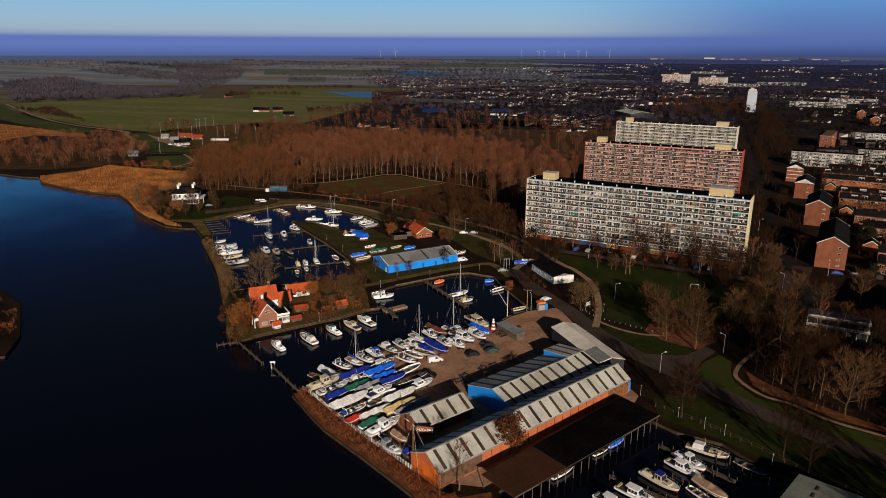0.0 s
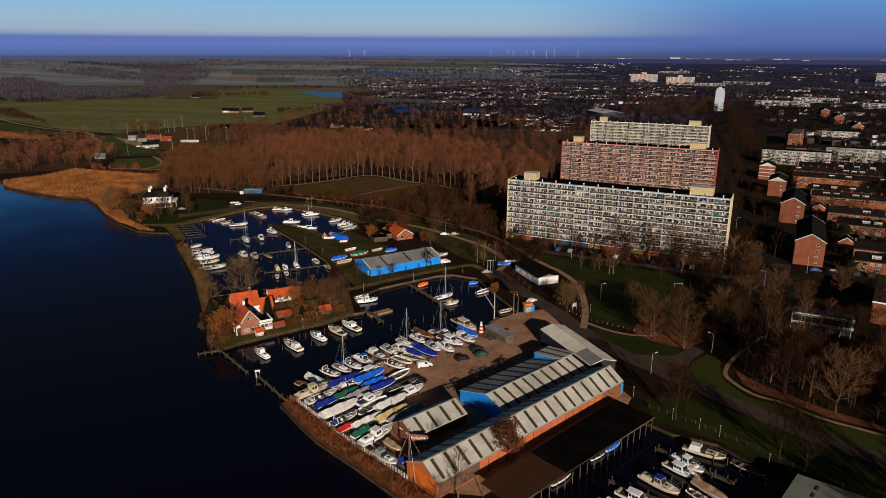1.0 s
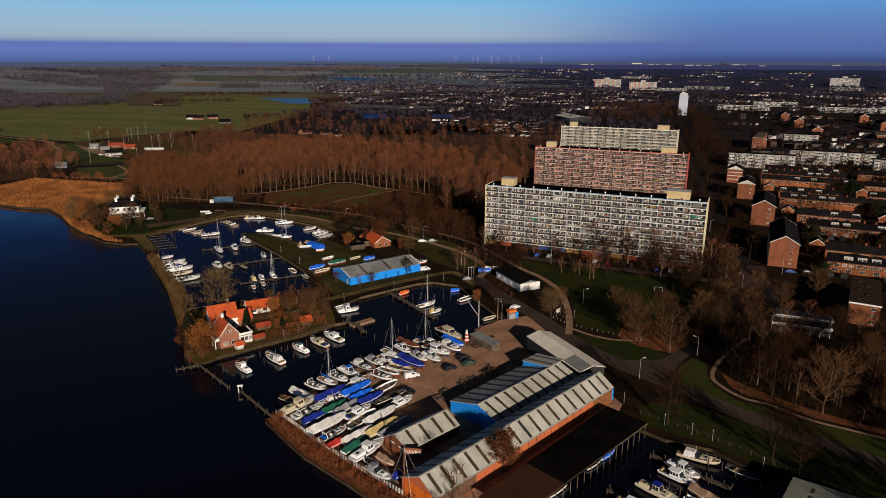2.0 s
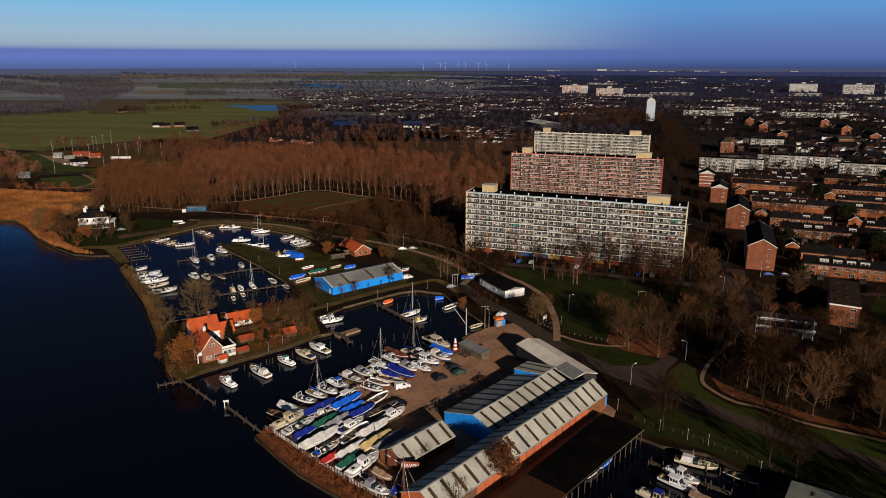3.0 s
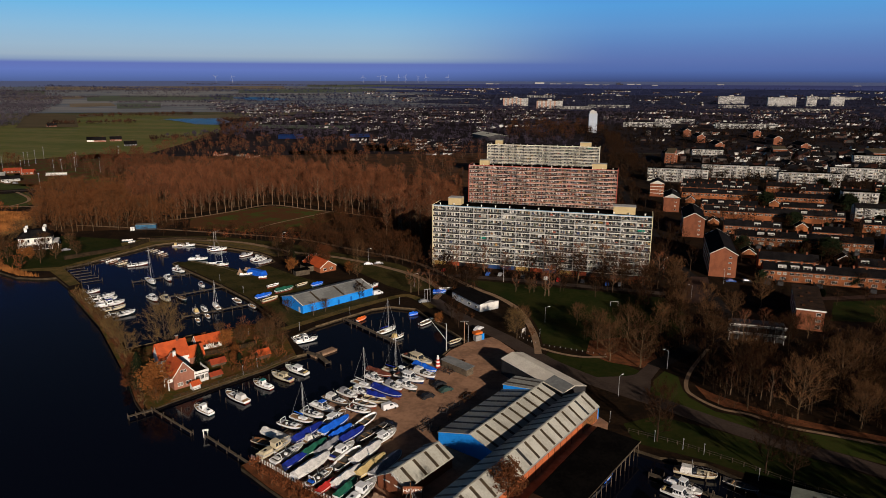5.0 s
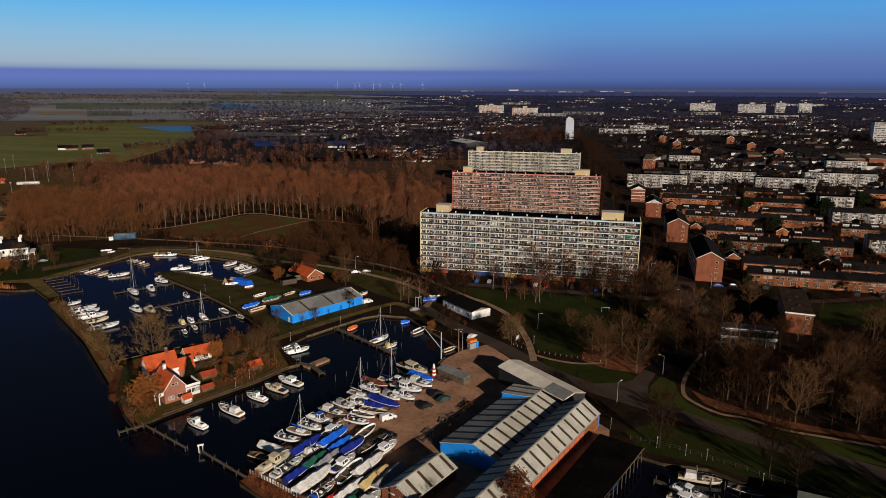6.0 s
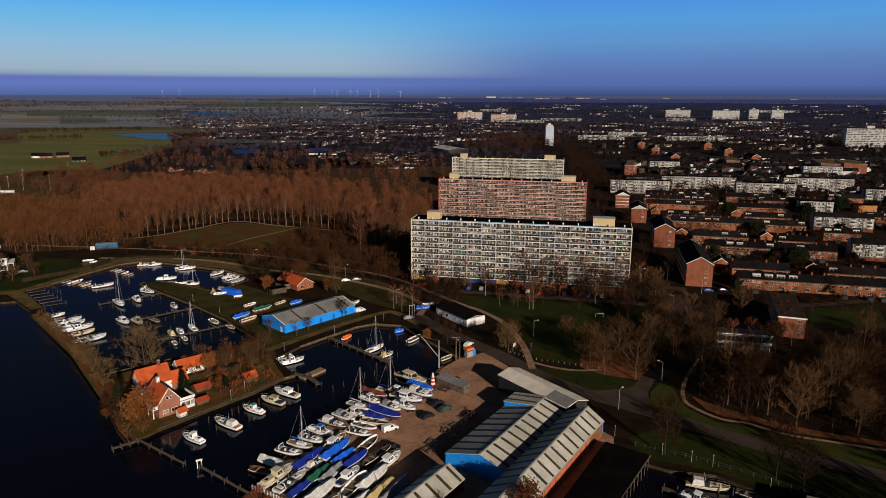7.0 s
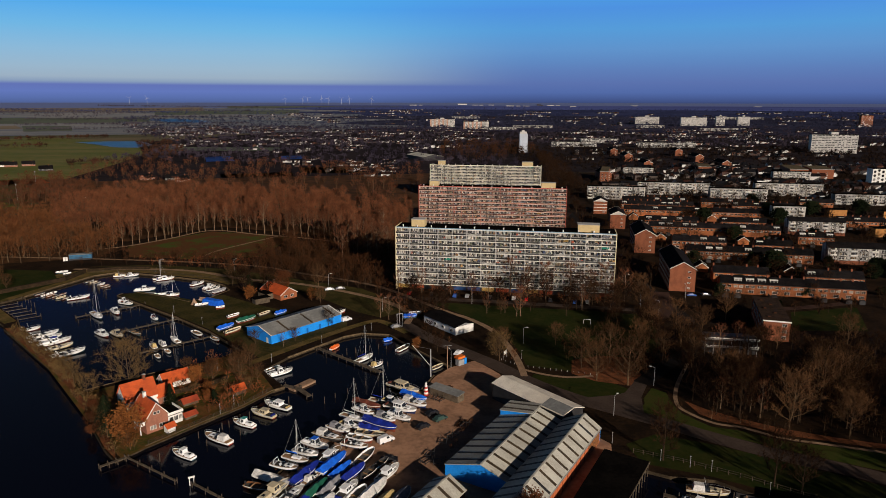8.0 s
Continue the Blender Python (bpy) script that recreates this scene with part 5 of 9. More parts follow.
M_FARPANES = pane_mat("distant_window_panes", DARKPANES + [(0.06, 0.06, 0.06), (0.45, 0.43, 0.4), (0.45, 0.43, 0.4)], 3.1, 2.9)


def walk_up_flats(x, y, rz, L, floors, label, wall=None, roof=None, D=10, group="low blocks of flats", far=False):
    """A flat-roofed block whose windows and balconies alternate along the front."""
    b = thing("flats", x, y, land_height(x, y), rz, label, "flats", group)
    H = floors * 2.8 + 0.8
    part("wall", Mesher().box(0, 0, 0, L, D, H), wall or M_PANEL, b)
    part("roof", Mesher().box(-0.3, -0.3, H, L + 0.3, D + 0.3, H + 0.3), roof or M_BITUMEN, b)
    part("roof_edge", Mesher().box(-0.35, -0.4, H + 0.05, L + 0.35, -0.31, H + 0.35), M_CONC, b)
    n = max(1, int(L / 5))
    for f in range(floors):
        if far:
            part("window_band", Mesher().box(0.8, -0.2, 1.0 + f * 2.8, L - 0.8, -0.01, 2.5 + f * 2.8), M_FARPANES, b)
            continue
        for i in range(n):
            piece(*(("window", W_BAND) if i % 3 else ("balcony", W_BALC)), b, (i + 0.5) * L / n, -0.01, 0.9 + f * 2.8 + (0.4 if i % 3 else 0))
    return b


for fx, fy, fl, ff in ((152.2, 691.5, 68, 4), (96, 657.5, 53, 4), (266.9, 687, 62, 4), (207.7, 645.5, 50, 4), (314.4, 629.5, 52, 3), (226, 556, 24, 3), (400, 640, 60, 3), (174, 841, 34, 4), (335, 800, 40, 4)):
    walk_up_flats(fx, fy, -9, fl, ff, "white-fronted flats with dark roofs and balconies")
for fx, fy, fl in ((205.5, 486.5, 37), (187, 399, 38)):
    b = gable_hall("flats", fx, fy, -9, fl, 10, 9.6, 12, M_PANEL, M_TILEDARK, "white panelled four-storey flats with a dark pitched roof", "flats", group="white panelled flats")
    for f in range(3):
        for i in range(7):
            piece(*(("window", W_BAND) if i % 2 else ("balcony", W_BALC)), b, (i + 0.5) * fl / 7, -0.01, 2.6 + f * 2.5, 0, 0.9)
    part("plinth", Mesher().box(-0.02, -0.06, 0, fl + 0.02, -0.01, 2.1), M_BRICKRED, b)
for i, (bx, by) in enumerate(((273, 560), (312, 553), (261, 478))):
    h = thing("garage_block", bx, by, 0, 0, "small ochre brick garage block", "garage", "ochre blocks")
    part("wall", Mesher().box(0, 0, 0, 14, 8, 6), mat("ochre_brick", (0.40, 0.18, 0.05), (0.32, 0.14, 0.04), 3, 0.85) if i == 0 else bpy.data.materials["ochre_brick"], h)
    part("roof", Mesher().box(-0.3, -0.3, 6, 14.3, 8.3, 6.3), M_BITUMEN, h)
for i, (fx, fy) in enumerate(((229.8, 1175), (227.3, 1063), (222.6, 934), (336.4, 1166), (329.6, 1046), (329.2, 939), (138, 800))):
    gable_flat(fx + 12, fy, 90, 12, 34, 9.5, 13, "orange brick flats with a dark gable roof", sides=False)

# flat-roofed brick block beside the road and the grey open deck before it
b = thing("brick_flats", 93.7, 269.1, 0, -16, "flat-roofed red brick block with a mossy roof", "flats")
part("wall", Mesher().box(0, 0, 0, 9.6, 34, 8), M_BRICKRED, b)
part("roof", Mesher().box(-0.3, -0.3, 8, 9.9, 34.3, 8.3), mat("mossy_gravel_roof", (0.046, 0.027, 0.017), (0.024, 0.015, 0.010), 4, 0.95, spec=0.05), b)
part("roof_edge", Mesher().box(-0.35, -0.4, 7.8, 9.95, -0.31, 8.35), M_WHITE, b)
for f in range(3):
    piece("window", W_HOUSE, b, 7.6, -0.02, 1.0 + f * 2.5)
    for i in range(7):
        piece("window", W_HOUSE, b, -0.02, 3 + i * 4.5, 1.0 + f * 2.5, -90)
for i in range(5):
    part("roof_vent", Mesher().box(2 + i % 2 * 3, 4 + i * 6, 8.3, 3 + i % 2 * 3, 5 + i * 6, 8.7), M_RUST, b)
d = thing("gallery_building", 65.5, 253.0, 0, -8, "grey gallery building half hidden by trees", "building")
for f in range(2):
    part("deck", Mesher().box(0, 0, f * 3.0 + 2.7, 19, 7, f * 3.0 + 2.95), M_CONC, d)
    part("rail", Mesher().box(0, -0.05, f * 3.0 + 3.3, 19, 0.02, f * 3.0 + 3.7), M_WHITE, d)
part("wall", Mesher().box(0.5, 1.8, 0, 18.5, 6.8, 6.4), M_DARK, d)
for i in range(7):
    part("column", Mesher().box(i * 3.05, 0.1, 0, i * 3.05 + 0.18, 0.35, 6.4), M_CONC, d)

# ---- distant landmarks ----


def distant_block(x, y, rz, L, H, D, floors, wall, label, accent=None, piers=0):
    z = land_height(x, y)
    b = thing("tower_block", x, y, z - 0.5, rz, label, "apartment building", "distant towers")
    part("wall", Mesher().box(0, 0, 0, L, D, H), wall, b)
    part("roof", Mesher().box(-0.3, -0.3, H, L + 0.3, D + 0.3, H + 0.6), M_BITUMEN, b)
    part("lift_house", Mesher().box(L * 0.42, 2, H + 0.6, L * 0.58, D - 2, H + 4.5), M_WHITEWALL, b)
    for f in range(floors):
        part("window_band", Mesher().box(0.8, -0.25, (f + 0.35) * H / floors, L - 0.8, -0.01, (f + 0.8) * H / floors), M_FARPANES, b)
    for i in range(piers):
        part("pier", Mesher().box(L * i / (piers - 1) - 0.35, -0.6, 0, L * i / (piers - 1) + 0.35, -0.26, H), wall, b)
    if accent:
        for i in range(5):
            part("fin", Mesher().box(L * i / 6, -0.6, 0, L * i / 6 + L * 0.06, -0.26, H), accent, b)


M_PINKFIN = mat("faded_pink_panels", (0.40, 0.24, 0.17), (0.33, 0.19, 0.14), 8, 0.8)
M_WHITEWALL = mat("pale_tower_wall", (0.50, 0.48, 0.44), (0.40, 0.38, 0.35), 12, 0.8)
M_BLUEWHITE = mat("bluish_white_wall", (0.42, 0.46, 0.52), (0.36, 0.39, 0.44), 12, 0.8)
t = thing("tower", 80, 1238, 0, 0, "slim bluish white tower with a pale top", "tower")
part("wall", Mesher().box(1.2, 0, 0, 15.4, 14, 33), M_BLUEWHITE, t)
part("top", Mesher().box(2.2, 2, 33, 14, 12, 36.5).box(5, 4, 36.5, 10, 8, 39), M_WHITEWALL, t, "pale plant rooms")
distant_block(-127, 2345, 4, 84, 27, 16, 9, M_WHITEWALL, "distant tower block with pinkish fins", M_PINKFIN)
distant_block(-14, 2190, 4, 80, 25, 16, 9, M_WHITEWALL, "distant tower block with pinkish fins", M_PINKFIN)
distant_block(620, 2560, -8, 84, 28, 16, 9, M_WHITEWALL, "distant white slab of flats in the town")
distant_block(742, 2420, -6, 86, 31, 16, 9, M_WHITEWALL, "distant white slab of flats in the town")
distant_block(603, 1250, -8, 76, 33, 14, 11, M_WHITEWALL, "white slab of flats among trees", None, 15)
distant_block(1318, 2350, -10, 36, 38, 20, 12, M_BRICK, "distant orange and white tower block")
distant_block(870, 2440, -6, 30, 34, 14, 10, M_WHITEWALL, "distant pair of grey towers")
distant_block(945, 2440, -6, 40, 32, 14, 10, M_WHITEWALL, "distant pair of grey towers")
h = thing("flats", 409, 736, 0, -8, "white block with staggered dark six-sided windows", "flats")
part("wall", Mesher().box(0, 0, 0, 40, 14, 22), M_WHITE, h)
part("roof", Mesher().box(-0.2, -0.2, 22, 40.2, 14.2, 22.4), M_BITUMEN, h)
hexagon = Mesher()
hexagon.add([(1.35 * math.cos(k * math.pi / 3), d, 1.5 * math.sin(k * math.pi / 3)) for d in (-0.12, 0.0) for k in range(6)], [(0, 1, 2, 3, 4, 5)] + [(k, k + 6, (k + 1) % 6 + 6, (k + 1) % 6) for k in range(6)])
hexagon = hexagon.mesh("window", M_GLASS)
for i in range(10):
    for f in range(5):
        piece("window", hexagon, h, 2.2 + i * 3.95, -0.02, 2.6 + f * 4.1 + (i % 2) * 1.4)
# blocks standing end-on to the estate, brick at the end and dark along the side
for bx, by, bw, bd, bh in ((133, 783, 9, 60, 13), (367, 828, 20, 60, 12), (399, 840, 24, 50, 11), (276, 877, 15, 45, 10)):
    b = thing("brick_flats", bx, by, 0, -14, "flat-roofed brick block with a dark side and pale roof", "flats", "flat-roofed brick blocks")
    part("wall", Mesher().box(0, 0, 0, bw, bd, bh), M_BRICKRED, b)
    part("roof", Mesher().box(-0.3, -0.3, bh, bw + 0.3, bd + 0.3, bh + 0.35), M_PLOUGH, b)
    part("roof_edge", Mesher().box(-0.35, -0.4, bh + 0.1, bw + 0.35, -0.31, bh + 0.5), M_CONC, b)
    for f in range(int(bh / 2.9)):
        piece("window", W_HOUSE, b, bw * 0.7, -0.02, 1.0 + f * 2.8)
        piece("window", W_HOUSE, b, bw * 0.3, -0.02, 1.0 + f * 2.8)
for wx, wy, wlen in ((-60, 3000, 120), (60, 2150, 90), (150, 2280, 130), (1050, 2900, 180), (560, 2300, 90), (700, 2100, 110), (160, 1400, 90), (240, 1520, 80), (330, 1380, 110)):
    walk_up_flats(wx, wy, -4, wlen, 3, "distant white-fronted flats in the town", M_PANEL, M_BITUMEN, 14, "distant flats", True)
h = gable_hall("sports_hall", -112, 1110, -62, 62, 36, 6, 9, M_DARK, M_ROOFGREY, "large hall with a pale grey metal roof", "hall")
# Dark wall colour lifted towards blue, in place of haze before it.
M_FARHAZED = mat("hazy_dark_wall", (0.05, 0.05, 0.07), (0.04, 0.04, 0.055), 20, 0.9, spec=0.0)
# pale factory roofs and wind turbines near the horizon
for fx, fy, fl, fh in ((-351, 4504, 44, 4), (-290, 4510, 20, 3), (-40, 4600, 60, 8), (56, 4545, 36, 3), (104, 4545, 22, 3), (162, 4551, 34, 3), (269, 4400, 48, 5), (330, 4400, 26, 4), (376, 4400, 40, 3), (534, 4478, 46, 4), (590, 4470, 26, 3), (661, 4325, 36, 4), (1050, 4380, 40, 3), (1700, 4100, 40, 3)):
    z = land_height(fx, fy)
    f = thing("factory", fx, fy, z - 1, -3, "distant long white factory hall", "factory", "distant factories")
    part("wall", Mesher().box(0, 0, 0, fl, 30, fh), M_WHITEWALL, f)
    part("roof", Mesher().box(-0.5, -0.5, fh, fl + 0.5, 30.5, fh + 1.5), M_CREAM if fh > 10 else M_ROOFSTEEL, f)
f = thing("silo_tower", 465, 4420, land_height(465, 4420) - 1, 0, "dark stepped mill tower among distant factories", "tower")
part("wall", Mesher().box(0, 0, 0, 22, 20, 15).box(24, 0, 0, 40, 20, 9), M_FARHAZED, f)
for i, (tx, ty) in enumerate(((-1168, 4509), (-1059, 4536), (-1026, 4543), (-938, 4562), (-897, 4570), (-812, 4586), (-760, 4595), (-615, 4617), (-2042, 4185), (-1953, 4228))):
    t = thing("wind_turbine", tx, ty, land_height(tx, ty) - 1, 0, "distant white wind turbine", "wind turbine", "wind turbines")
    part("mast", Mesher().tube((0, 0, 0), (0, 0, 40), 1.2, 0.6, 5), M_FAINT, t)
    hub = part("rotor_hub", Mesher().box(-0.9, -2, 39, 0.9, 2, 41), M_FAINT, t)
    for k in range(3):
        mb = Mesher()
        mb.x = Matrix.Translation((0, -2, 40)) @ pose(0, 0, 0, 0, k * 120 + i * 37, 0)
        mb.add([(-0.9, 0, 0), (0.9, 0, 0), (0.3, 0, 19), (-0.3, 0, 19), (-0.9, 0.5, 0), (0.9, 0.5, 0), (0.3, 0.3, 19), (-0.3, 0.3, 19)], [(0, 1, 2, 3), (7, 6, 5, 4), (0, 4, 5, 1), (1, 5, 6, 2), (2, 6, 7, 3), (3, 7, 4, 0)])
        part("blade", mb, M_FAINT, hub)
# farms in the meadow
for fx, fy, rz, col, lab in ((-668, 936, 35, M_WHITE, "white farmhouse with a dark roof in the meadow"), (-655, 934, 35, M_BRICKPINK, "brick farm barn with a dark roof"), (-640, 950, 35, M_BRICKPINK, "pink brick farm end house"), (-575, 884, 35, M_DARK, "dark farm shed in the meadow"), (-390, 788, 75, M_BRICKRED, "brick house with a gable in the wood"), (-368, 789, 20, M_DARK, "dark-roofed house in the wood"), (-341, 771, 75, M_BRICKRED, "brick house with a gable in the wood"), (-938, 1205, 50, M_BRICKRED, "dark barn at the meadow edge")):
    house(fx, fy, rz, 16, 9, 3, 7, col, M_TILEDARK, lab)
for fx, fy, rz, fl, fw, wall, roof in ((-490, 560, 40, 15, 9, M_CONC, M_TILEDARK), (-516, 582, 30, 9, 6, M_WOOD, M_ROOFSTEEL), (-532, 612, 20, 16, 8, M_BRICKRED, M_TILEDKRED), (-508, 606, 20, 12, 7, M_BRICKRED, M_TILEDKRED), (-545, 600, 25, 8, 5, M_CONC, M_ROOFSTEEL), (-474, 482, 30, 9, 5, M_CONC, M_ROOFSTEEL)):
    house(fx, fy, rz, fl, fw, 2.6, 5.0, wall, roof, "low clubhouse at the sports ground", chimney=False, category="clubhouse", group="sports ground buildings")
st = thing("grandstand", -480, 604, 0, 20, "long low white spectator stand beside a pitch", "grandstand")
part("wall", Mesher().box(0, 2.6, 0, 19, 2.8, 2.6), M_WHITE, st)
part("roof", Mesher().slab([(0, -0.3, 2.8), (19, -0.3, 2.8), (19, 2.9, 2.6), (0, 2.9, 2.6)], 0.12), M_WHITE, st)
part("bench", Mesher().box(0.3, 0.6, 0, 18.7, 2.4, 0.5).box(0.3, 1.4, 0.5, 18.7, 2.4, 1.0), M_CONC, st)
for i in range(6):
    part("post", Mesher().box(0.2 + i * 3.7, 0, 0, 0.35 + i * 3.7, 0.15, 2.7), M_WHITE, st)
mast = Mesher().tube((0, 0, 0), (0, 0, 15), 0.13, 0.09, 5).mesh("mast", M_STEEL)
lamp_head = Mesher().box(-0.6, -0.2, 14.8, 0.6, 0.2, 15.2).mesh("lamp_head", M_STEEL)
for fx, fy in ((-561, 617), (-591, 667), (-542, 624), (-502, 601), (-553, 668), (-549, 669), (-551, 682), (-572, 722), (-468, 613), (-466, 630), (-494, 671), (-439, 630), (-489, 739), (-472, 607), (-463, 511), (-419, 520)):
    m = thing("floodlight_mast", fx, fy, 0, 20, "slim grey floodlight mast at the sports ground", "floodlight", "floodlight masts")
    piece("mast", mast, m)
    piece("lamp_head", lamp_head, m)

# ---- boats ----
M_HULLWHITE = mat("white_gelcoat", (0.880, 0.880, 0.870), (0.760, 0.760, 0.750), 2, 0.3, vary=0.06)
M_HULLCREAM = mat("cream_gelcoat", (0.600, 0.510, 0.340), (0.520, 0.440, 0.290), 2, 0.35, vary=0.1)
M_HULLNAVY = mat("navy_hull_paint", (0.015, 0.030, 0.110), (0.012, 0.024, 0.085), 2, 0.35)
M_HULLBROWN = mat("varnished_brown_hull", (0.180, 0.075, 0.030), (0.120, 0.050, 0.022), 1.5, 0.5)
M_HULLDARK = mat("black_steel_hull", (0.022, 0.022, 0.025), (0.040, 0.034, 0.030), 2, 0.5)
M_BOOT = choice_mat("antifouling_paint", [(0.28, 0.04, 0.02), (0.02, 0.04, 0.16), (0.04, 0.04, 0.04), (0.30, 0.07, 0.03), (0.03, 0.08, 0.10)], 0.8)
M_DECK = mat("pale_deck", (0.72, 0.7, 0.65), (0.6, 0.58, 0.53), 1.5, 0.7, vary=0.15)
M_TEAK = mat("teak_deck", (0.330, 0.200, 0.100), (0.260, 0.150, 0.075), 1.0, 0.8)
M_BILGE = mat("grey_boat_floor", (0.120, 0.110, 0.095), (0.070, 0.062, 0.052), 1, 0.8)
M_COCKPIT = mat("dark_cockpit_floor", (0.030, 0.027, 0.024), (0.060, 0.050, 0.040), 0.8, 0.8)
M_MAST = mat("anodised_mast", (0.560, 0.550, 0.520), (0.460, 0.450, 0.430), 1, 0.4, metal=0.3)
TARPS = {"navy": ((0.006, 0.022, 0.270), (0.004, 0.014, 0.170)), "blue": ((0.006, 0.130, 0.720), (0.005, 0.085, 0.520)), "white": ((0.720, 0.700, 0.660), (0.520, 0.505, 0.475)),
         "green": ((0.010, 0.110, 0.065), (0.008, 0.075, 0.045)), "grey": ((0.270, 0.270, 0.285), (0.180, 0.180, 0.195)), "cream": ((0.560, 0.420, 0.180), (0.450, 0.330, 0.140)),
         "red": ((0.420, 0.020, 0.016), (0.310, 0.016, 0.013)), "brown": ((0.150, 0.040, 0.022), (0.090, 0.026, 0.016)), "teal": ((0.060, 0.300, 0.290), (0.045, 0.230, 0.220)), "orange": ((0.700, 0.130, 0.020), (0.560, 0.100, 0.016)), "black": ((0.016, 0.016, 0.018), (0.028, 0.027, 0.027)), "tan": ((0.330, 0.210, 0.130), (0.260, 0.160, 0.100))}
TARPS = {k: mat(k + "_boat_tarpaulin", a, b, 1.5, 0.75, 0.06, fine=4) for k, (a, b) in TARPS.items()}


def hull_section(s, L, B, H, full):
    """Half breadth and sheer height at s along the hull, stern 0 to bow 1."""
    w = B / 2 * (0.82 + 0.18 * min(1, s / 0.35)) * (1 if s < full else math.sqrt(max(0.0, 1 - ((s - full) / (1 - full)) ** 2.2)))
    return max(w, 0.03), H * (0.92 + 0.30 * s * s)


def hull_parts(b, L, B, H, hull, deck, full=0.45, keel=0.0, sunk=0.0):
    st = [0, 0.08, 0.2, 0.35, 0.5, 0.62, 0.74, 0.84, 0.92, 0.97, 1.0]
    ring, rows_low = [], []
    for s in st:
        w, z = hull_section(s, L, B, H, full)
        x = -L / 2 + L * s
        lift = max(0, s - 0.75) * H * 1.2
        ring.append([(x, -w, z), (x - 0.02 * L * s, -w * 0.86, 0.38 * H + lift), (x - 0.04 * L * s, 0, 0.12 * H + lift), (x - 0.02 * L * s, w * 0.86, 0.38 * H + lift), (x, w, z)])
        rows_low.append([(x - 0.02 * L * s, -w * 0.865, 0.38 * H + lift), (x - 0.04 * L * s, -w * 0.35, 0.02 * H + lift * 0.9), (x - 0.05 * L * s, 0, -keel + lift * 0.9), (x - 0.04 * L * s, w * 0.35, 0.02 * H + lift * 0.9), (x - 0.02 * L * s, w * 0.865, 0.38 * H + lift)])
    n = len(st)
    for name, rows, m in (("hull", ring, hull), ("underbody", rows_low, M_BOOT)):
        mb = Mesher()
        keep = (0, 1, 3, 4) if name == "hull" else (0, 1, 2, 3, 4)
        v = [r[k] for r in rows for k in keep]
        c = len(keep)
        faces = [(i * c + k, i * c + k + 1, (i + 1) * c + k + 1, (i + 1) * c + k) for i in range(n - 1) for k in range(c - 1) if not (name == "hull" and k == 1)]
        faces.append(tuple(range(c)))
        mb.add(v, faces)
        part(name, mb, m, b)
    mb = Mesher()
    v = []
    for s in st:
        w, z = hull_section(s, L, B, H, full)
        x = -L / 2 + L * s
        v += [(x, -w * (0.93 - sunk * 0.1), z - 0.10 - sunk), (x, 0, z - 0.06 - sunk), (x, w * (0.93 - sunk * 0.1), z - 0.10 - sunk)]
    mb.add(v, [(i * 3 + k, (i + 1) * 3 + k, (i + 1) * 3 + k + 1, i * 3 + k + 1) for i in range(n - 1) for k in range(2)])
    part("deck", mb, deck, b)
    # the rubbing strake along the gunwale
    mb = Mesher()
    for k in (-1, 1):
        v = []
        for s in st:
            w, z = hull_section(s, L, B, H, full)
            x = -L / 2 + L * s
            v += [(x, k * w, z - 0.02), (x, k * (w + 0.05), z - 0.06), (x, k * (w + 0.05), z - 0.16)]
        mb.add(v, [(i * 3 + j, (i + 1) * 3 + j, (i + 1) * 3 + j + 1, i * 3 + j + 1) for i in range(n - 1) for j in range(2)])
    part("gunwale", mb, M_WHITE, b)


def block(x0, x1, w, z0, z1, rake0=0.0, rake1=0.0, taper=0.85):
    """A cabin body: raked ends and sides that lean in."""
    h, t = w / 2, w / 2 * taper
    mb = Mesher()
    mb.add([(x0, -h, z0), (x1, -h, z0), (x1, h, z0), (x0, h, z0), (x0 + rake0, -t, z1), (x1 - rake1, -t, z1), (x1 - rake1, t, z1), (x0 + rake0, t, z1)],
           [(4, 5, 6, 7), (0, 1, 5, 4), (1, 2, 6, 5), (2, 3, 7, 6), (3, 0, 4, 7)])
    return mb


def cabin(b, x0, x1, w, z0, z1, material, rake0=0.2, rake1=0.9, taper=0.82, panes=3):
    c = part("cabin", block(x0, x1, w, z0, z1, rake0, rake1, taper), material, b)
    h = z1 - z0
    for k in (-1, 1):
        for i in range(panes):
            a0, a1 = x0 + rake0 + (x1 - x0 - rake0 - rake1) * (i + 0.08) / panes, x0 + rake0 + (x1 - x0 - rake0 - rake1) * (i + 0.9) / panes
            ya, yb = k * (w / 2 * (1 - (1 - taper) * 0.35) + 0.02), k * (w / 2 * (1 - (1 - taper) * 0.85) + 0.02)
            mb = Mesher()
            mb.add([(a0, ya, z0 + 0.35 * h), (a1, ya, z0 + 0.35 * h), (a1, yb, z0 + 0.85 * h), (a0, yb, z0 + 0.85 * h)], [(0, 1, 2, 3)])
            part("cabin_window", mb, M_TINT, c)
    mb = Mesher()
    xa, xb = x1 - rake1 * 0.3 + 0.02, x1 - rake1 * 0.88 + 0.02
    ha, hb = w / 2 * (1 - (1 - taper) * 0.3) * 0.9, w / 2 * (1 - (1 - taper) * 0.88) * 0.9
    mb.add([(xa, -ha, z0 + 0.3 * h), (xa, ha, z0 + 0.3 * h), (xb, hb, z0 + 0.88 * h), (xb, -hb, z0 + 0.88 * h)], [(0, 1, 2, 3)])
    part("windscreen", mb, M_TINT, c)
    return c


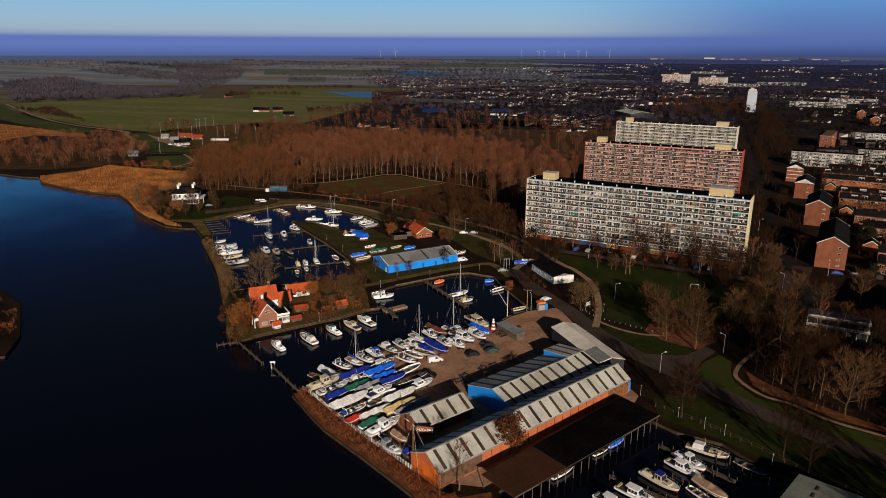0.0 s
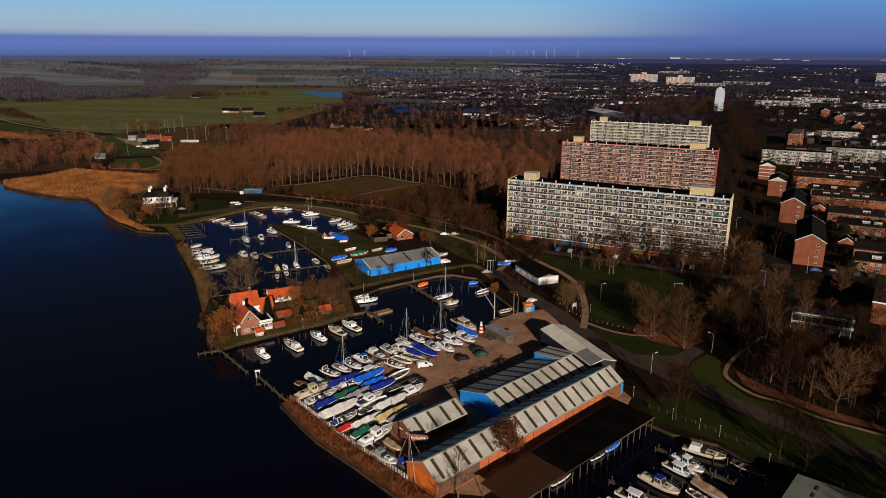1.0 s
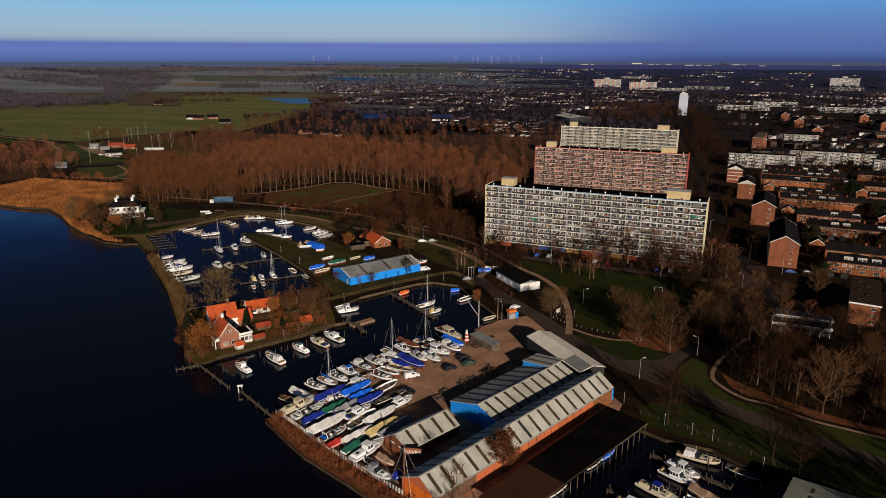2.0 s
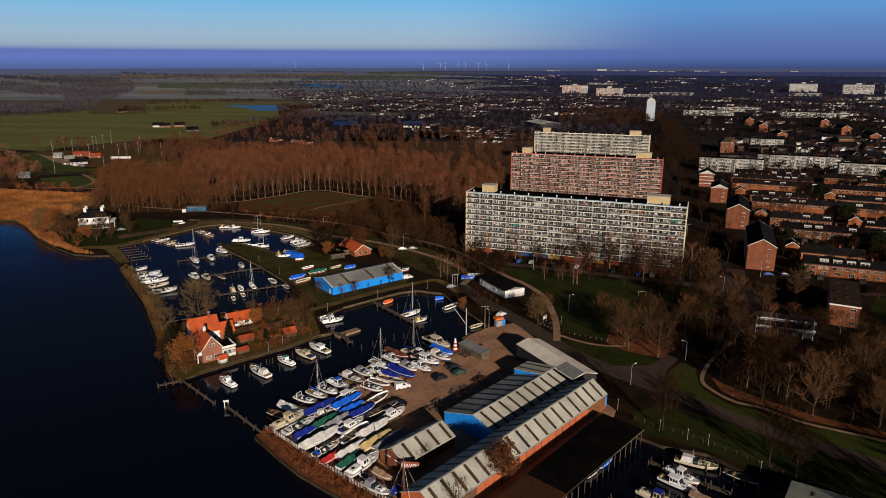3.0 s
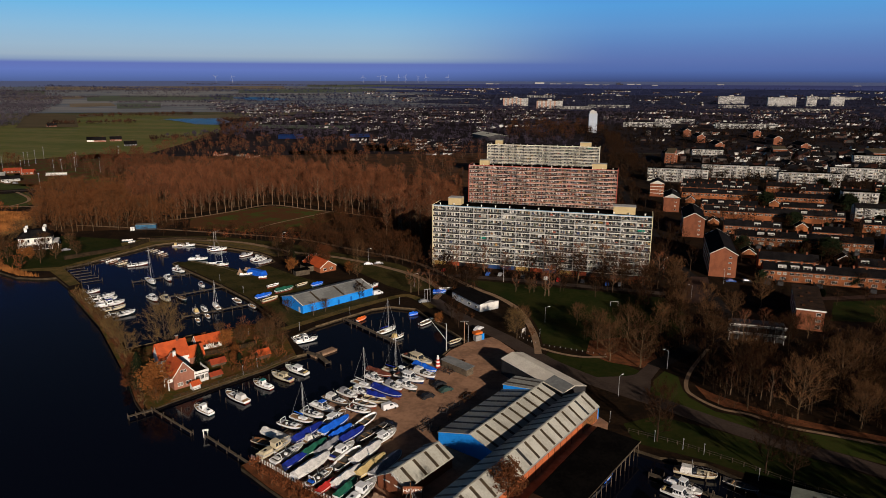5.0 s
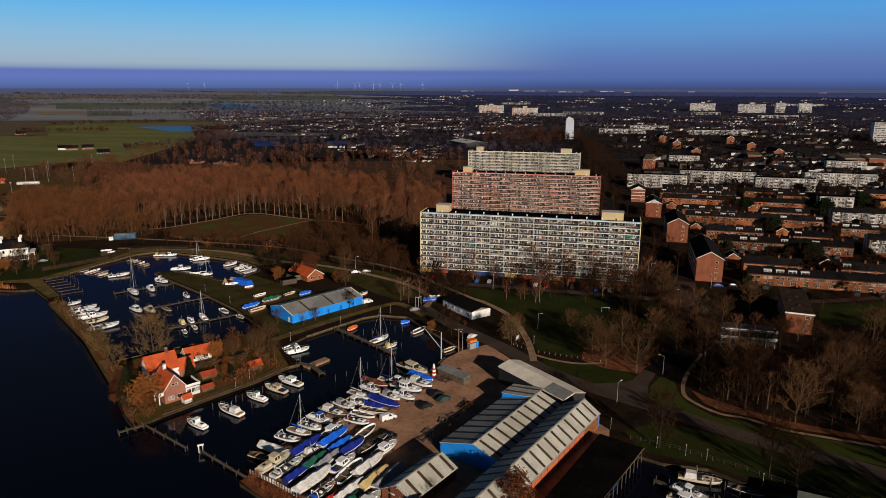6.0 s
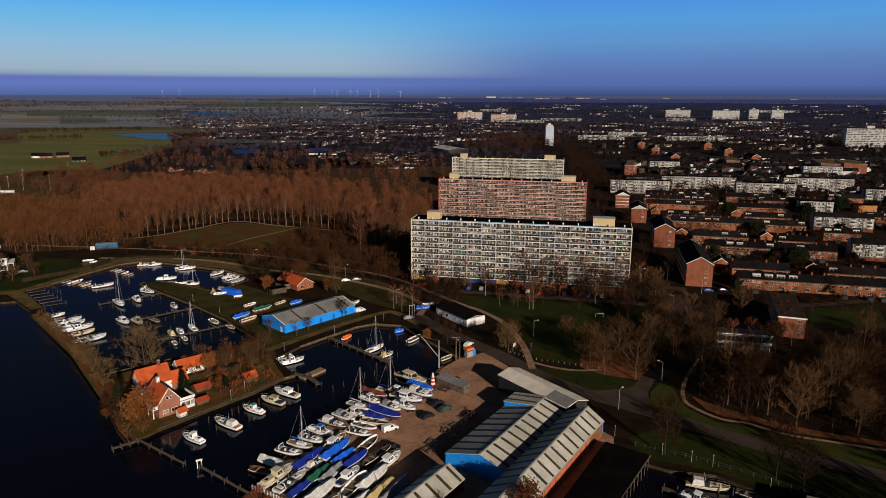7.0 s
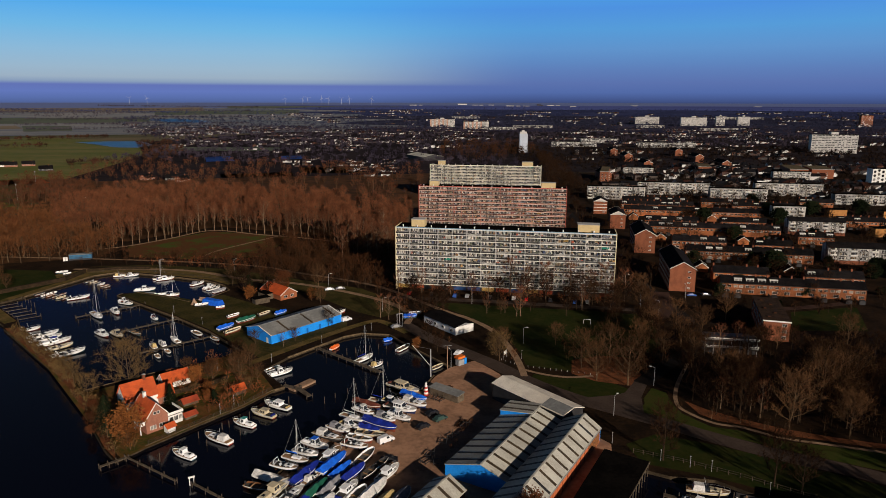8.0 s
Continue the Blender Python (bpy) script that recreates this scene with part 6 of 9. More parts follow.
def bent_tube(points, r, n=3):
    """One continuous tube along a line of points."""
    pts = [Vector(p) for p in points]
    v = []
    for i, p in enumerate(pts):
        w = (pts[min(i + 1, len(pts) - 1)] - pts[max(i - 1, 0)])
        w = w.normalized() if w.length > 1e-6 else Vector((0, 0, 1))
        u = w.orthogonal().normalized()
        t = w.cross(u)
        v += [p + (u * math.cos(k * math.tau / n) + t * math.sin(k * math.tau / n)) * r for k in range(n)]
    return Mesher().add(v, [(i * n + k, i * n + (k + 1) % n, (i + 1) * n + (k + 1) % n, (i + 1) * n + k) for i in range(len(pts) - 1) for k in range(n)])


def rail(b, L, B, H, s0=0.45, full=0.45):
    """The pulpit: a rail round the bow that dips down to the deck at each stanchion."""
    line = []
    stations = [(s0 + (0.985 - s0) * i / 5, 1) for i in range(6)] + [(s0 + (0.985 - s0) * i / 5, -1) for i in range(5, -1, -1)]
    for s, k in stations:
        w, z = hull_section(s, L, B, H, full)
        top_p, foot = (-L / 2 + L * s, k * w * 0.95, z + 0.6), (-L / 2 + L * s + 0.02, k * w * 0.95, z - 0.08)
        line += [top_p, foot, (top_p[0] + 0.04, top_p[1], top_p[2])]
    part("bow_rail", bent_tube(line, 0.024), M_STEEL, b)


def cradle(b, L, B):
    mb = Mesher()
    for x in (-0.28 * L, 0.22 * L):
        mb.box(x - 0.15, -B * 0.35, -0.5, x + 0.15, B * 0.35, -0.32)
        for k in (-1, 1):
            mb.tube((x, k * B * 0.35, -0.5), (x, k * B * 0.42, 0.55), 0.07, n=4)
    part("cradle", mb, M_RUST, b, "rusty storage cradle")


def make_boat(kind, colour, L, on_land, rng):
    """Builds one boat about its own waterline, bow along local x."""
    B = 0.55 + L * (0.25 if kind != "sail" else 0.22)
    H = 0.5 + L * 0.075
    names = {"cruiser": "motor_cruiser", "sail": "sailing_yacht", "tarp": "covered_boat", "open": "open_boat", "barge": "work_barge"}
    place = "stored on the yard" if on_land else "moored in the dark water"
    labels = {"cruiser": f"{colour} motor cruiser with tinted cabin windows {place}", "sail": f"{colour} sailing yacht with a bare mast {place}", "tarp": f"boat under a {colour} tarpaulin {place}",
              "open": f"small {colour} open boat {place}", "barge": f"{colour} flat work barge {place}"}
    b = thing(names[kind], 0, 0, 0, 0, labels[kind], "boat", "boats of the marina")
    hull = {"white": M_HULLWHITE, "cream": M_HULLCREAM, "navy": M_HULLNAVY, "brown": M_HULLBROWN, "black": M_HULLDARK}.get(colour, M_HULLWHITE)
    if kind == "barge":
        part("hull", block(-L / 2, L / 2, B, -0.3, 0.8, -0.4, -0.4, 1.05), TARPS["tan"], b)
        part("deck", Mesher().box(-L / 2 + 0.3, -B / 2 + 0.25, 0.8, L / 2 - 0.3, B / 2 - 0.25, 0.86), TARPS["tan"], b)
        return b
    hull_parts(b, L, B, H, hull, M_BILGE if kind == "open" else M_TEAK if rng.random() < 0.2 else M_DECK, 0.42 if kind != "sail" else 0.35, 0.5 if on_land else 0.2, 0.35 * H if kind == "open" else 0.0)
    top = H * 0.95
    if kind == "cruiser":
        canvas = TARPS[colour if colour in ("blue", "teal") else rng.choice(["navy", "white", "grey", "navy", "cream", "white", "brown", "black"])]
        upper = M_HULLCREAM if colour in ("brown", "cream") else M_HULLWHITE
        style = rng.randrange(4)
        fore = part("foredeck_cabin", block(0.04 * L, 0.34 * L, B * 0.62, top - 0.12, top + 0.40, 0.0, 0.6, 0.7), upper, b)
        for k in (-1, 1):
            part("porthole_strip", Mesher().slab([(0.07 * L, k * B * 0.27 - 0.05, top + 0.24), (0.24 * L, k * B * 0.27 - 0.05, top + 0.24), (0.24 * L, k * B * 0.27 + 0.05, top + 0.24), (0.07 * L, k * B * 0.27 + 0.05, top + 0.24)], 0.16), M_TINT, fore)
        part("fore_hatch", Mesher().box(0.13 * L, -0.3, top + 0.39, 0.13 * L + 0.6, 0.3, top + 0.45), M_TINT, fore)
        if style == 0:  # sedan with an open aft cockpit
            cabin(b, -0.18 * L, 0.15 * L, B * 0.78, top - 0.1, top + 1.1 + 0.02 * L, upper, 0.1, 0.9)
            part("cabin_roof", Mesher().box(-0.24 * L, -B * 0.34, top + 1.1 + 0.02 * L, 0.15 * L - 0.85, B * 0.34, top + 1.17 + 0.02 * L), upper, b)
            part("cockpit", Mesher().box(-0.46 * L, -B * 0.36, top - 0.1, -0.185 * L, B * 0.36, top - 0.02), M_COCKPIT, b, "dark open cockpit well")
            part("bench", Mesher().box(-0.45 * L, -B * 0.3, top - 0.02, -0.40 * L, B * 0.3, top + 0.3), canvas, b)
        elif style == 1:  # open cruiser under a canvas hood
            part("windscreen_frame", block(-0.10 * L, 0.06 * L, B * 0.74, top - 0.1, top + 0.75, 0.0, 0.6, 0.8), M_TINT, b, "raked dark windscreen")
            part("cockpit_hood", block(-0.36 * L, -0.07 * L, B * 0.78, top - 0.1, top + 1.25, 0.35, 0.25, 0.72), canvas, b, "cockpit canvas hood")
            part("cockpit", Mesher().box(-0.47 * L, -B * 0.36, top - 0.1, -0.36 * L, B * 0.36, top - 0.03), M_TEAK, b)
        elif style == 2:  # wheelhouse amidships and a low aft cabin
            cabin(b, -0.10 * L, 0.12 * L, B * 0.7, top - 0.1, top + 1.35 + 0.02 * L, upper, 0.15, 0.55, panes=2)
            part("cabin_roof", Mesher().box(-0.12 * L, -B * 0.33, top + 1.35 + 0.02 * L, 0.12 * L - 0.4, B * 0.33, top + 1.43 + 0.02 * L), upper if rng.random() < 0.6 else canvas, b)
            aft = part("aft_cabin", block(-0.44 * L, -0.16 * L, B * 0.68, top - 0.1, top + 0.55, 0.25, 0.0, 0.8), upper, b)
            part("aft_hatch", Mesher().box(-0.36 * L, -0.35, top + 0.54, -0.36 * L + 0.8, 0.35, top + 0.6), M_TINT, aft)
            part("well", Mesher().box(-0.16 * L, -B * 0.36, top - 0.1, -0.10 * L, B * 0.36, top - 0.02), M_COCKPIT, b)
        else:  # low sports boat with a long dark cockpit and a radar arch
            part("windscreen_frame", block(-0.02 * L, 0.10 * L, B * 0.72, top - 0.1, top + 0.6, 0.05, 0.7, 0.8), M_TINT, b, "raked dark windscreen")
            part("cockpit", Mesher().box(-0.44 * L, -B * 0.36, top - 0.1, -0.03 * L, B * 0.36, top - 0.03), M_COCKPIT, b, "dark open cockpit well")
            part("seat", Mesher().box(-0.40 * L, -B * 0.3, top - 0.03, -0.32 * L, B * 0.3, top + 0.35), canvas, b)
            part("seat", Mesher().box(-0.14 * L, -B * 0.28, top - 0.03, -0.09 * L, -B * 0.04, top + 0.5), upper, b)
            part("radar_arch", bent_tube([(-0.30 * L, -B * 0.42, top - 0.1), (-0.33 * L, -B * 0.36, top + 1.2), (-0.33 * L, B * 0.36, top + 1.2), (-0.30 * L, B * 0.42, top - 0.1)], 0.1, 5), upper, b)
        rail(b, L, B, H)
        if rng.random() < 0.5:
            part("signal_mast", Mesher().tube((-0.05 * L, 0, top + 0.9), (-0.1 * L, 0, top + 3.0), 0.05, 0.03, 4), M_MAST, b)
    elif kind == "sail":
        part("coachroof", block(-0.12 * L, 0.25 * L, B * 0.55, top - 0.1, top + 0.45, 0.1, 0.7, 0.75), M_HULLWHITE, b)
        part("cockpit", Mesher().box(-0.42 * L, -B * 0.25, top - 0.1, -0.14 * L, B * 0.25, top - 0.04), M_TEAK, b)
        mh = L * 1.25 + 1
        part("mast", Mesher().tube((0.08 * L, 0, top - 0.1), (0.08 * L, 0, top + mh), 0.11, 0.07, 5), M_MAST, b)
        part("boom", Mesher().tube((0.07 * L, 0, top + 1.3), (-0.36 * L, 0, top + 1.35), 0.17, 0.12, 5), TARPS[rng.choice(["navy", "blue", "white"])], b, "boom under a sail cover")
        part("spreader", Mesher().tube((0.08 * L, -0.7, top + mh * 0.55), (0.08 * L, 0.7, top + mh * 0.55), 0.03, n=3), M_MAST, b)
        st = Mesher()
        for q in ((0.49 * L, 0, H * 1.2), (-0.48 * L, 0, H), (0.06 * L, B * 0.46, H), (0.06 * L, -B * 0.46, H)):
            st.tube((0.08 * L, 0, top + mh * 0.98), q, 0.025, n=3)
        part("rigging", st, M_STEEL, b)
        rail(b, L, B, H, 0.6, 0.35)
    elif kind == "tarp":
        mb = Mesher()
        v, n = [], 9
        for i in range(n):
            s = 0.01 + 0.97 * i / (n - 1)
            w, z = hull_section(s, L, B, H, 0.42)
            x = -L / 2 + L * s
            ridge = top + (0.85 + 0.15 * math.sin(i * 2.1)) * (1.0 + 0.03 * L) * (0.55 + 0.45 * math.sin(math.pi * min(1, 0.25 + s * 0.75)))
            v += [(x, -w - 0.07, z - 0.45 - 0.1 * (i % 2)), (x, -w * 0.98, z + 0.1), (x, -w * 0.45, (ridge + z) / 2 + 0.12 - 0.08 * (i % 2)), (x, 0, ridge), (x, w * 0.45, (ridge + z) / 2 + 0.12 - 0.08 * (i % 2)), (x, w * 0.98, z + 0.1), (x, w + 0.07, z - 0.45 - 0.1 * (i % 2))]
        mb.add(v, [(i * 7 + k, (i + 1) * 7 + k, (i + 1) * 7 + k + 1, i * 7 + k + 1) for i in range(n - 1) for k in range(6)] + [(0, 1, 2, 3, 4, 5, 6), tuple(range((n - 1) * 7 + 6, (n - 1) * 7 - 1, -1))])
        part("tarpaulin", mb, TARPS[colour], b)
    else:
        for s in (-0.25, 0.05):
            part("thwart", Mesher().box(L * s, -B * 0.36, H * 0.75, L * s + 0.3, B * 0.36, H * 0.75 + 0.2), M_TEAK, b)
        part("outboard", block(-L * 0.52, -L * 0.47, 0.35, 0.2, H + 0.5, 0.0, 0.0, 0.8), M_DARK, b)
    if on_land:
        cradle(b, L, B)
    return b


STOCK = {}
boat_rng = random.Random(11)


def boat(x, y, heading, kind="cruiser", colour="white", L=9.0, on_land=None):
    """Sets a boat down; alike ones share their meshes."""
    if on_land is None:
        on_land = not (inside(x, y, RIVER) or inside(x, y, BASIN))
    size = max(4, round(L))
    variant = boat_rng.randrange(7) if kind in ("cruiser", "sail") else 0
    key = (kind, colour, size, on_land, variant)
    m = pose(x, y, 0.56 if on_land else -1.02, 0, 0, heading + boat_rng.uniform(-2.5, 2.5))
    if key in STOCK:
        return copy_thing(STOCK[key], m)
    b = make_boat(kind, colour, size, on_land, random.Random(variant * 71 + int(size) * 3))
    b.matrix_basis = m
    STOCK[key] = b
    return b


# along the boatyard quay
for bx, by, a, kind, colour, L in ((-74.7, 160.8, -19, "open", "brown", 7.8), (-73.0, 164.8, -25, "tarp", "white", 9.6), (-70.2, 168.1, -20, "cruiser", "white", 8.0), (-68.2, 171.7, -25, "sail", "white", 8.4), (-66.3, 175.1, -23, "cruiser", "white", 7.5), (-64.6, 179.2, -28, "cruiser", "blue", 9.2),
                                   (-62.0, 183.9, -30, "cruiser", "black", 9.8), (-59.9, 188.5, -30, "cruiser", "white", 7.7), (-57.2, 190.7, -27, "cruiser", "white", 6.8), (-56.9, 195.1, -33, "sail", "white", 9.2), (-54.4, 199.9, -31, "cruiser", "white", 7.9), (-53.9, 204.0, -31, "tarp", "brown", 10.2),
                                   (-50.1, 209.3, -26, "sail", "cream", 9.4), (-43.5, 201.9, -25, "cruiser", "white", 10.8), (-39.8, 205.9, -31, "cruiser", "white", 9.8), (-40.0, 210.1, -35, "tarp", "blue", 10.4), (-44.1, 219.9, -33, "cruiser", "cream", 13.0), (-46.6, 206.4, -30, "cruiser", "white", 7.0)):
    boat(bx, by, a, kind, colour, L)
# the second row, before the parked cars
for bx, by, a, kind, colour, L in ((-53.1, 183.2, -23, "open", "white", 8.0), (-54.0, 179.4, -20, "cruiser", "white", 8.2), (-50.5, 185.8, -18, "open", "cream", 8.6), (-51.2, 188.6, -25, "tarp", "navy", 7.4), (-48.5, 191.2, -33, "tarp", "navy", 11.8), (-47.5, 195.6, -32, "cruiser", "white", 7.8), (-43.6, 196.4, -33, "cruiser", "white", 8.6)):
    boat(bx, by, a, kind, colour, L, True)
# blue-covered boats in the middle of the yard
for bx, by, a, kind, colour, L in ((-64.2, 164.6, 66, "tarp", "navy", 10.6), (-59.4, 173.0, 66, "cruiser", "blue", 9.8), (-58.2, 169.6, 62, "tarp", "blue", 11.0), (-55.5, 166.7, 61, "tarp", "blue", 7.6), (-52.2, 165.4, 62, "tarp", "navy", 8.6), (-50.4, 173.3, 68, "open", "white", 8.6), (-43.5, 165.5, 63, "cruiser", "white", 9.0), (-48.2, 166.2, 58, "open", "black", 7.0), (-46.0, 170.2, 60, "open", "black", 6.0)):
    boat(bx, by, a, kind, colour, L, True)
# the tight rows at the water's end of the yard
for bx, by, a, kind, colour, L in ((-69.7, 156.4, 62, "cruiser", "cream", 10.6), (-65.7, 154.2, 64, "cruiser", "white", 10.2), (-62.6, 151.8, 66, "tarp", "navy", 8.4), (-62.0, 162.4, 60, "cruiser", "white", 6.2), (-60.0, 157.8, 68, "tarp", "green", 9.4), (-56.8, 159.0, 67, "tarp", "grey", 8.8), (-52.5, 157.4, 67, "cruiser", "white", 8.8), (-50.2, 154.0, 69, "open", "white", 11.4), (-57.9, 149.8, 64, "tarp", "white", 12.0), (-54.5, 145.3, 62, "cruiser", "blue", 8.2)):
    boat(bx, by, a, kind, colour, L, True)
for bx, by, a, kind, colour, L in ((-52.0, 142.1, 65, "tarp", "red", 6.0), (-48.2, 146.5, 65, "tarp", "white", 10.2), (-46.2, 157.4, 66, "tarp", "white", 10.6), (-43.7, 151.8, 66, "tarp", "cream", 10.8), (-40.0, 152.9, 65, "tarp", "grey", 12.2), (-47.1, 142.0, 68, "tarp", "green", 8.4), (-43.2, 140.9, 70, "cruiser", "white", 11.2), (-37.4, 138.2, -30, "tarp", "tan", 6.0), (-37.4, 132.9, -23, "cruiser", "white", 8.2), (-32.6, 134.5, 70, "tarp", "navy", 4.6), (-40.4, 136.4, -28, "open", "white", 5.0)):
    boat(bx, by, a, kind, colour, L, True)
# moored along the island
for bx, by, kind, colour, L in ((-99.4, 175.8, "cruiser", "white", 7.5), (-93.2, 184.6, "cruiser", "white", 10.5), (-88.8, 193.8, "cruiser", "teal", 7.5), (-85.0, 200.2, "cruiser", "cream", 9), (-82.2, 205.8, "cruiser", "white", 10.5)):
    boat(bx, by, -27 + 180, kind, colour, L, False)
# along the mole
for bx, by, kind, colour, L in ((-202.6, 273.4, "cruiser", "white", 7.5), (-193, 266.5, "cruiser", "white", 12), (-189.2, 262.4, "cruiser", "white", 12), (-183.4, 258.6, "cruiser", "white", 12), (-178.6, 253.6, "cruiser", "cream", 10.5), (-171.4, 247.2, "cruiser", "white", 12)):
    boat(bx, by, 47, kind, colour, L, False)
# at the finger docks
for bx, by, a, kind, colour, L in ((-184.6, 292.2, -42, "sail", "white", 12), (-179.2, 297.8, -45, "cruiser", "white", 9), (-180.6, 310.8, -20, "cruiser", "white", 7.5), (-157.6, 289.2, -45, "cruiser", "white", 6), (-169.8, 268.6, -35, "cruiser", "white", 9),
                                   (-163.6, 268.4, -38, "cruiser", "cream", 9), (-157.2, 270.6, -40, "open", "black", 7.5), (-137.6, 262.4, 135, "sail", "white", 7.5), (-132, 270.8, -44, "open", "white", 7.5), (-122.6, 264.8, -44, "open", "white", 6),
                                   (-143.4, 255.8, 130, "cruiser", "white", 6)):
    boat(bx, by, a, kind, colour, L, False)
for bx, by, a, kind, colour, L in ((-141.2, 258.6, 130, "cruiser", "white", 6), (-137.2, 245.8, -50, "open", "white", 5), (-135.4, 250.6, -50, "open", "white", 5), (-207.6, 318.8, 40, "cruiser", "white", 10), (-208.5, 360.3, 15, "cruiser", "white", 6), (-202.3, 361.2, 20, "cruiser", "white", 7),
                                   (-182.3, 333.4, 15, "cruiser", "white", 10), (-184.5, 355.5, 35, "sail", "white", 7), (-181.0, 354.4, 30, "cruiser", "white", 9), (-165.2, 325.0, 20, "sail", "white", 7), (-160.6, 345.6, 60, "cruiser", "white", 8), (-183.4, 314.0, -20, "cruiser", "white", 6)):
    boat(bx, by, a, kind, colour, L, False)
for bx, by, a, kind, colour, L in ((-149.0, 336.8, 60, "cruiser", "white", 8), (-152.0, 339.4, 60, "cruiser", "white", 8), (-144.6, 333.0, 62, "tarp", "grey", 8), (-171.6, 326.4, 10, "open", "white", 6)):
    boat(bx, by, a, kind, colour, L, False)
# low dinghies in rows at the far mooring lines
for i, (bx, by) in enumerate(((-230.0, 324.6), (-226.5, 323.2), (-223.5, 322.4), (-220.0, 321.0), (-216.6, 319.6), (-213.7, 318.4), (-225.2, 326.8), (-219.0, 325.0), (-218.6, 348.1), (-215.6, 347.3), (-213.2, 345.4), (-209.6, 343.8), (-206.4, 340.6), (-204.0, 338.4))):
    boat(bx, by, 55 + i % 3 * 6, "open", ("black", "white", "brown", "black", "cream")[i % 5], 5 - i % 2, False)
# lower basin
for bx, by, a, kind, colour, L in ((-91.6, 235.0, 53, "open", "white", 6), (-87.8, 231.4, 40, "cruiser", "white", 9), (-78, 221.8, 57, "barge", "tan", 9), (-73.4, 256.6, 60, "tarp", "orange", 5), (-60.6, 245.4, 56, "sail", "white", 9), (-55.4, 239.8, 46, "cruiser", "white", 6),
                                   (-54, 265.4, 30, "tarp", "blue", 4.5), (-47.2, 256.8, 58, "open", "white", 7.5), (-33.6, 238.6, 48, "open", "cream", 6),
                                   ):
    boat(bx, by, a, kind, colour, L, False)
# the basin beside the canopy
for bx, by, a, kind, colour, L in ((34.6, 162.0, -17, "cruiser", "cream", 10.5), (29.3, 152.3, -28, "cruiser", "white", 9), (30.6, 155.8, -36, "cruiser", "white", 9), (24.6, 145.3, -31, "cruiser", "cream", 10.5), (20.2, 138.0, -20, "cruiser", "white", 10.5), (44.2, 158.2, -33, "open", "black", 7.5), (35.4, 146.4, -40, "tarp", "tan", 9), (33.0, 143.6, -40, "open", "white", 6),
                                   (15.6, 133.0, -25, "cruiser", "white", 9), (10, 153, 60, "open", "white", 6), (13, 158, 60, "tarp", "blue", 6), (3, 141, 60, "cruiser", "white", 7.5)):
    boat(bx, by, a, kind, colour, L, False)
# laid up on the grass by the blue shed
for bx, by, a, kind, colour, L in ((-121.5, 274.5, 55, "tarp", "blue", 7.5), (-117.2, 270.6, 55, "open", "cream", 7.5), (-116.0, 284.5, 50, "tarp", "green", 9), (-123.5, 290.0, 50, "open", "white", 6), (-111.0, 293.5, 52, "open", "cream", 6), (-104.0, 294.5, 52, "tarp", "blue", 6),
                                   (-143.2, 305.5, 20, "open", "white", 5.5), (-133.4, 302.1, 20, "open", "white", 4.5), (-144.0, 312.0, -20, "tarp", "tan", 6), (-78.5, 296.0, 40, "cruiser", "white", 6), (-47.0, 291.0, 20, "tarp", "blue", 6), (-45.0, 296.0, 10, "open", "white", 6),
                                   (-240.5, 362.0, 20, "open", "white", 6), (-236.0, 359.0, 40, "open", "white", 4.5)):
    boat(bx, by, a, kind, colour, L, True)
h = thing("tent", -148.0, 309.1, 0, 0, "small tan conical tent on the harbour grass", "tent")
part("cloth", Mesher().tube((0, 0, 0), (0, 0, 2.9), 1.7, 0.08, 9), TARPS["tan"], h)
part("pole", Mesher().tube((0, 0, 2.8), (0, 0, 3.4), 0.05, n=5), M_WOOD, h)
h = thing("tarpaulin_shelter", -139.5, 309.5, 0, -25, "low shelter under a bright blue tarpaulin", "shelter")
part("cover", block(-5, 5, 4.5, 0, 2.3, 0.3, 0.3, 0.6), TARPS["blue"], h)

# ---- docks, piles, rails, lamps, cars ----


def dock(points, width, z, label, pile_step=4.0, category="jetty", pile=True):
    """A plank walkway on piles."""
    pts = [Vector(p) for p in points]
    total = sum((b - a).length for a, b in zip(pts, pts[1:]))
    o = thing("jetty", pts[0].x, pts[0].y, 0, 0, label, category, "jetties")
    for a, b in zip(pts, pts[1:]):
        w = (b - a).normalized()
        n = Vector((-w.y, w.x)) * width / 2
        p0, p1 = a - pts[0], b - pts[0]
        part("walkway", Mesher().slab([(*(p0 - n), z), (*(p1 - n), z), (*(p1 + n), z), (*(p0 + n), z)], 0.18), M_WOOD, o)
        if pile:
            k = max(1, int((b - a).length / pile_step))
            for i in range(k + 1):
                for s in (-1, 1):
                    q = p0 + (p1 - p0) * i / k + n * s * 1.15
                    piece("post", PILE, o, q.x, q.y, 0)
    return o


PILE = Mesher().tube((0, 0, -2.2), (0, 0, 0.55), 0.14, 0.13, 6).tube((0, 0, 0.55), (0, 0, 0.65), 0.15, 0.15, 6).mesh("post", M_PILE)
TALLPILE = Mesher().tube((0, 0, -2.2), (0, 0, 1.1), 0.13, 0.12, 6).mesh("mooring_post", M_PILE)
dock([(-192.5, 289.6), (-171.4, 309.8)], 1.3, -0.2, "narrow timber finger jetty in the upper basin")
dock([(-165.3, 270.6), (-147.5, 288.8)], 1.3, -0.2, "narrow timber finger jetty in the upper basin")
dock([(-145.2, 248.3), (-124.7, 267.7)], 1.3, -0.2, "narrow timber finger jetty in the upper basin")
dock([(-79.5, 254.8), (-52.9, 232.3)], 1.6, 0.0, "timber jetty reaching into the lower basin")
dock([(-84.0, 220.5), (-78.4, 218.2), (-73.5, 212.4)], 1.8, 0.0, "short crooked timber jetty")
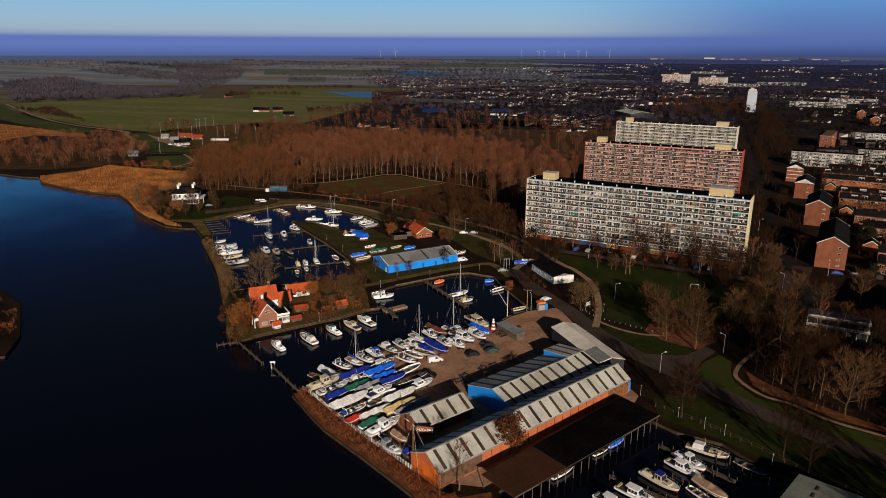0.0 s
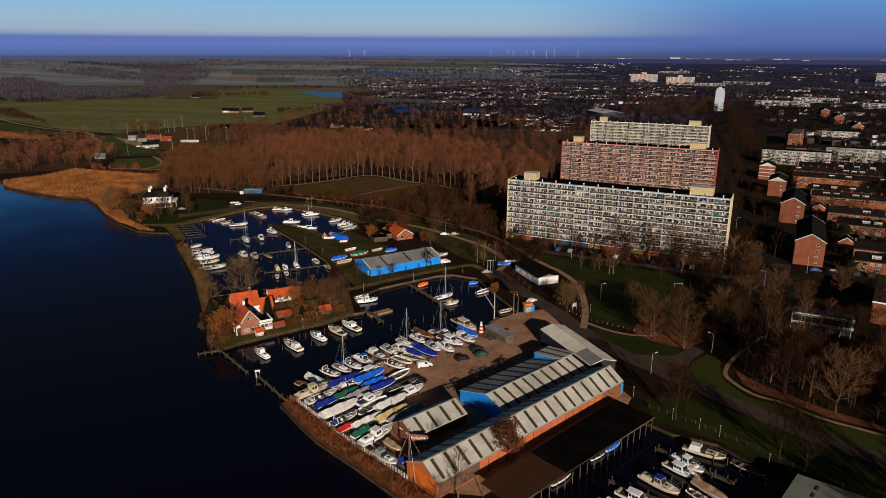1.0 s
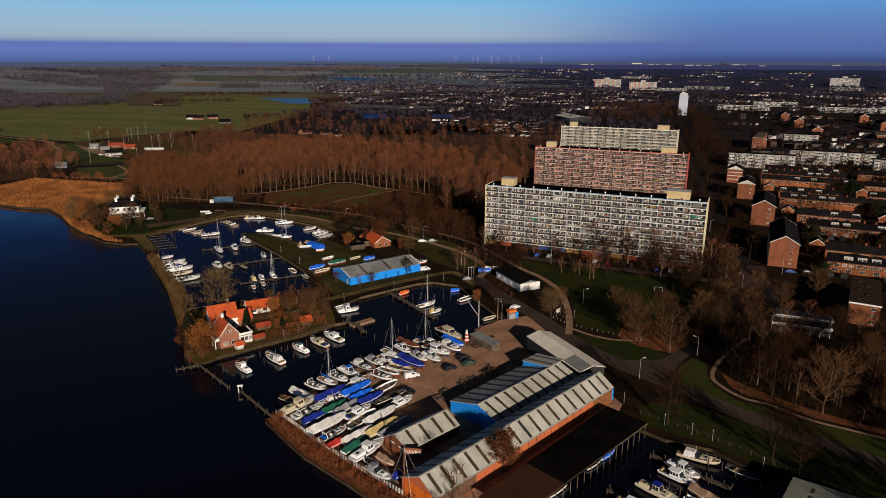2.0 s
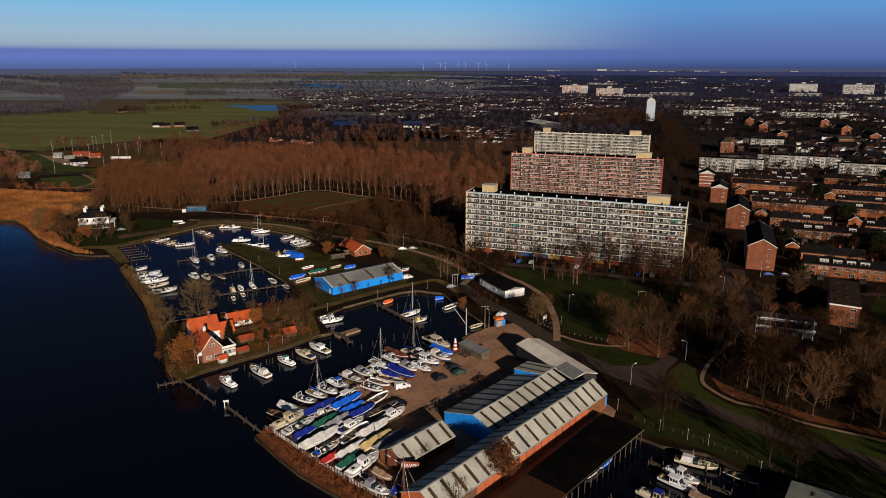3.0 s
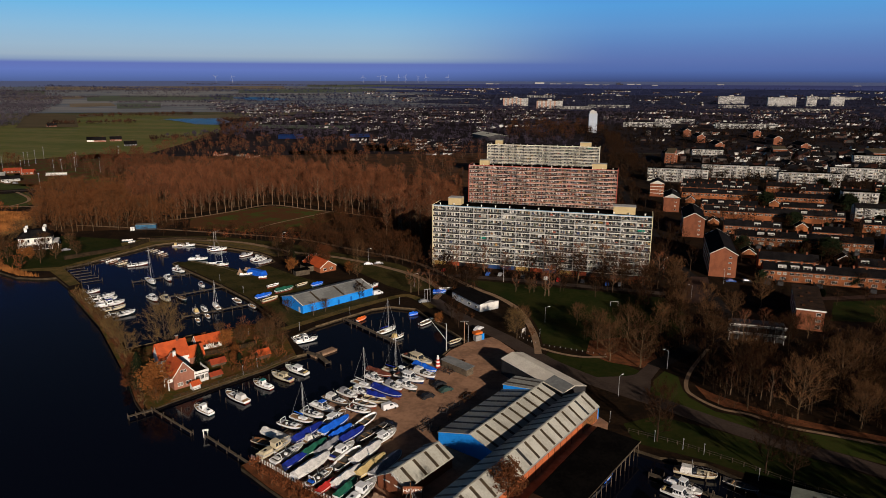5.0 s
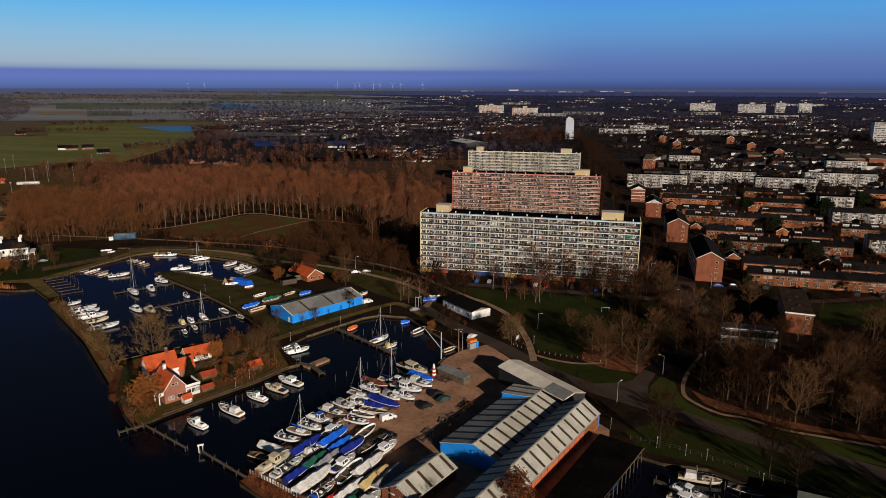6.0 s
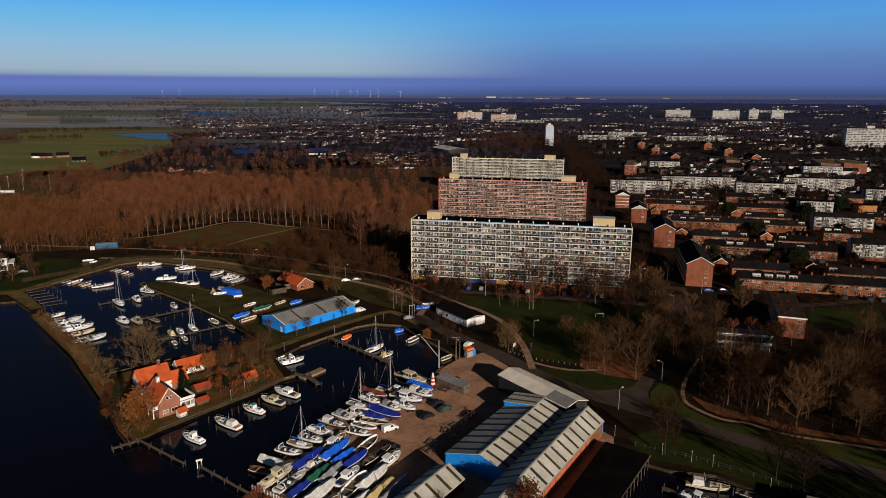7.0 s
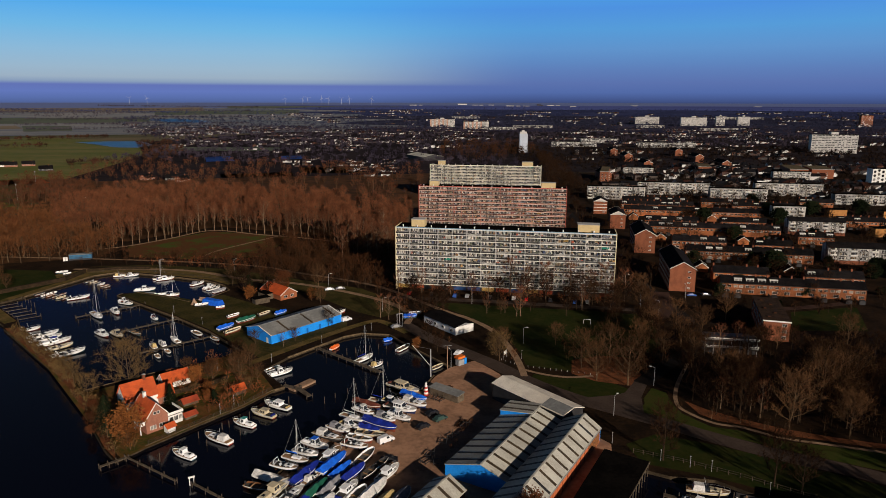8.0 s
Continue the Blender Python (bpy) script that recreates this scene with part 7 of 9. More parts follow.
dock([(-113.5, 173.5), (-96.0, 162.7)], 0.6, 0.0, "low timber breakwater with piles", 5)
dock([(-91.2, 161.6), (-73.8, 150.2)], 0.7, 0.0, "low timber breakwater with piles", 5)
dock([(-118.2, 168.5), (-113.8, 173.2)], 1.0, 0.1, "small landing stage of old planks", 2.0)
dock([(23.6, 160.2), (40.6, 151.0)], 1.4, -0.2, "timber jetty between moored cruisers")
dock([(14.0, 143.0), (34.0, 136.0)], 1.4, -0.2, "timber jetty between moored cruisers")
for i in range(6):
    a = Vector((-237.5 + i * 4.4, 303.5 - i * 3.6))
    dock([a, a + Vector((6.4, 6.0))], 0.5, -0.3, "thin mooring finger at the quay", 6)
rng = random.Random(3)
for line, n in ((((-234, 317), (-218, 303)), 8), (((-228, 327), (-196, 310)), 10), (((-218, 346), (-196, 325)), 12), (((-190, 283), (-168, 303)), 7), (((-160, 265), (-142, 284)), 7), (((-140, 243), (-119, 262)), 7), (((-100, 184), (-78, 210)), 10),
                (((-106, 172), (-86, 190)), 5), (((-76, 247), (-52, 258)), 8), (((-66, 252), (-50, 238)), 5), (((26, 160), (42, 150)), 8), (((22, 150), (38, 141)), 8), (((30, 166), (46, 153)), 6), (((16, 141), (30, 134)), 5), (((-70, 208), (-52, 228)), 6), (((-196, 268), (-170, 244)), 8)):
    (xa, ya), (xb, yb) = line
    for i in range(n):
        u = (i + 0.5) / n
        x, y = xa + (xb - xa) * u + rng.uniform(-0.8, 0.8), ya + (yb - ya) * u + rng.uniform(-0.8, 0.8)
        if inside(x, y, RIVER) or inside(x, y, BASIN):
            p = piece("mooring_post", TALLPILE, None, x, y, rng.uniform(-0.4, 0.5))
            tagged(p, "weathered timber mooring post standing in water", "mooring post", "mooring posts")
# white marker board on the breakwater head
m = thing("marker_board", -91.8, 162.2, 0, 30, "white marker board on two piles", "marker")
for s in (-0.5, 0.5):
    part("post", Mesher().tube((s, 0, -2), (s, 0, 1.1), 0.12, n=6), M_WHITE, m)
part("board", Mesher().box(-0.8, -0.12, 1.1, 0.8, 0.12, 1.55), M_WHITE, m)


def street_lamp(x, y, h=6.2, a=0, label="slim grey street lamp with a short arm"):
    o = thing("street_lamp", x, y, 0, a, label, "street lamp", "street lamps")
    part("pole", Mesher().tube((0, 0, 0), (0, 0, h), 0.10, 0.06, 6), M_STEEL, o)
    part("arm", Mesher().tube((0, 0, h - 0.05), (1.3, 0, h + 0.25), 0.05, n=5), M_STEEL, o)
    part("lamp_head", Mesher().box(1.1, -0.15, h + 0.18, 1.8, 0.15, h + 0.34), M_WHITE, o)


for x, y, a in ((20.5, 201.3, 45), (38.6, 223.5, 160), (-1.0, 262, 0), (-28.7, 237.3, 120), (-60, 300, 0), (-92, 342, 0), (57, 312, 160), (30, 312, 90), (-20, 314, 90), (82, 326, 90), (62, 300, 180), (-150, 372, 0), (-190, 370, 0), (58, 345, 0), (58, 400, 0), (58, 460, 0)):
    street_lamp(x, y, 6.4, a)
for x, y in ((27.0, 175.4), (33.6, 172.2), (38.4, 170.4), (48.7, 160.5), (16.4, 184.6), (-3.0, 246.0), (-95.5, 205.5), (-97.6, 199.2), (-79.0, 259.5), (-61.8, 275.2), (-93.2, 240.0), (-152.0, 296.0), (-133.6, 280.5), (-110, 232.0)):
    o = thing("dock_lamp", x, y, 0, 0, "short white lamp post beside the moorings", "lamp post", "dock lamps")
    part("post", Mesher().tube((0, 0, 0), (0, 0, 3.0), 0.06, 0.05, 5), M_STEEL, o)
    part("lamp_head", Mesher().tube((0, 0, 3.0), (0, 0, 3.22), 0.1, 0.2, 6).tube((0, 0, 3.22), (0, 0, 3.3), 0.2, 0.05, 6), M_CONC, o)


def car(x, y, rz, paint, label, van=False):
    o = thing("car", x, y, 0.06, rz, label, "car", "parked cars")
    L, W = (4.6, 1.8)
    mb = Mesher()
    prof = [(-2.3, 0.35), (-2.3, 0.9), (-1.6, 1.0), (-1.2, 1.5), (0.5, 1.52), (1.1, 1.0), (2.1, 0.85), (2.3, 0.6), (2.3, 0.35)] if not van else [(-2.4, 0.35), (-2.4, 1.85), (-2.2, 2.0), (0.7, 2.0), (1.4, 1.25), (2.2, 1.1), (2.4, 0.7), (2.4, 0.35)]
    n = len(prof)
    v = [(px, -0.9 + (0.18 if pz > 1.2 else 0), pz) for px, pz in prof] + [(px, 0.9 - (0.18 if pz > 1.2 else 0), pz) for px, pz in prof]
    mb.add(v, [tuple(range(n)), tuple(range(2 * n - 1, n - 1, -1)), *[(i, i + n, (i + 1) % n + n, (i + 1) % n) for i in range(n)]])
    part("body", mb, paint, o)
    g = Mesher()
    if van:
        g.add([(0.78, -0.66, 1.95), (1.36, -0.8, 1.32), (1.36, 0.8, 1.32), (0.78, 0.66, 1.95)], [(0, 1, 2, 3)])
        g.x = Matrix.Translation((0.03, 0, 0.03))
    else:
        g.add([(0.55, -0.66, 1.49), (1.09, -0.8, 1.05), (1.09, 0.8, 1.05), (0.55, 0.66, 1.49)], [(0, 1, 2, 3)])
        g.v = [(a + 0.03, b, c + 0.02) for a, b, c in g.v]
    part("windscreen", g, M_TINT, o)
    for k in (-1, 1):
        s = Mesher()
        zt = 1.45 if not van else 1.85
        s.add([(-1.3 if not van else -0.2, k * 0.83, 1.05 + (0.25 if van else 0)), (0.85, k * 0.83, 1.05 + (0.25 if van else 0)), (0.45, k * 0.74, zt), (-1.05 if not van else -0.2, k * 0.74, zt)], [(0, 1, 2, 3)])
        part("side_window", s, M_TINT, o)
    wheel = Mesher().tube((0, -0.12, 0), (0, 0.12, 0), 0.32, 0.32, 10).mesh("wheel", M_RUBBER)
    for wx in (-1.45, 1.4):
        for wy in (-0.82, 0.82):
            piece("wheel", wheel, o, wx, wy, 0.32)


M_CARS = {"black": mat("black_car_paint", (0.012, 0.012, 0.014), (0.018, 0.018, 0.02), 3, 0.25, spec=0.5), "white": mat("white_car_paint", (0.7, 0.7, 0.7), (0.62, 0.62, 0.62), 3, 0.3, spec=0.5), "green": mat("dark_green_car_paint", (0.03, 0.06, 0.05), (0.04, 0.07, 0.06), 3, 0.25, spec=0.5),
          "red": mat("red_car_paint", (0.4, 0.02, 0.02), (0.3, 0.02, 0.02), 3, 0.25, spec=0.5), "blue": mat("blue_car_paint", (0.03, 0.08, 0.28), (0.03, 0.07, 0.22), 3, 0.25, spec=0.5), "grey": mat("grey_car_paint", (0.25, 0.25, 0.26), (0.2, 0.2, 0.2), 3, 0.3, spec=0.5)}
for x, y, a, c, van in ((-46.0, 183.4, 40, "white", True), (-36.3, 191.7, 40, "black", False), (-31.4, 196.8, 42, "green", False), (-34.0, 200.2, 40, "black", False), (-44.0, 173.2, 5, "black", False), (-26, 250, 60, "white", False), (-74, 287, 45, "white", True), (-52, 279, 30, "grey", False), (86, 329, 0, "blue", False), (93, 330, 5, "black", False),
                        (-90, 334, 20, "white", False), (-85, 336, 20, "grey", False), (-262, 338, 40, "grey", False), (-495, 560, 10, "white", False), (-480, 556, 10, "white", False), (-520, 566, 10, "black", False), (-470, 553, 10, "grey", False), (-380, 640, 10, "white", False), (-372, 655, 10, "white", False)):
    car(x, y, a, M_CARS[c], f"parked {c} {'delivery van' if van else 'car'} with dark windows", van)
for i in range(11):
    x = -50 + i * 9.3 + (i % 3) * 1.7
    car(x, 329.0 - 0.15 * (x + 58) + (i % 2) * 0.6, 82 + (i % 5), M_CARS[("red", "black", "blue", "grey", "black", "white")[i % 6]], f"parked {('red', 'black', 'blue', 'grey', 'black', 'white')[i % 6]} car before the flats")

# small striped lighthouse, tool shed, crane, fuel post on the quay
o = thing("model_lighthouse", -36.4, 214.0, 0, 0, "small red and white striped lighthouse", "lighthouse")
for i in range(6):
    part("band", Mesher().tube((0, 0, i * 0.6), (0, 0, i * 0.6 + 0.6), 0.85 - i * 0.07, 0.78 - i * 0.07, 10), (M_REDPAINT, M_WHITE)[i % 2], o)
part("lantern", Mesher().tube((0, 0, 3.6), (0, 0, 4.1), 0.3, 0.3, 8).tube((0, 0, 4.1), (0, 0, 4.5), 0.42, 0.05, 8), M_WHITE, o)
o = thing("tool_shed", -35.3, 215.2, 0, -38, "long low shed with a pale grey roof", "shed")
part("wall", Mesher().box(0, 0, 0, 11.5, 3.2, 2.3), M_WOOD, o)
part("roof", Mesher().slab([(-0.3, -0.3, 2.5), (11.8, -0.3, 2.5), (11.8, 3.5, 2.8), (-0.3, 3.5, 2.8)], 0.15), M_ROOFSTEEL, o)
o = thing("mast_crane", -35.5, 228.6, 0, 150, "white mast crane with a slanting jib", "crane")
part("mast", Mesher().tube((0, 0, 0), (0, 0, 10), 0.22, 0.15, 6), M_MAST, o)
part("jib", Mesher().tube((0.2, 0, 4), (7.5, 0, 10.0), 0.13, 0.1, 5), M_MAST, o)
part("stay", Mesher().tube((0, 0, 10), (7.5, 0, 10.0), 0.03, n=3), M_STEEL, o)
o = thing("quay_lamp", -30.0, 236.0, 0, 90, "tall rusty lamp post with a double arm", "lamp post")
part("pole", Mesher().tube((0, 0, 0), (0, 0, 8.4), 0.16, 0.1, 6), TARPS["tan"], o)
part("arm", Mesher().tube((0, -1.5, 8.6), (0, 1.5, 8.4), 0.07, n=5), M_STEEL, o)
o = thing("fuel_kiosk", -25.6, 239.8, 0, 40, "orange and blue fuel kiosk on the quay", "kiosk")
part("cabinet", Mesher().box(-1.3, -0.9, 0, 1.3, 0.9, 2.1), M_STEEL, o)
part("canopy", Mesher().box(-1.6, -1.1, 2.6, 1.6, 1.1, 3.4), M_ORANGE, o, "orange canopy")
part("pump", Mesher().box(1.6, -0.7, 0, 2.6, 0.5, 2.3), M_BLUEWALL, o, "light blue pump")
part("post", Mesher().box(-1.5, -0.1, 2.1, -1.3, 0.1, 2.6).box(1.3, -0.1, 2.1, 1.5, 0.1, 2.6), M_STEEL, o)
# trolleys take a near-black colour that holds the yard's shadow on them
for i, (x, y) in enumerate(((-34.3, 173.0), (-33.7, 176.6), (-30.1, 183.4), (-27.6, 186.7), (-24.2, 193.3), (-31.3, 172.5), (-31.8, 210.1), (-34.3, 211.5))):
    o = thing("boat_trolley", x, y, 0, 50 + 17 * i % 50, "steel boat trolley darkened for shade, on the sand", "boat trolley", "boat trolleys")
    for k in (-0.9, 0.9):
        part("beam", Mesher().box(-1.5, k - 0.07, 0.45, 1.5, k + 0.07, 0.6), M_HULLDARK, o)
    for s in (-1.2, 1.2):
        part("crossbar", Mesher().box(s - 0.07, -0.9, 0.6, s + 0.07, 0.9, 0.72), M_HULLDARK, o)
        for k in (-0.9, 0.9):
            part("upright", Mesher().tube((s, k, 0.0), (s, k * 1.15, 1.7), 0.06, n=4), M_HULLDARK, o)
# half-built mast tripod at the hall's corner
o = thing("flag_mast", -29.5, 128.6, 0, 0, "brown wooden mast held by thin stays", "mast")
part("mast", Mesher().tube((0, 0, 0), (0, 0, 13), 0.22, 0.12, 6), M_HULLBROWN, o)
part("stays", Mesher().tube((0, 0, 12), (-4.5, 0.5, 0), 0.035, n=3).tube((0, 0, 12), (4.0, 3.0, 0), 0.035, n=3).tube((0, 0, 12), (-2, 4.2, 0), 0.035, n=3).tube((0, 0, 12), (3, -3.5, 0), 0.035, n=3), M_STEEL, o)
part("yard_arm", Mesher().tube((-2, 1.2, 5.5), (2, -1.2, 5.5), 0.08, n=5), M_HULLBROWN, o)


def fence(points, step, h, post_mat, rail_mat, label, half=0.06):
    o = thing("fence", points[0][0], points[0][1], 0, 0, label, "fence")
    p0 = Vector(points[0])
    post = Mesher().box(-half, -half * 0.6, 0, half, half * 0.6, h).mesh("post", post_mat)
    for a, b in zip(points, points[1:]):
        a, b = Vector(a) - p0, Vector(b) - p0
        k = max(1, int((b - a).length / step))
        for i in range(k):
            q = a + (b - a) * i / k
            piece("post", post, o, q.x, q.y, 0)
        for z in (h * 0.5, h * 0.95):
            part("rail", Mesher().tube((*a, z), (*b, z), 0.04, n=4), rail_mat, o)


fence([(-74.6, 152.5), (-68.5, 149.5), (-57.0, 142.2), (-45.5, 136.1), (-35.2, 130.9), (-29.1, 127.9)], 0.95, 1.2, M_WHITE, M_STEEL, "white-posted fence along the boatyard bank", 0.17)
fence([(20.9, 179.4), (32.7, 174.5), (44.6, 167.8), (56.3, 159.9), (75, 151)], 2.5, 1.3, M_PILE, M_PILE, "low wire fence along the basin")
fence([(-111.0, 180.5), (-100.2, 195.4), (-92.4, 206.0), (-87, 216.5)], 1.9, 1.0, M_PILE, M_PILE, "dark timber fence along the island bank")
fence([(-226, 362), (-214, 370), (-199, 368.5), (-175, 361), (-155, 354), (-142, 345)], 2.4, 1.1, M_PILE, M_PILE, "timber fence round the upper basin")

BOLLARD = Mesher().tube((0, 0, 0), (0, 0, 0.55), 0.07, 0.06, 6).tube((0, 0, 0.55), (0, 0, 0.62), 0.06, 0.03, 6).mesh("bollard", M_CONC)
for i in range(13):
    tagged(piece("bollard", BOLLARD, None, -1.5 + i * 1.9, 238.2 - i * 0.55, 0), "short white bollard beside the footpath", "bollard", "white bollards")
for i in range(5):
    tagged(piece("bollard", BOLLARD, None, -10.5 + i * 1.5, 244.5 - i * 1.2, 0), "short white bollard beside the footpath", "bollard", "white bollards")
o = thing("goal_frame", 28, 286, 0, 10, "small white goal frame on the grass", "goal")
for s in (-1.6, 1.6):
    part("post", Mesher().tube((s, 0, 0), (s, 0, 2.0), 0.06, n=5), M_WHITE, o)
part("crossbar", Mesher().tube((-1.6, 0, 2.0), (1.6, 0, 2.0), 0.06, n=5), M_WHITE, o)
o = thing("banner", -9.0, 246.5, 0, 65, "white banner on two poles at the entrance", "banner")
for s in (-1.4, 1.4):
    part("pole", Mesher().tube((s, 0, 0), (s, 0, 3.2), 0.06, n=5), M_STEEL, o)
part("cloth", Mesher().box(-1.35, -0.02, 1.6, 1.35, 0.02, 3.0), M_WHITE, o)
o = thing("gate_frame", -50.5, 279.5, 0, 30, "tall steel hoist frame by the harbour", "hoist")
for s in (-1.2, 0, 1.2):
    part("post", Mesher().tube((s, 0, 0), (s, 0, 6.0), 0.12, n=5), M_STEEL, o)
part("beam", Mesher().box(-1.4, -0.12, 5.8, 1.4, 0.12, 6.05), M_STEEL, o)

# ---- trees and shrubs ----


def limb(tris, p, q, r0, r1, n):
    """A tapered limb as triangles; n 1 or 2: a mere sliver, for boughs far off."""
    p, q = Vector(p), Vector(q)
    if n < 3:
        s = (q - p).cross(Vector((0.3, 0.5, 0.8))).normalized()
        tris.append((p - s * r0, p + s * r0, q + s * r1))
        if n == 2:
            tris.append((p - s * r0, q + s * r1, q - s * r1))
        return
    w = (q - p).normalized()
    u = w.orthogonal().normalized()
    t = w.cross(u)
    for i in range(n):
        a, b = i * math.tau / n, (i + 1) * math.tau / n
        va, vb = u * math.cos(a) + t * math.sin(a), u * math.cos(b) + t * math.sin(b)
        tris.append((p + va * r0, p + vb * r0, q + vb * r1))
        tris.append((p + va * r0, q + vb * r1, q + va * r1))


def unit(rng):
    while True:
        v = Vector((rng.uniform(-1, 1), rng.uniform(-1, 1), rng.uniform(-1, 1)))
        if 0.05 < v.length < 1:
            return v.normalized()


def grow(seed, H, spread, clear, limbs, subs, twigs, lift, twig_len, twig_w, sides=5, leaf=False):
    """A bare tree: trunk, limbs and boughs in one set of triangles, the twigs (or dead leaves) in another."""
    rng = random.Random(seed)
    wood, fine = [], []
    lean = Vector((rng.uniform(-0.04, 0.04), rng.uniform(-0.04, 0.04), 1))
    r = 0.014 * H + 0.06
    last = Vector((0, 0, -0.1))
    stem = []
    for i in range(1, 7):
        u = i / 6
        q = lean * (H * 0.93 * u) + Vector((rng.uniform(-1, 1), rng.uniform(-1, 1), 0)) * 0.012 * H
        limb(wood, last, q, r * (1 - 0.85 * (u - 1 / 6)), r * (1 - 0.85 * u), sides)
        stem.append((last, q))
        last = q
    for i in range(limbs):
        u = clear + (0.96 - clear) * (i + rng.random()) / limbs
        k = min(5, int(u * 6))
        a, b = stem[k]
        base = a.lerp(b, u * 6 - k)
        turn = i * 2.4 + rng.uniform(-0.4, 0.4)
        shape = math.sin(math.pi * min(1, 0.18 + 0.82 * (u - clear) / (1 - clear))) ** 0.7
        out = Vector((math.cos(turn), math.sin(turn), lift * (0.7 + 0.6 * u) + rng.uniform(-0.1, 0.2))).normalized()
        reach = spread * max(0.25, shape) * rng.uniform(0.8, 1.15)
        tip = base + out * reach
        mid = base.lerp(tip, 0.5) - Vector((0, 0, 0.05 * reach))
        rb = r * 0.34 * (1.1 - u * 0.6)
        limb(wood, base, mid, rb, rb * 0.65, 3 if sides > 3 else 2)
        limb(wood, mid, tip, rb * 0.65, rb * 0.2, 3 if sides > 3 else 1)
        for j in range(subs):
            v = 0.3 + 0.7 * (j + rng.random()) / subs
            sb = mid.lerp(tip, v * 2 - 1) if v > 0.5 else base.lerp(mid, v * 2)
            d2 = (out * 0.7 + unit(rng) * 0.75 + Vector((0, 0, 0.35 * lift + 0.1))).normalized()
            st = sb + d2 * reach * rng.uniform(0.3, 0.5)
            limb(wood, sb, st, rb * 0.35, rb * 0.12, 3 if sides > 3 else 1)
            for k in range(twigs):
                w = rng.random()
                tb = sb.lerp(st, 0.25 + 0.75 * w)
                d3 = (d2 * 0.7 + unit(rng) * 0.75 + Vector((0, 0, 0.1 + 0.36 * min(lift, 2.5)))).normalized()
                tl = twig_len * rng.uniform(0.6, 1.3)
                e = tb + d3 * tl
                side = d3.cross(unit(rng)).normalized() * twig_w
                if leaf:
                    c = tb + unit(rng) * tl
                    o = unit(rng)
                    p = o.orthogonal().normalized() * twig_w * 4
                    fine.append((c - p, c + p, c + o * twig_w * 9))
                else:
                    fine.append((tb - side, tb + side, e))
    to = lambda some: np.array([[tuple(p) for p in t] for t in some], dtype=np.float32)  # noqa: E731
    return to(wood), to(fine)


def tri_mesh(name, arrays, mats):
    """One mesh from arrays of triangles, a material for each array."""
    v = np.concatenate(arrays).reshape(-1, 3).astype(np.float32)
    n = len(v) // 3
    me = bpy.data.meshes.new(name)
    me.vertices.add(len(v))
    me.vertices.foreach_set("co", v.ravel())
    me.loops.add(n * 3)
    me.loops.foreach_set("vertex_index", np.arange(n * 3, dtype=np.int32))
    me.polygons.add(n)
    me.polygons.foreach_set("loop_start", np.arange(0, n * 3, 3, dtype=np.int32))
    me.polygons.foreach_set("loop_total", np.full(n, 3, dtype=np.int32))
    for m in mats:
        me.materials.append(m)
    if len(arrays) > 1:
        me.polygons.foreach_set("material_index", np.concatenate([np.full(len(a), i, dtype=np.int32) for i, a in enumerate(arrays)]))
    me.update(calc_edges=True)
    return me


def planted(kinds, places):
    """All triangles of many trees: kinds are arrays, places rows of kind, x, y, z, turn, scale, height scale."""
    out = []
    for k, x, y, z, a, s, sz in places:
        t = kinds[k]
        c, q = math.cos(a) * s, math.sin(a) * s
        p = np.empty_like(t)
        p[..., 0] = t[..., 0] * c - t[..., 1] * q + x
        p[..., 1] = t[..., 0] * q + t[..., 1] * c + y
        p[..., 2] = t[..., 2] * sz + z
        out.append(p)
    return np.concatenate(out)


KINDS = {
    "park_tree": [grow(20 + i, 13.2, 6.4, 0.16, 24, 7, 12, 0.95, 1.7, 0.032) for i in range(3)],
    "poplar": [grow(40 + i, 22, 5.4, 0.30, 22, 5, 12, 1.35, 2.0, 0.04) for i in range(3)],
    "willow": [grow(110 + i, 12.5, 6.4, 0.12, 26, 7, 16, 0.7, 1.7, 0.02) for i in range(2)],
    "shade_tree": [grow(60 + i, 12, 5.4, 0.18, 20, 6, 11, 0.9, 1.6, 0.037) for i in range(3)],
    "birch": [grow(80 + i, 13, 4.0, 0.2, 14, 5, 10, 1.1, 1.3, 0.025) for i in range(2)],
    "evergreen": [grow(130 + i, 9.5, 4.6, 0.04, 22, 6, 16, 0.5, 1.3, 0.11, leaf=True) for i in range(2)],
    "leafy": [grow(90 + i, 9, 4.0, 0.22, 12, 5, 26, 0.6, 1.1, 0.05, leaf=True) for i in range(2)],
    "russet": [grow(95, 9, 3.6, 0.26, 16, 6, 26, 0.7, 1.0, 0.04, leaf=True)],
    "bush": [grow(100 + i, 4.0, 2.0, 0.06, 9, 4, 9, 1.0, 0.9, 0.03, 3) for i in range(3)],
}
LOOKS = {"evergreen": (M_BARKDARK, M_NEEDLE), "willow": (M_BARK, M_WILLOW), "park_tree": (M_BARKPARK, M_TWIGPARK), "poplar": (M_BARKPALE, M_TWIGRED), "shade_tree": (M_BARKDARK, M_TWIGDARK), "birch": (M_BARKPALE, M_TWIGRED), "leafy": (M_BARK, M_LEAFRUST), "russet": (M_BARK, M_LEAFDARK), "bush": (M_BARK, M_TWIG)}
SAYS = {"evergreen": "broad dark evergreen tree between the houses", "willow": "round bare tree with dense olive-brown twigs", "park_tree": "spreading bare tree with brown winter twigs", "poplar": "tall bare poplar with a pale straight trunk", "shade_tree": "bare dark-twigged tree standing in shade", "birch": "slender pale-barked tree with reddish twigs",
        "russet": "small tree with dark russet leaves beside the hall", "leafy": "tree still holding rusty brown dead leaves", "bush": "dense bare brown bush"}
MESHES = {}
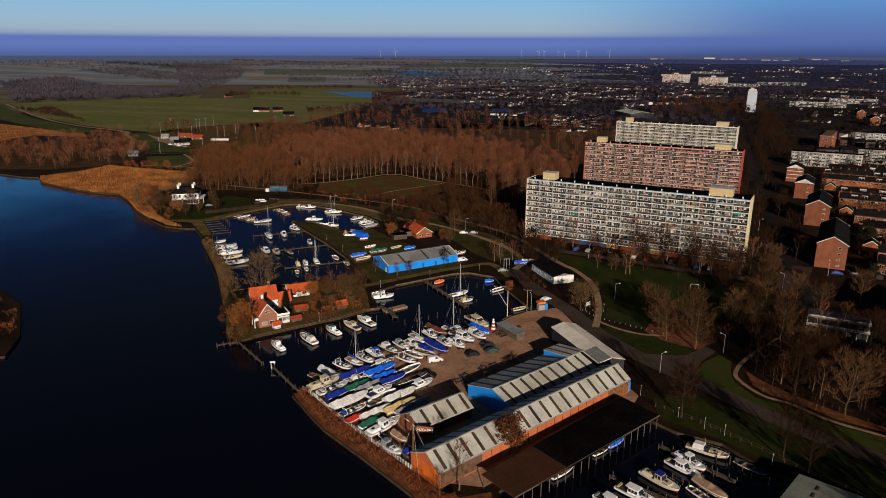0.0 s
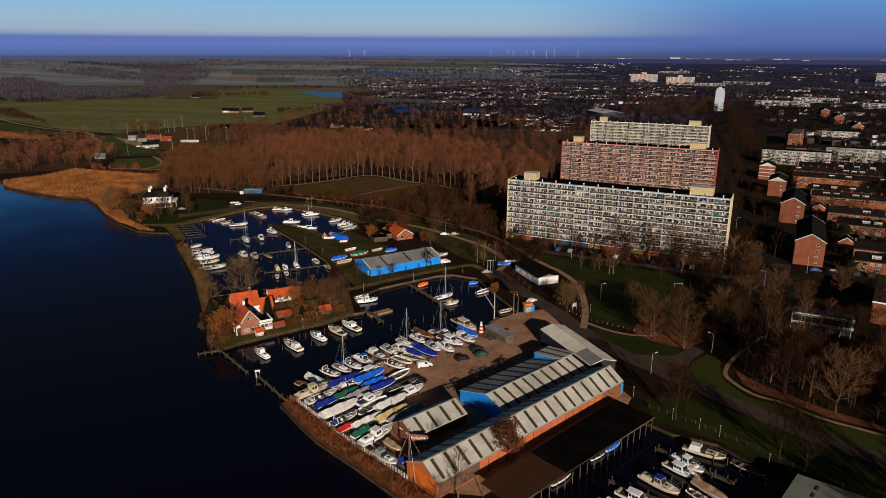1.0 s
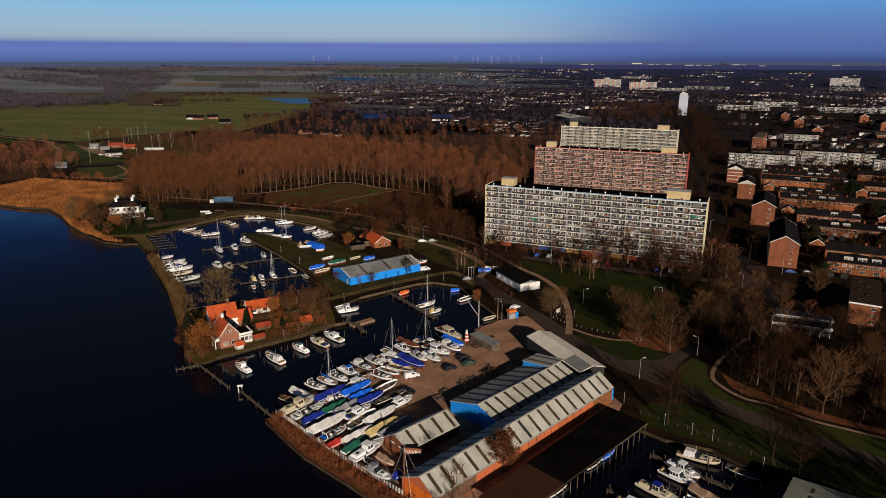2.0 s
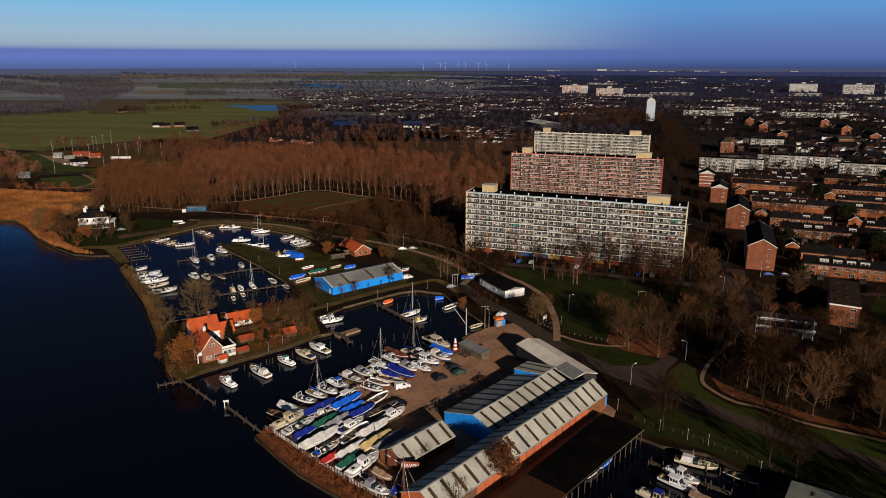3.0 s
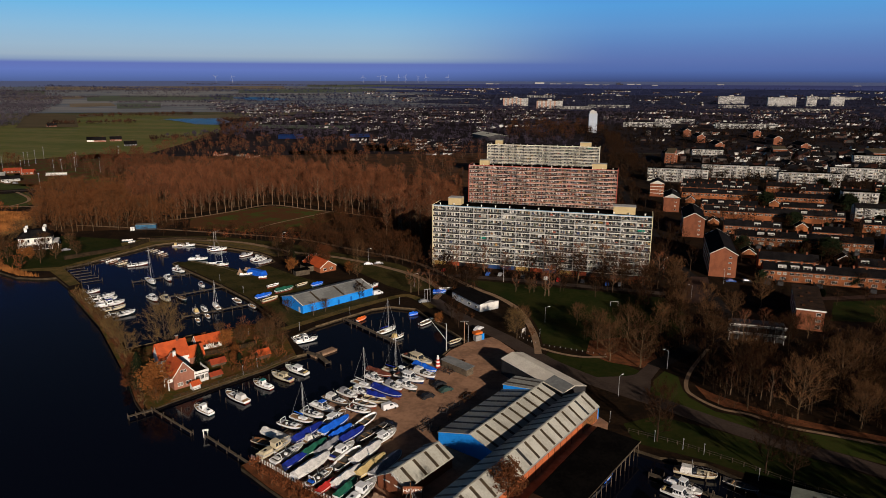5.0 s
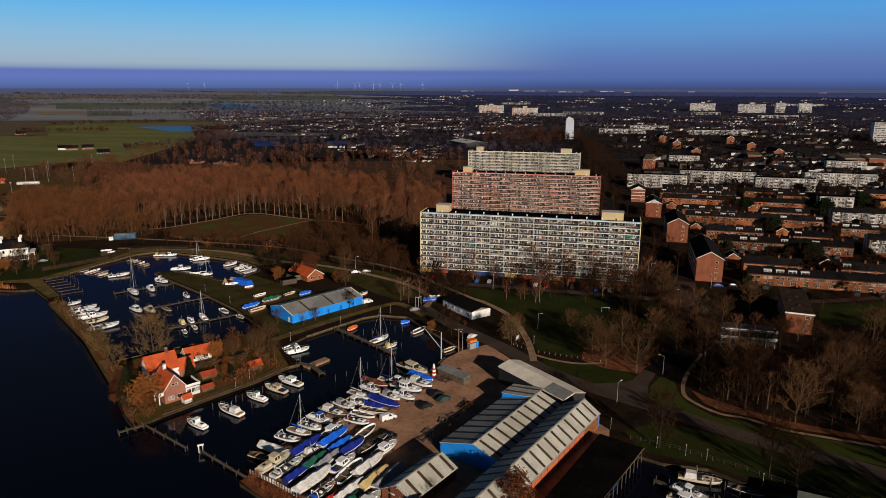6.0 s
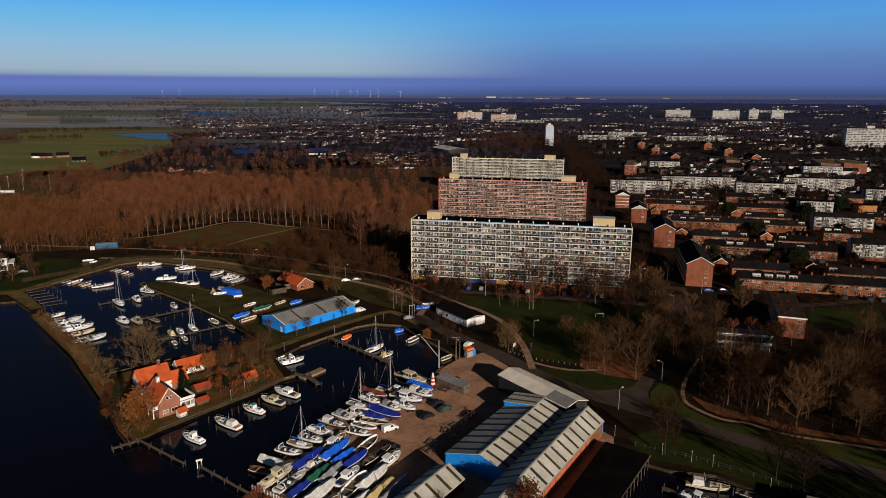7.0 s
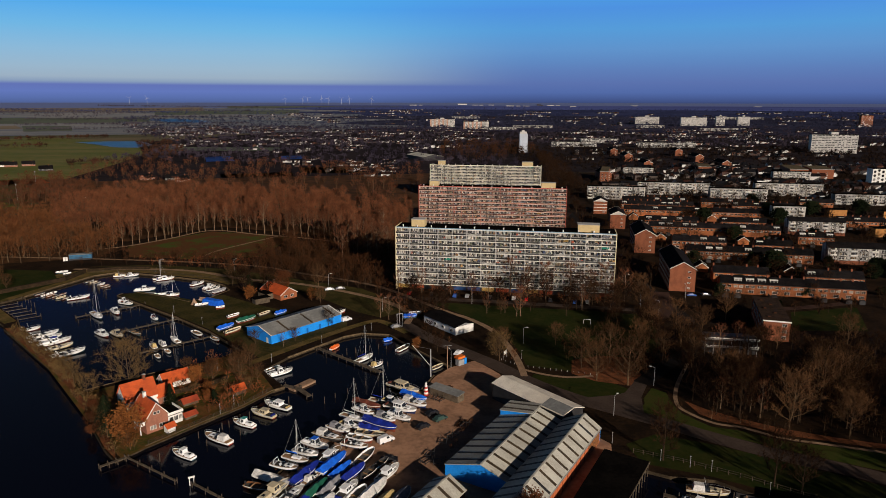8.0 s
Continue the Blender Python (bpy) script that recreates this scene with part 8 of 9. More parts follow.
for kind, made in KINDS.items():
    MESHES[kind] = [(tri_mesh("trunk", [w], [LOOKS[kind][0]]), tri_mesh("crown", [f], [LOOKS[kind][1]])) for w, f in made]
tree_rng = random.Random(5)


def tree(kind, x, y, s=1.0, tall=1.0, group="park trees", crown_mat=None):
    name = "bush" if kind == "bush" else "tree"
    o = thing(name, x, y, 0, tree_rng.uniform(0, 360), SAYS[kind], name, group)
    w, f = tree_rng.choice(MESHES[kind])
    k = s * tree_rng.uniform(0.88, 1.12)
    sc = (k, k, k * tall * tree_rng.uniform(0.92, 1.1))
    for nm, me in (("trunk", w), ("crown", f)):
        p = new(nm, me)
        p.parent, p.scale = o, sc


def conifer(x, y, H, R, label="dark green conifer"):
    o = thing("conifer", x, y, 0, 0, label + " beside bare trees", "tree", "conifers")
    rng = random.Random(int(x * 10))
    part("trunk", Mesher().tube((0, 0, 0), (0, 0, H * 0.9), 0.02 * H, 0.01 * H, 6), M_BARK, o)
    t = []
    for i in range(900):
        u = rng.random() ** 0.8
        z = H * (0.08 + 0.9 * u)
        rad = R * (1 - u) ** 0.8 * rng.uniform(0.35, 1.05) + 0.1
        a = rng.uniform(0, math.tau)
        c = Vector((rad * math.cos(a), rad * math.sin(a), z))
        d = Vector((math.cos(a), math.sin(a), -0.35 + rng.uniform(-0.3, 0.3))).normalized()
        s = d.cross(Vector((0, 0, 1))).normalized() * 0.16
        t.append((c - d * 0.4 - s, c - d * 0.4 + s, c + d * 0.55))
    p = new("crown", tri_mesh("crown", [np.array([[tuple(q) for q in k] for k in t], dtype=np.float32)], [M_NEEDLE]))
    p.parent = o


def before_flats(x, y):
    """Shifts a place before the nearest slab so that it follows the slab's slanting front."""
    return y - 0.136 * (x + 58)


# single trees of the park and the quays
for x, y, s in ((20.5, 227.5, 1.0), (30.0, 223.5, 1.12), (17.3, 237.9, 0.9), (28.3, 243.1, 0.95), (41.3, 252.1, 0.8), (48.2, 246.4, 0.8), (68.8, 193.5, 1.35), (84.2, 190.5, 1.0), (83.5, 205.5, 1.35), (93.5, 226, 1.15), (95, 213.3, 1.15), (89, 294, 0.85), (59.2, 260.5, 0.85), (42.7, 260, 0.75), (73.2, 277.8, 0.8), (66.0, 287.7, 0.85), (58, 304.4, 0.8), (46, 314, 0.85), (34.3, 308.7, 0.8), (11.2, 260.6, 0.55)):
    tree("park_tree", x, y, s)
for x, y, s in ((-11.4, 243.6, 0.78), (-12.2, 249.3, 0.7)):
    tree("willow", x, y, s)
for x, y, s in ((63.7, 200.8, 1.0), (54.2, 206.7, 0.8), (62.3, 204.6, 0.7), (76.6, 251.5, 1.0), (0.9, 296.1, 1.0), (-0.8, 295.6, 0.9)):
    tree("birch", x, y, s)
for x, y, s in ((51.3, 164, 1.1), (56.4, 161.1, 1.0), (27.7, 175.7, 1.0)):
    tree("shade_tree", x, y, s, 1.1)
tree("russet", -10.2, 142.6, 1.25, 0.95)
tree("birch", -16.8, 125.0, 1.0)
for x, y, k in ((-22.6, 194, 0.45), (-24.9, 188.8, 0.5), (-26.4, 182.1, 0.45), (-27.8, 178.5, 0.5), (-29.6, 173, 0.4), (-23.6, 191.5, 0.4), (-32.6, 266.5, 0.7), (-35.6, 271, 0.8), (-39.5, 276, 0.7), (-29.5, 262.5, 0.6)):
    tree("bush", x, y, k, 0.9, "bushes against the sheds")
tree("birch", -20.0, 121.0, 0.55)
tree("leafy", -116.6, 180.2, 1.25, 0.95, "island trees")
tree("leafy", -114.4, 177.4, 0.75, 1.0, "island trees")
conifer(-124.0, 184.0, 13, 4.2, "tall dark green conifer")
conifer(-113.4, 201.5, 8.5, 2.4)
conifer(-121.5, 187.5, 10, 3.6)
conifer(-101.5, 205.5, 5, 1.6)
conifer(-129.0, 331, 9, 3.0)
for x, y, k, s in ((-131, 212, "willow", 1.15), (-142, 207, "willow", 0.75), (-153, 218.5, "willow", 0.55), (-160, 226, "willow", 0.5), (-104, 236, "shade_tree", 0.8), (-101, 228, "park_tree", 0.6), (-108, 222, "park_tree", 0.55), (-112, 232, "birch", 0.6), (-118, 226, "park_tree", 0.5), (-99, 233, "park_tree", 0.65),
                   (-93, 222, "park_tree", 0.5), (-106, 212, "leafy", 0.5), (-113, 219.5, "leafy", 0.6), (-109, 225, "leafy", 0.7), (-99, 222, "park_tree", 0.75), (-104, 207, "leafy", 0.4), (-112, 330, "russet", 1.2), (-117, 322, "shade_tree", 0.9), (-95, 316, "leafy", 0.6), (-97, 212, "bush", 1.0), (-93, 256, "birch", 0.45), (-90, 262, "park_tree", 0.35), (-80, 279, "shade_tree", 0.6), (-104.5, 258, "park_tree", 0.45), (-60, 292, "birch", 0.85), (-56, 289, "birch", 0.8), (-52, 295, "birch", 0.7),
                   (-38, 262, "shade_tree", 0.7), (-42, 254, "leafy", 0.55), (-34, 252, "shade_tree", 0.6), (-128, 322, "shade_tree", 0.9), (-133, 334, "shade_tree", 0.9), (-124, 315, "leafy", 0.7), (-141, 342, "park_tree", 0.7), (-90, 312, "park_tree", 0.6), (-96, 336, "park_tree", 0.8), (-12, 252, "park_tree", 0.6), (-9, 258, "park_tree", 0.5), (-6, 244, "bush", 0.9),
                   (-268, 318, "leafy", 0.7), (-276, 312, "park_tree", 0.7), (-258, 313, "park_tree", 0.6), (-300, 326, "leafy", 0.9), (-308, 335, "leafy", 1.0), (-312, 346, "leafy", 0.9), (-262, 305, "bush", 1.2), (-250, 330, "park_tree", 0.6)):
    tree(k, x, y, s, 1.0, "harbour trees")
for x, y, k, s in ((-279, 327, "bush", 1.6), (-274, 329, "bush", 1.3), (-311, 330, "willow", 0.8), (-318, 340, "willow", 0.8), (-304, 322, "willow", 0.6), (-292, 319, "willow", 0.55), (-276, 340, "park_tree", 0.6), (-299, 341, "willow", 0.75), (-283, 350, "park_tree", 0.8), (-270, 321, "willow", 0.5), (-296, 351, "willow", 0.9)):
    tree(k, x, y, s, 1.0, "villa garden trees")
for x, y, k in ((-325, 478, 1.5), (-316, 487, 1.3), (-336, 470, 1.2), (-296, 452, 1.2)):
    tree("russet", x, y, k, 1.0, "russet oaks of the wood")
for x, y in ((-20, 334), (-1, 337), (15, 331), (26, 331), (42, 331), (-30, 331), (-44, 330), (6, 329), (34, 326), (-12, 328), (50, 328), (-55, 326)):
    tree("birch", x, before_flats(x, y), 1.0 if x < -5 else 1.4, 1.0, "trees before the flats")
for x, y, k in ((6, 312, 1.3), (14, 322, 1.5), (21, 308, 1.3), (27, 318, 1.6), (34, 325, 1.5), (41, 310, 1.4), (46, 321, 1.5), (-8, 320, 1.2), (37, 302, 1.2)):
    tree("shade_tree", x, before_flats(x, y), k * 0.62, 1.2, "trees before the flats")
for i in range(12):
    x = tree_rng.uniform(-60, 62)
    tree(tree_rng.choice(["shade_tree", "park_tree", "birch"]), x, before_flats(x, tree_rng.uniform(306, 330)), tree_rng.uniform(0.5, 0.9), 1.0, "trees before the flats")
for i in range(18):
    tree("bush" if i % 3 else "shade_tree", tree_rng.uniform(-54, -28), tree_rng.uniform(285, 315), tree_rng.uniform(0.5, 1.0), 1.0, "trees before the flats")
ROADS_KEEP = [(20, 206), (27, 210), (32, 219), (39, 230), (52, 246), (66, 262), (72, 290), (70, 330)]


def clear_of_road(x, y, gap=5):
    return all(math.hypot(x - a, y - b) > gap for a, b in ROADS_KEEP)


for x, y, k, s in ((64, 249, "shade_tree", 0.8), (69, 248.5, "birch", 0.9), (74, 247.5, "birch", 0.7), (79, 248, "shade_tree", 0.8), (84, 247, "shade_tree", 0.9), (60, 252, "shade_tree", 0.8), (90, 261, "shade_tree", 0.6), (95, 259, "park_tree", 0.6), (100, 258, "shade_tree", 0.7), (87, 255, "shade_tree", 0.8),
                   (-270, 330, "park_tree", 0.7), (-292, 326, "park_tree", 0.7), (-264, 345, "park_tree", 0.6), (-300, 350, "park_tree", 0.9), (-278, 324, "leafy", 0.5), (-256, 322, "park_tree", 0.6), (-284, 328, "park_tree", 0.5)):
    tree(k, x, y, s, 1.0, "garden trees")
for x, y, k in ((161.6, 470, 1.0), (221, 534, 1.15), (231.6, 610, 1.1), (193, 366, 0.95), (202, 376, 1.0), (209, 368, 0.9), (149, 382, 1.1), (153, 391, 1.0), (209, 459, 1.0), (216, 452, 0.8), (165, 541, 1.0), (108.7, 394, 0.8), (232, 580, 1.0), (263, 571, 1.1), (304, 573, 1.2), (142, 395, 0.7), (118, 352, 0.6), (140, 330, 0.6)):
    tree("evergreen", x, y, k, 0.9, "evergreens of the estate")
# tall trees added out of view south-east, to shade the park's road and grass
for x, y, k in ((92, 132, 1.4), (101, 121, 1.5), (86, 118, 1.3), (108, 138, 1.5), (116, 128, 1.4), (124, 146, 1.5), (98, 108, 1.4), (132, 136, 1.4), (112, 152, 1.3), (140, 158, 1.5), (90, 104, 1.3), (120, 112, 1.5)):
    tree("shade_tree", x, y, k, 1.1, "trees beyond the road")
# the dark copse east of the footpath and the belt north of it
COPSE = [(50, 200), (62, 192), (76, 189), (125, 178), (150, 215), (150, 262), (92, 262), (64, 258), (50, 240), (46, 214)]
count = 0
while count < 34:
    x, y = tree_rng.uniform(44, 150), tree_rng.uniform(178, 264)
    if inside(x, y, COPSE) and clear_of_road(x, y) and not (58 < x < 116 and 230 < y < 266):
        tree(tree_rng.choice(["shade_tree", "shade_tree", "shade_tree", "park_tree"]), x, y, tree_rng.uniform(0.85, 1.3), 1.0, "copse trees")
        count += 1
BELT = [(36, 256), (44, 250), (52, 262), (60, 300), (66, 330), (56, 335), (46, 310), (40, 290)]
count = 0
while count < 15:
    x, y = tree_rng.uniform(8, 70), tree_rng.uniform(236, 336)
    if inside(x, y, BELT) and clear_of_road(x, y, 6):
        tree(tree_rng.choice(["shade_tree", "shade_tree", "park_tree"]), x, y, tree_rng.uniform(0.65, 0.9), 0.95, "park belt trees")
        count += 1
# the row of poplars along the field
line = [(-246, 428), (-238, 436), (-222, 461), (-204, 490), (-186, 484), (-168, 477), (-150, 471.5), (-134, 466), (-116, 458), (-104, 452)]
for (xa, ya), (xb, yb) in zip(line, line[1:]):
    k = max(1, round(math.hypot(xb - xa, yb - ya) / 5.6))
    for i in range(k):
        tree("poplar", xa + (xb - xa) * i / k + tree_rng.uniform(-1, 1), ya + (yb - ya) * i / k + tree_rng.uniform(-0.8, 0.8), tree_rng.uniform(0.72, 1.08), 1.0, "row of poplars")
for x, y in ((-88, 440), (-82, 430), (-76, 445), (-92, 425), (-80, 415), (-98, 438), (-70, 420), (-86, 400), (-74, 400), (-90, 412), (-78, 388), (-102, 426), (-94, 395), (-68, 405)):
    tree("poplar", x, y, 1.05, 0.95, "poplars beside the flats")


def stuff(name, kind_arrays, places, mats, label, category):
    """kind_arrays: rows of (wood, fine); one object for the whole of it."""
    wood = planted([a for a, _ in kind_arrays], places)
    fine = planted([b for _, b in kind_arrays], places)
    return tagged(new(name, tri_mesh(name, [wood, fine], mats)), label, category, kind="stuff")


def scatter(poly, n, kinds, s0, s1, keep=None, rng=tree_rng):
    xs, ys = [p[0] for p in poly], [p[1] for p in poly]
    out, tries = [], 0
    while len(out) < n and tries < n * 40:
        tries += 1
        x, y = rng.uniform(min(xs), max(xs)), rng.uniform(min(ys), max(ys))
        if inside(x, y, poly) and (keep is None or keep(x, y)):
            s = rng.uniform(s0, s1)
            out.append((rng.randrange(kinds), x, y, land_height(x, y), rng.uniform(0, 6.28), s, s * rng.uniform(0.9, 1.15)))
    return out


LIGHT = [grow(200 + i, 20, 5.4, 0.34, 26, 3, 6, 1.25, 2.9, 0.055, 3) for i in range(5)]
BROAD = [grow(220 + i, 13, 5.4, 0.16, 15, 3, 6, 0.9, 2.3, 0.06, 3) for i in range(4)]
FIRS = [grow(260 + i, 7, 2.6, 0.05, 16, 4, 9, 0.3, 0.8, 0.16, 3, leaf=True) for i in range(2)]
SCRUB = [grow(240 + i, 3.6, 2.2, 0.05, 7, 2, 6, 0.9, 1.1, 0.05, 3) for i in range(4)]


def not_water(x, y):
    return not inside(x, y, RIVER) and not inside(x, y, BASIN)


WOOD = [(-246, 446), (-206, 502), (-120, 470), (-97, 462), (-62, 440), (-62, 520), (-110, 565), (-170, 610), (-260, 640), (-340, 620), (-350, 540), (-300, 460)]
stuff("poplar_wood", LIGHT, scatter(WOOD, 680, 5, 0.6, 1.0), [M_BARK, M_TWIGRED], "wide wood of bare reddish-brown poplars", "woodland")
MIXED = [(-326, 372), (-300, 378), (-236, 400), (-240, 428), (-290, 446), (-345, 540), (-410, 522), (-372, 452), (-345, 420)]
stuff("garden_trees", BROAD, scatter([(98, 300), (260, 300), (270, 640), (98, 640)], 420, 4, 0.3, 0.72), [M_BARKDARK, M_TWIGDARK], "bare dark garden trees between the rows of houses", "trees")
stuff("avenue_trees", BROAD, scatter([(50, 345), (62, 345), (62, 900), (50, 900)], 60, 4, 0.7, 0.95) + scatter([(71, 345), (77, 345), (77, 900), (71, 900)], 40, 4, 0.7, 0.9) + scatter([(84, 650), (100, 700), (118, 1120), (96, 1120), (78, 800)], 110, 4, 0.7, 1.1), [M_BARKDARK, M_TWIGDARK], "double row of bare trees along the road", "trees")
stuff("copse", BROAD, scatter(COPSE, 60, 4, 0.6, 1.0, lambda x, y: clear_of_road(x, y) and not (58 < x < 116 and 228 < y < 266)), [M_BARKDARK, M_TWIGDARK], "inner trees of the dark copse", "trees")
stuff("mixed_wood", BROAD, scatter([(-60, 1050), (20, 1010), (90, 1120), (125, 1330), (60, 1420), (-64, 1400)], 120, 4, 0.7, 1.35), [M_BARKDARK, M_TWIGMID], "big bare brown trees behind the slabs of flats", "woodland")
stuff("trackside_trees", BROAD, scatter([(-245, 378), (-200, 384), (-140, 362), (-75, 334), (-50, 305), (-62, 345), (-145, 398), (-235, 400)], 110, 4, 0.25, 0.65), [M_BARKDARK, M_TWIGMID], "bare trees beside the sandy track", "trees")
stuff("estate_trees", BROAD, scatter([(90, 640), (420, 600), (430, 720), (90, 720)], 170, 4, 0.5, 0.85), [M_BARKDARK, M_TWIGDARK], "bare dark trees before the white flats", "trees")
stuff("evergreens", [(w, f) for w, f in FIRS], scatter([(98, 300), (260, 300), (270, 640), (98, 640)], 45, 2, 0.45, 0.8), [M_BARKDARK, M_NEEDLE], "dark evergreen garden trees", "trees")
stuff("mixed_wood", BROAD, scatter(MIXED, 330, 4, 0.6, 1.15), [M_BARK, M_TWIG], "bare brown wood behind the villa", "woodland")
LEFTWOOD = [(-760, 440), (-650, 476), (-625, 560), (-607, 607), (-470, 505), (-446, 440), (-473, 405), (-516, 388), (-640, 405), (-760, 425)]
stuff("mixed_wood", BROAD, scatter(LEFTWOOD, 280, 4, 0.45, 0.95), [M_BARK, M_TWIGRED], "bare brown wood on the reed land", "woodland")
SPORTWOOD = [(-515, 640), (-470, 640), (-400, 575), (-350, 590), (-340, 640), (-440, 730), (-500, 790), (-530, 720)]
stuff("mixed_wood", BROAD, scatter(SPORTWOOD, 170, 4, 0.5, 1.0), [M_BARK, M_TWIGRED], "bare reddish trees beside the pitches", "woodland")
stuff("mixed_wood", BROAD, scatter([(-605, 640), (-560, 640), (-545, 655), (-590, 668)], 12, 4, 0.9, 1.2), [M_BARKDARK, M_TWIG], "small clump of dark bare trees", "woodland")
BEHIND = [(-62, 345), (-100, 350), (-140, 365), (-145, 400), (-138, 455), (-100, 452), (-62, 430)]
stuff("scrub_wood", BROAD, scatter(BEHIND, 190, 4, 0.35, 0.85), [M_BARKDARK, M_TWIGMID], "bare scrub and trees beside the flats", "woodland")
BACKWOOD = [(-62, 530), (-110, 565), (-170, 610), (-260, 640), (-340, 620), (-400, 545), (-432, 640), (-500, 770), (-540, 900), (-480, 1000), (-200, 960), (-60, 880), (-64, 680)]
stuff("mixed_wood", BROAD, scatter(BACKWOOD, 360, 4, 0.45, 1.0), [M_BARK, M_TWIGRED], "bare brown wood beyond the poplars", "woodland")
for poly, n, lab in (([(-75.5, 149.5), (-73.6, 151.6), (-57, 141.6), (-45.5, 135.4), (-35.2, 130), (-29, 127), (-16, 121), (-10, 113), (-25, 120), (-37.6, 126.4), (-50.4, 133), (-57.6, 136.6), (-65.4, 141.8)], 300, "red-brown brushwood on the boatyard bank"),
                     ([(-118, 172), (-121, 178), (-140, 200), (-156, 218), (-188, 249), (-213, 273), (-209, 275), (-187, 254), (-172, 240), (-159, 228), (-150, 215), (-134, 200), (-122, 186), (-113, 178)], 150, "brown brushwood along the mole"),
                     ([(-112, 181), (-101, 196), (-93, 206), (-88, 216), (-96, 230), (-106, 246), (-128, 228), (-110, 205), (-104, 196)], 90, "garden shrubs round the island houses"),
                     ([(-320, 352), (-300, 316), (-272, 300), (-252, 291), (-255, 300), (-280, 320), (-300, 345)], 90, "bushes on the river bank"),
                     ([(18, 236), (34, 228), (52, 246), (58, 258), (46, 262), (30, 250), (14, 262), (12, 245)], 160, "low undergrowth below park trees"),
                     ([(48, 200), (60, 193), (78, 189), (120, 180), (140, 230), (90, 250), (60, 240), (49, 217), (51, 207), (60, 201)], 340, "brown undergrowth in the copse"),
                     ([(-58, 331), (48, 314), (48, 321), (-58, 337)], 130, "bare shrubs before the flats"),
                     ([(-178, 138), (-188, 150), (-215, 172), (-230, 165), (-210, 125)], 60, "bushes on the far river bank"),
                     ([(-442, 444), (-412, 466), (-374, 440), (-400, 428), (-425, 430)], 110, "red-brown bushes behind the reed"),
                     ([(-424, 370), (-372, 374), (-364, 392), (-400, 398)], 70, "brown bushes standing in the reed"),
                     ([(-350, 352), (-330, 345), (-326, 365), (-345, 385)], 50, "golden willow scrub in the reed"),
                     ([(-224, 404), (-180, 396), (-146, 403), (-140, 372), (-200, 380)], 80, "low brown shrubs along the track")):
    stuff("undergrowth", SCRUB, scatter(poly, n, 4, 0.3, 0.55 if "boatyard" in lab else 0.95, not_water), [M_BARK, {"park trees": M_TWIGMID, "the copse": M_TWIGDARK, "the mole": M_WILLOW}.get(" ".join(lab.split()[-2:]), M_SHRUB)], lab, "undergrowth")

# standing reed
rng = random.Random(77)
blades = []
EDGE = [(-452, 373.6), (-436, 360.6), (-403, 351.6), (-369, 345.6), (-345, 346.6), (-325, 334.6), (-297, 313.6), (-272, 298.6)]
for poly, n in ((EDGE + [(x + 1, y + 3) for x, y in EDGE[::-1]], 4500), ([(-453, 376), (-436, 363), (-403, 354), (-369, 348), (-345, 349), (-325, 337), (-303, 320), (-318, 350), (-334, 400), (-356, 432), (-408, 432), (-446, 433), (-444, 402)], 24000), ([(-900, 650), (-664, 600), (-640, 580), (-704, 570), (-691, 520), (-880, 505)], 2500), ([(-300, 318), (-272, 300), (-252, 290.5), (-240, 290), (-250, 294), (-272, 305), (-297, 325)], 1500)):
    for _, x, y, z, a, s, _ in scatter(poly, n, 1, 0.7, 1.3, None, rng):
        w = 0.22 * s
        h = 1.5 * s
        blades.append(((x - w * math.cos(a), y - w * math.sin(a), 0), (x + w * math.cos(a), y + w * math.sin(a), 0), (x + rng.uniform(-0.4, 0.4), y + rng.uniform(-0.4, 0.4), h)))
tagged(new("reed", tri_mesh("reed", [np.array(blades, dtype=np.float32)], [M_REED])), "tall golden winter reed beside the river", "reeds", kind="stuff")

# ---- far woods and the town ----


def burst(seed, n=28):
    """A far tree: a short stem under a ragged crown of slivers."""
    rng = random.Random(seed)
    t = [((-0.25, 0, 0), (0.25, 0, 0), (0, 0, 6)), ((0, -0.25, 0), (0, 0.25, 0), (0, 0, 6))]
    for i in range(n):
        d = unit(rng)
        d.z = abs(d.z) * 1.1
        c = Vector((0, 0, 3.4)) + Vector((d.x, d.y, d.z)) * rng.uniform(0.8, 3.4)
        e = c + Vector((d.x * 1.8, d.y * 1.8, d.z * 1.6 + 1.2)) * rng.uniform(0.5, 1.1)
        s = unit(rng) * rng.uniform(0.35, 0.75)
        t.append((tuple(c - s), tuple(c + s), tuple(e)))
    return np.array(t, dtype=np.float32)


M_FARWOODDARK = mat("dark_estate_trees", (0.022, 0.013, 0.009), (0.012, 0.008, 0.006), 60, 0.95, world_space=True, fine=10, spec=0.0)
FAR = [burst(300 + i) for i in range(6)]
# Tree colours with haze mixed in, bluer for those near the horizon.
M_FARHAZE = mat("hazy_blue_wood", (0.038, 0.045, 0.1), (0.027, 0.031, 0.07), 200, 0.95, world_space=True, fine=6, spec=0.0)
M_FARTOWN = mat("hazed_town_trees", (0.048, 0.038, 0.051), (0.023, 0.019, 0.03), 120, 0.95, world_space=True, fine=12, spec=0.0)


def far_wood(poly, n, s0, s1, material, label, seed):
    r = random.Random(seed)
    places = scatter(poly, n, 6, s0, s1, None, r)
    tagged(new("far_woodland", tri_mesh("far_woodland", [planted(FAR, places)], [material])), label, "woodland", kind="stuff")


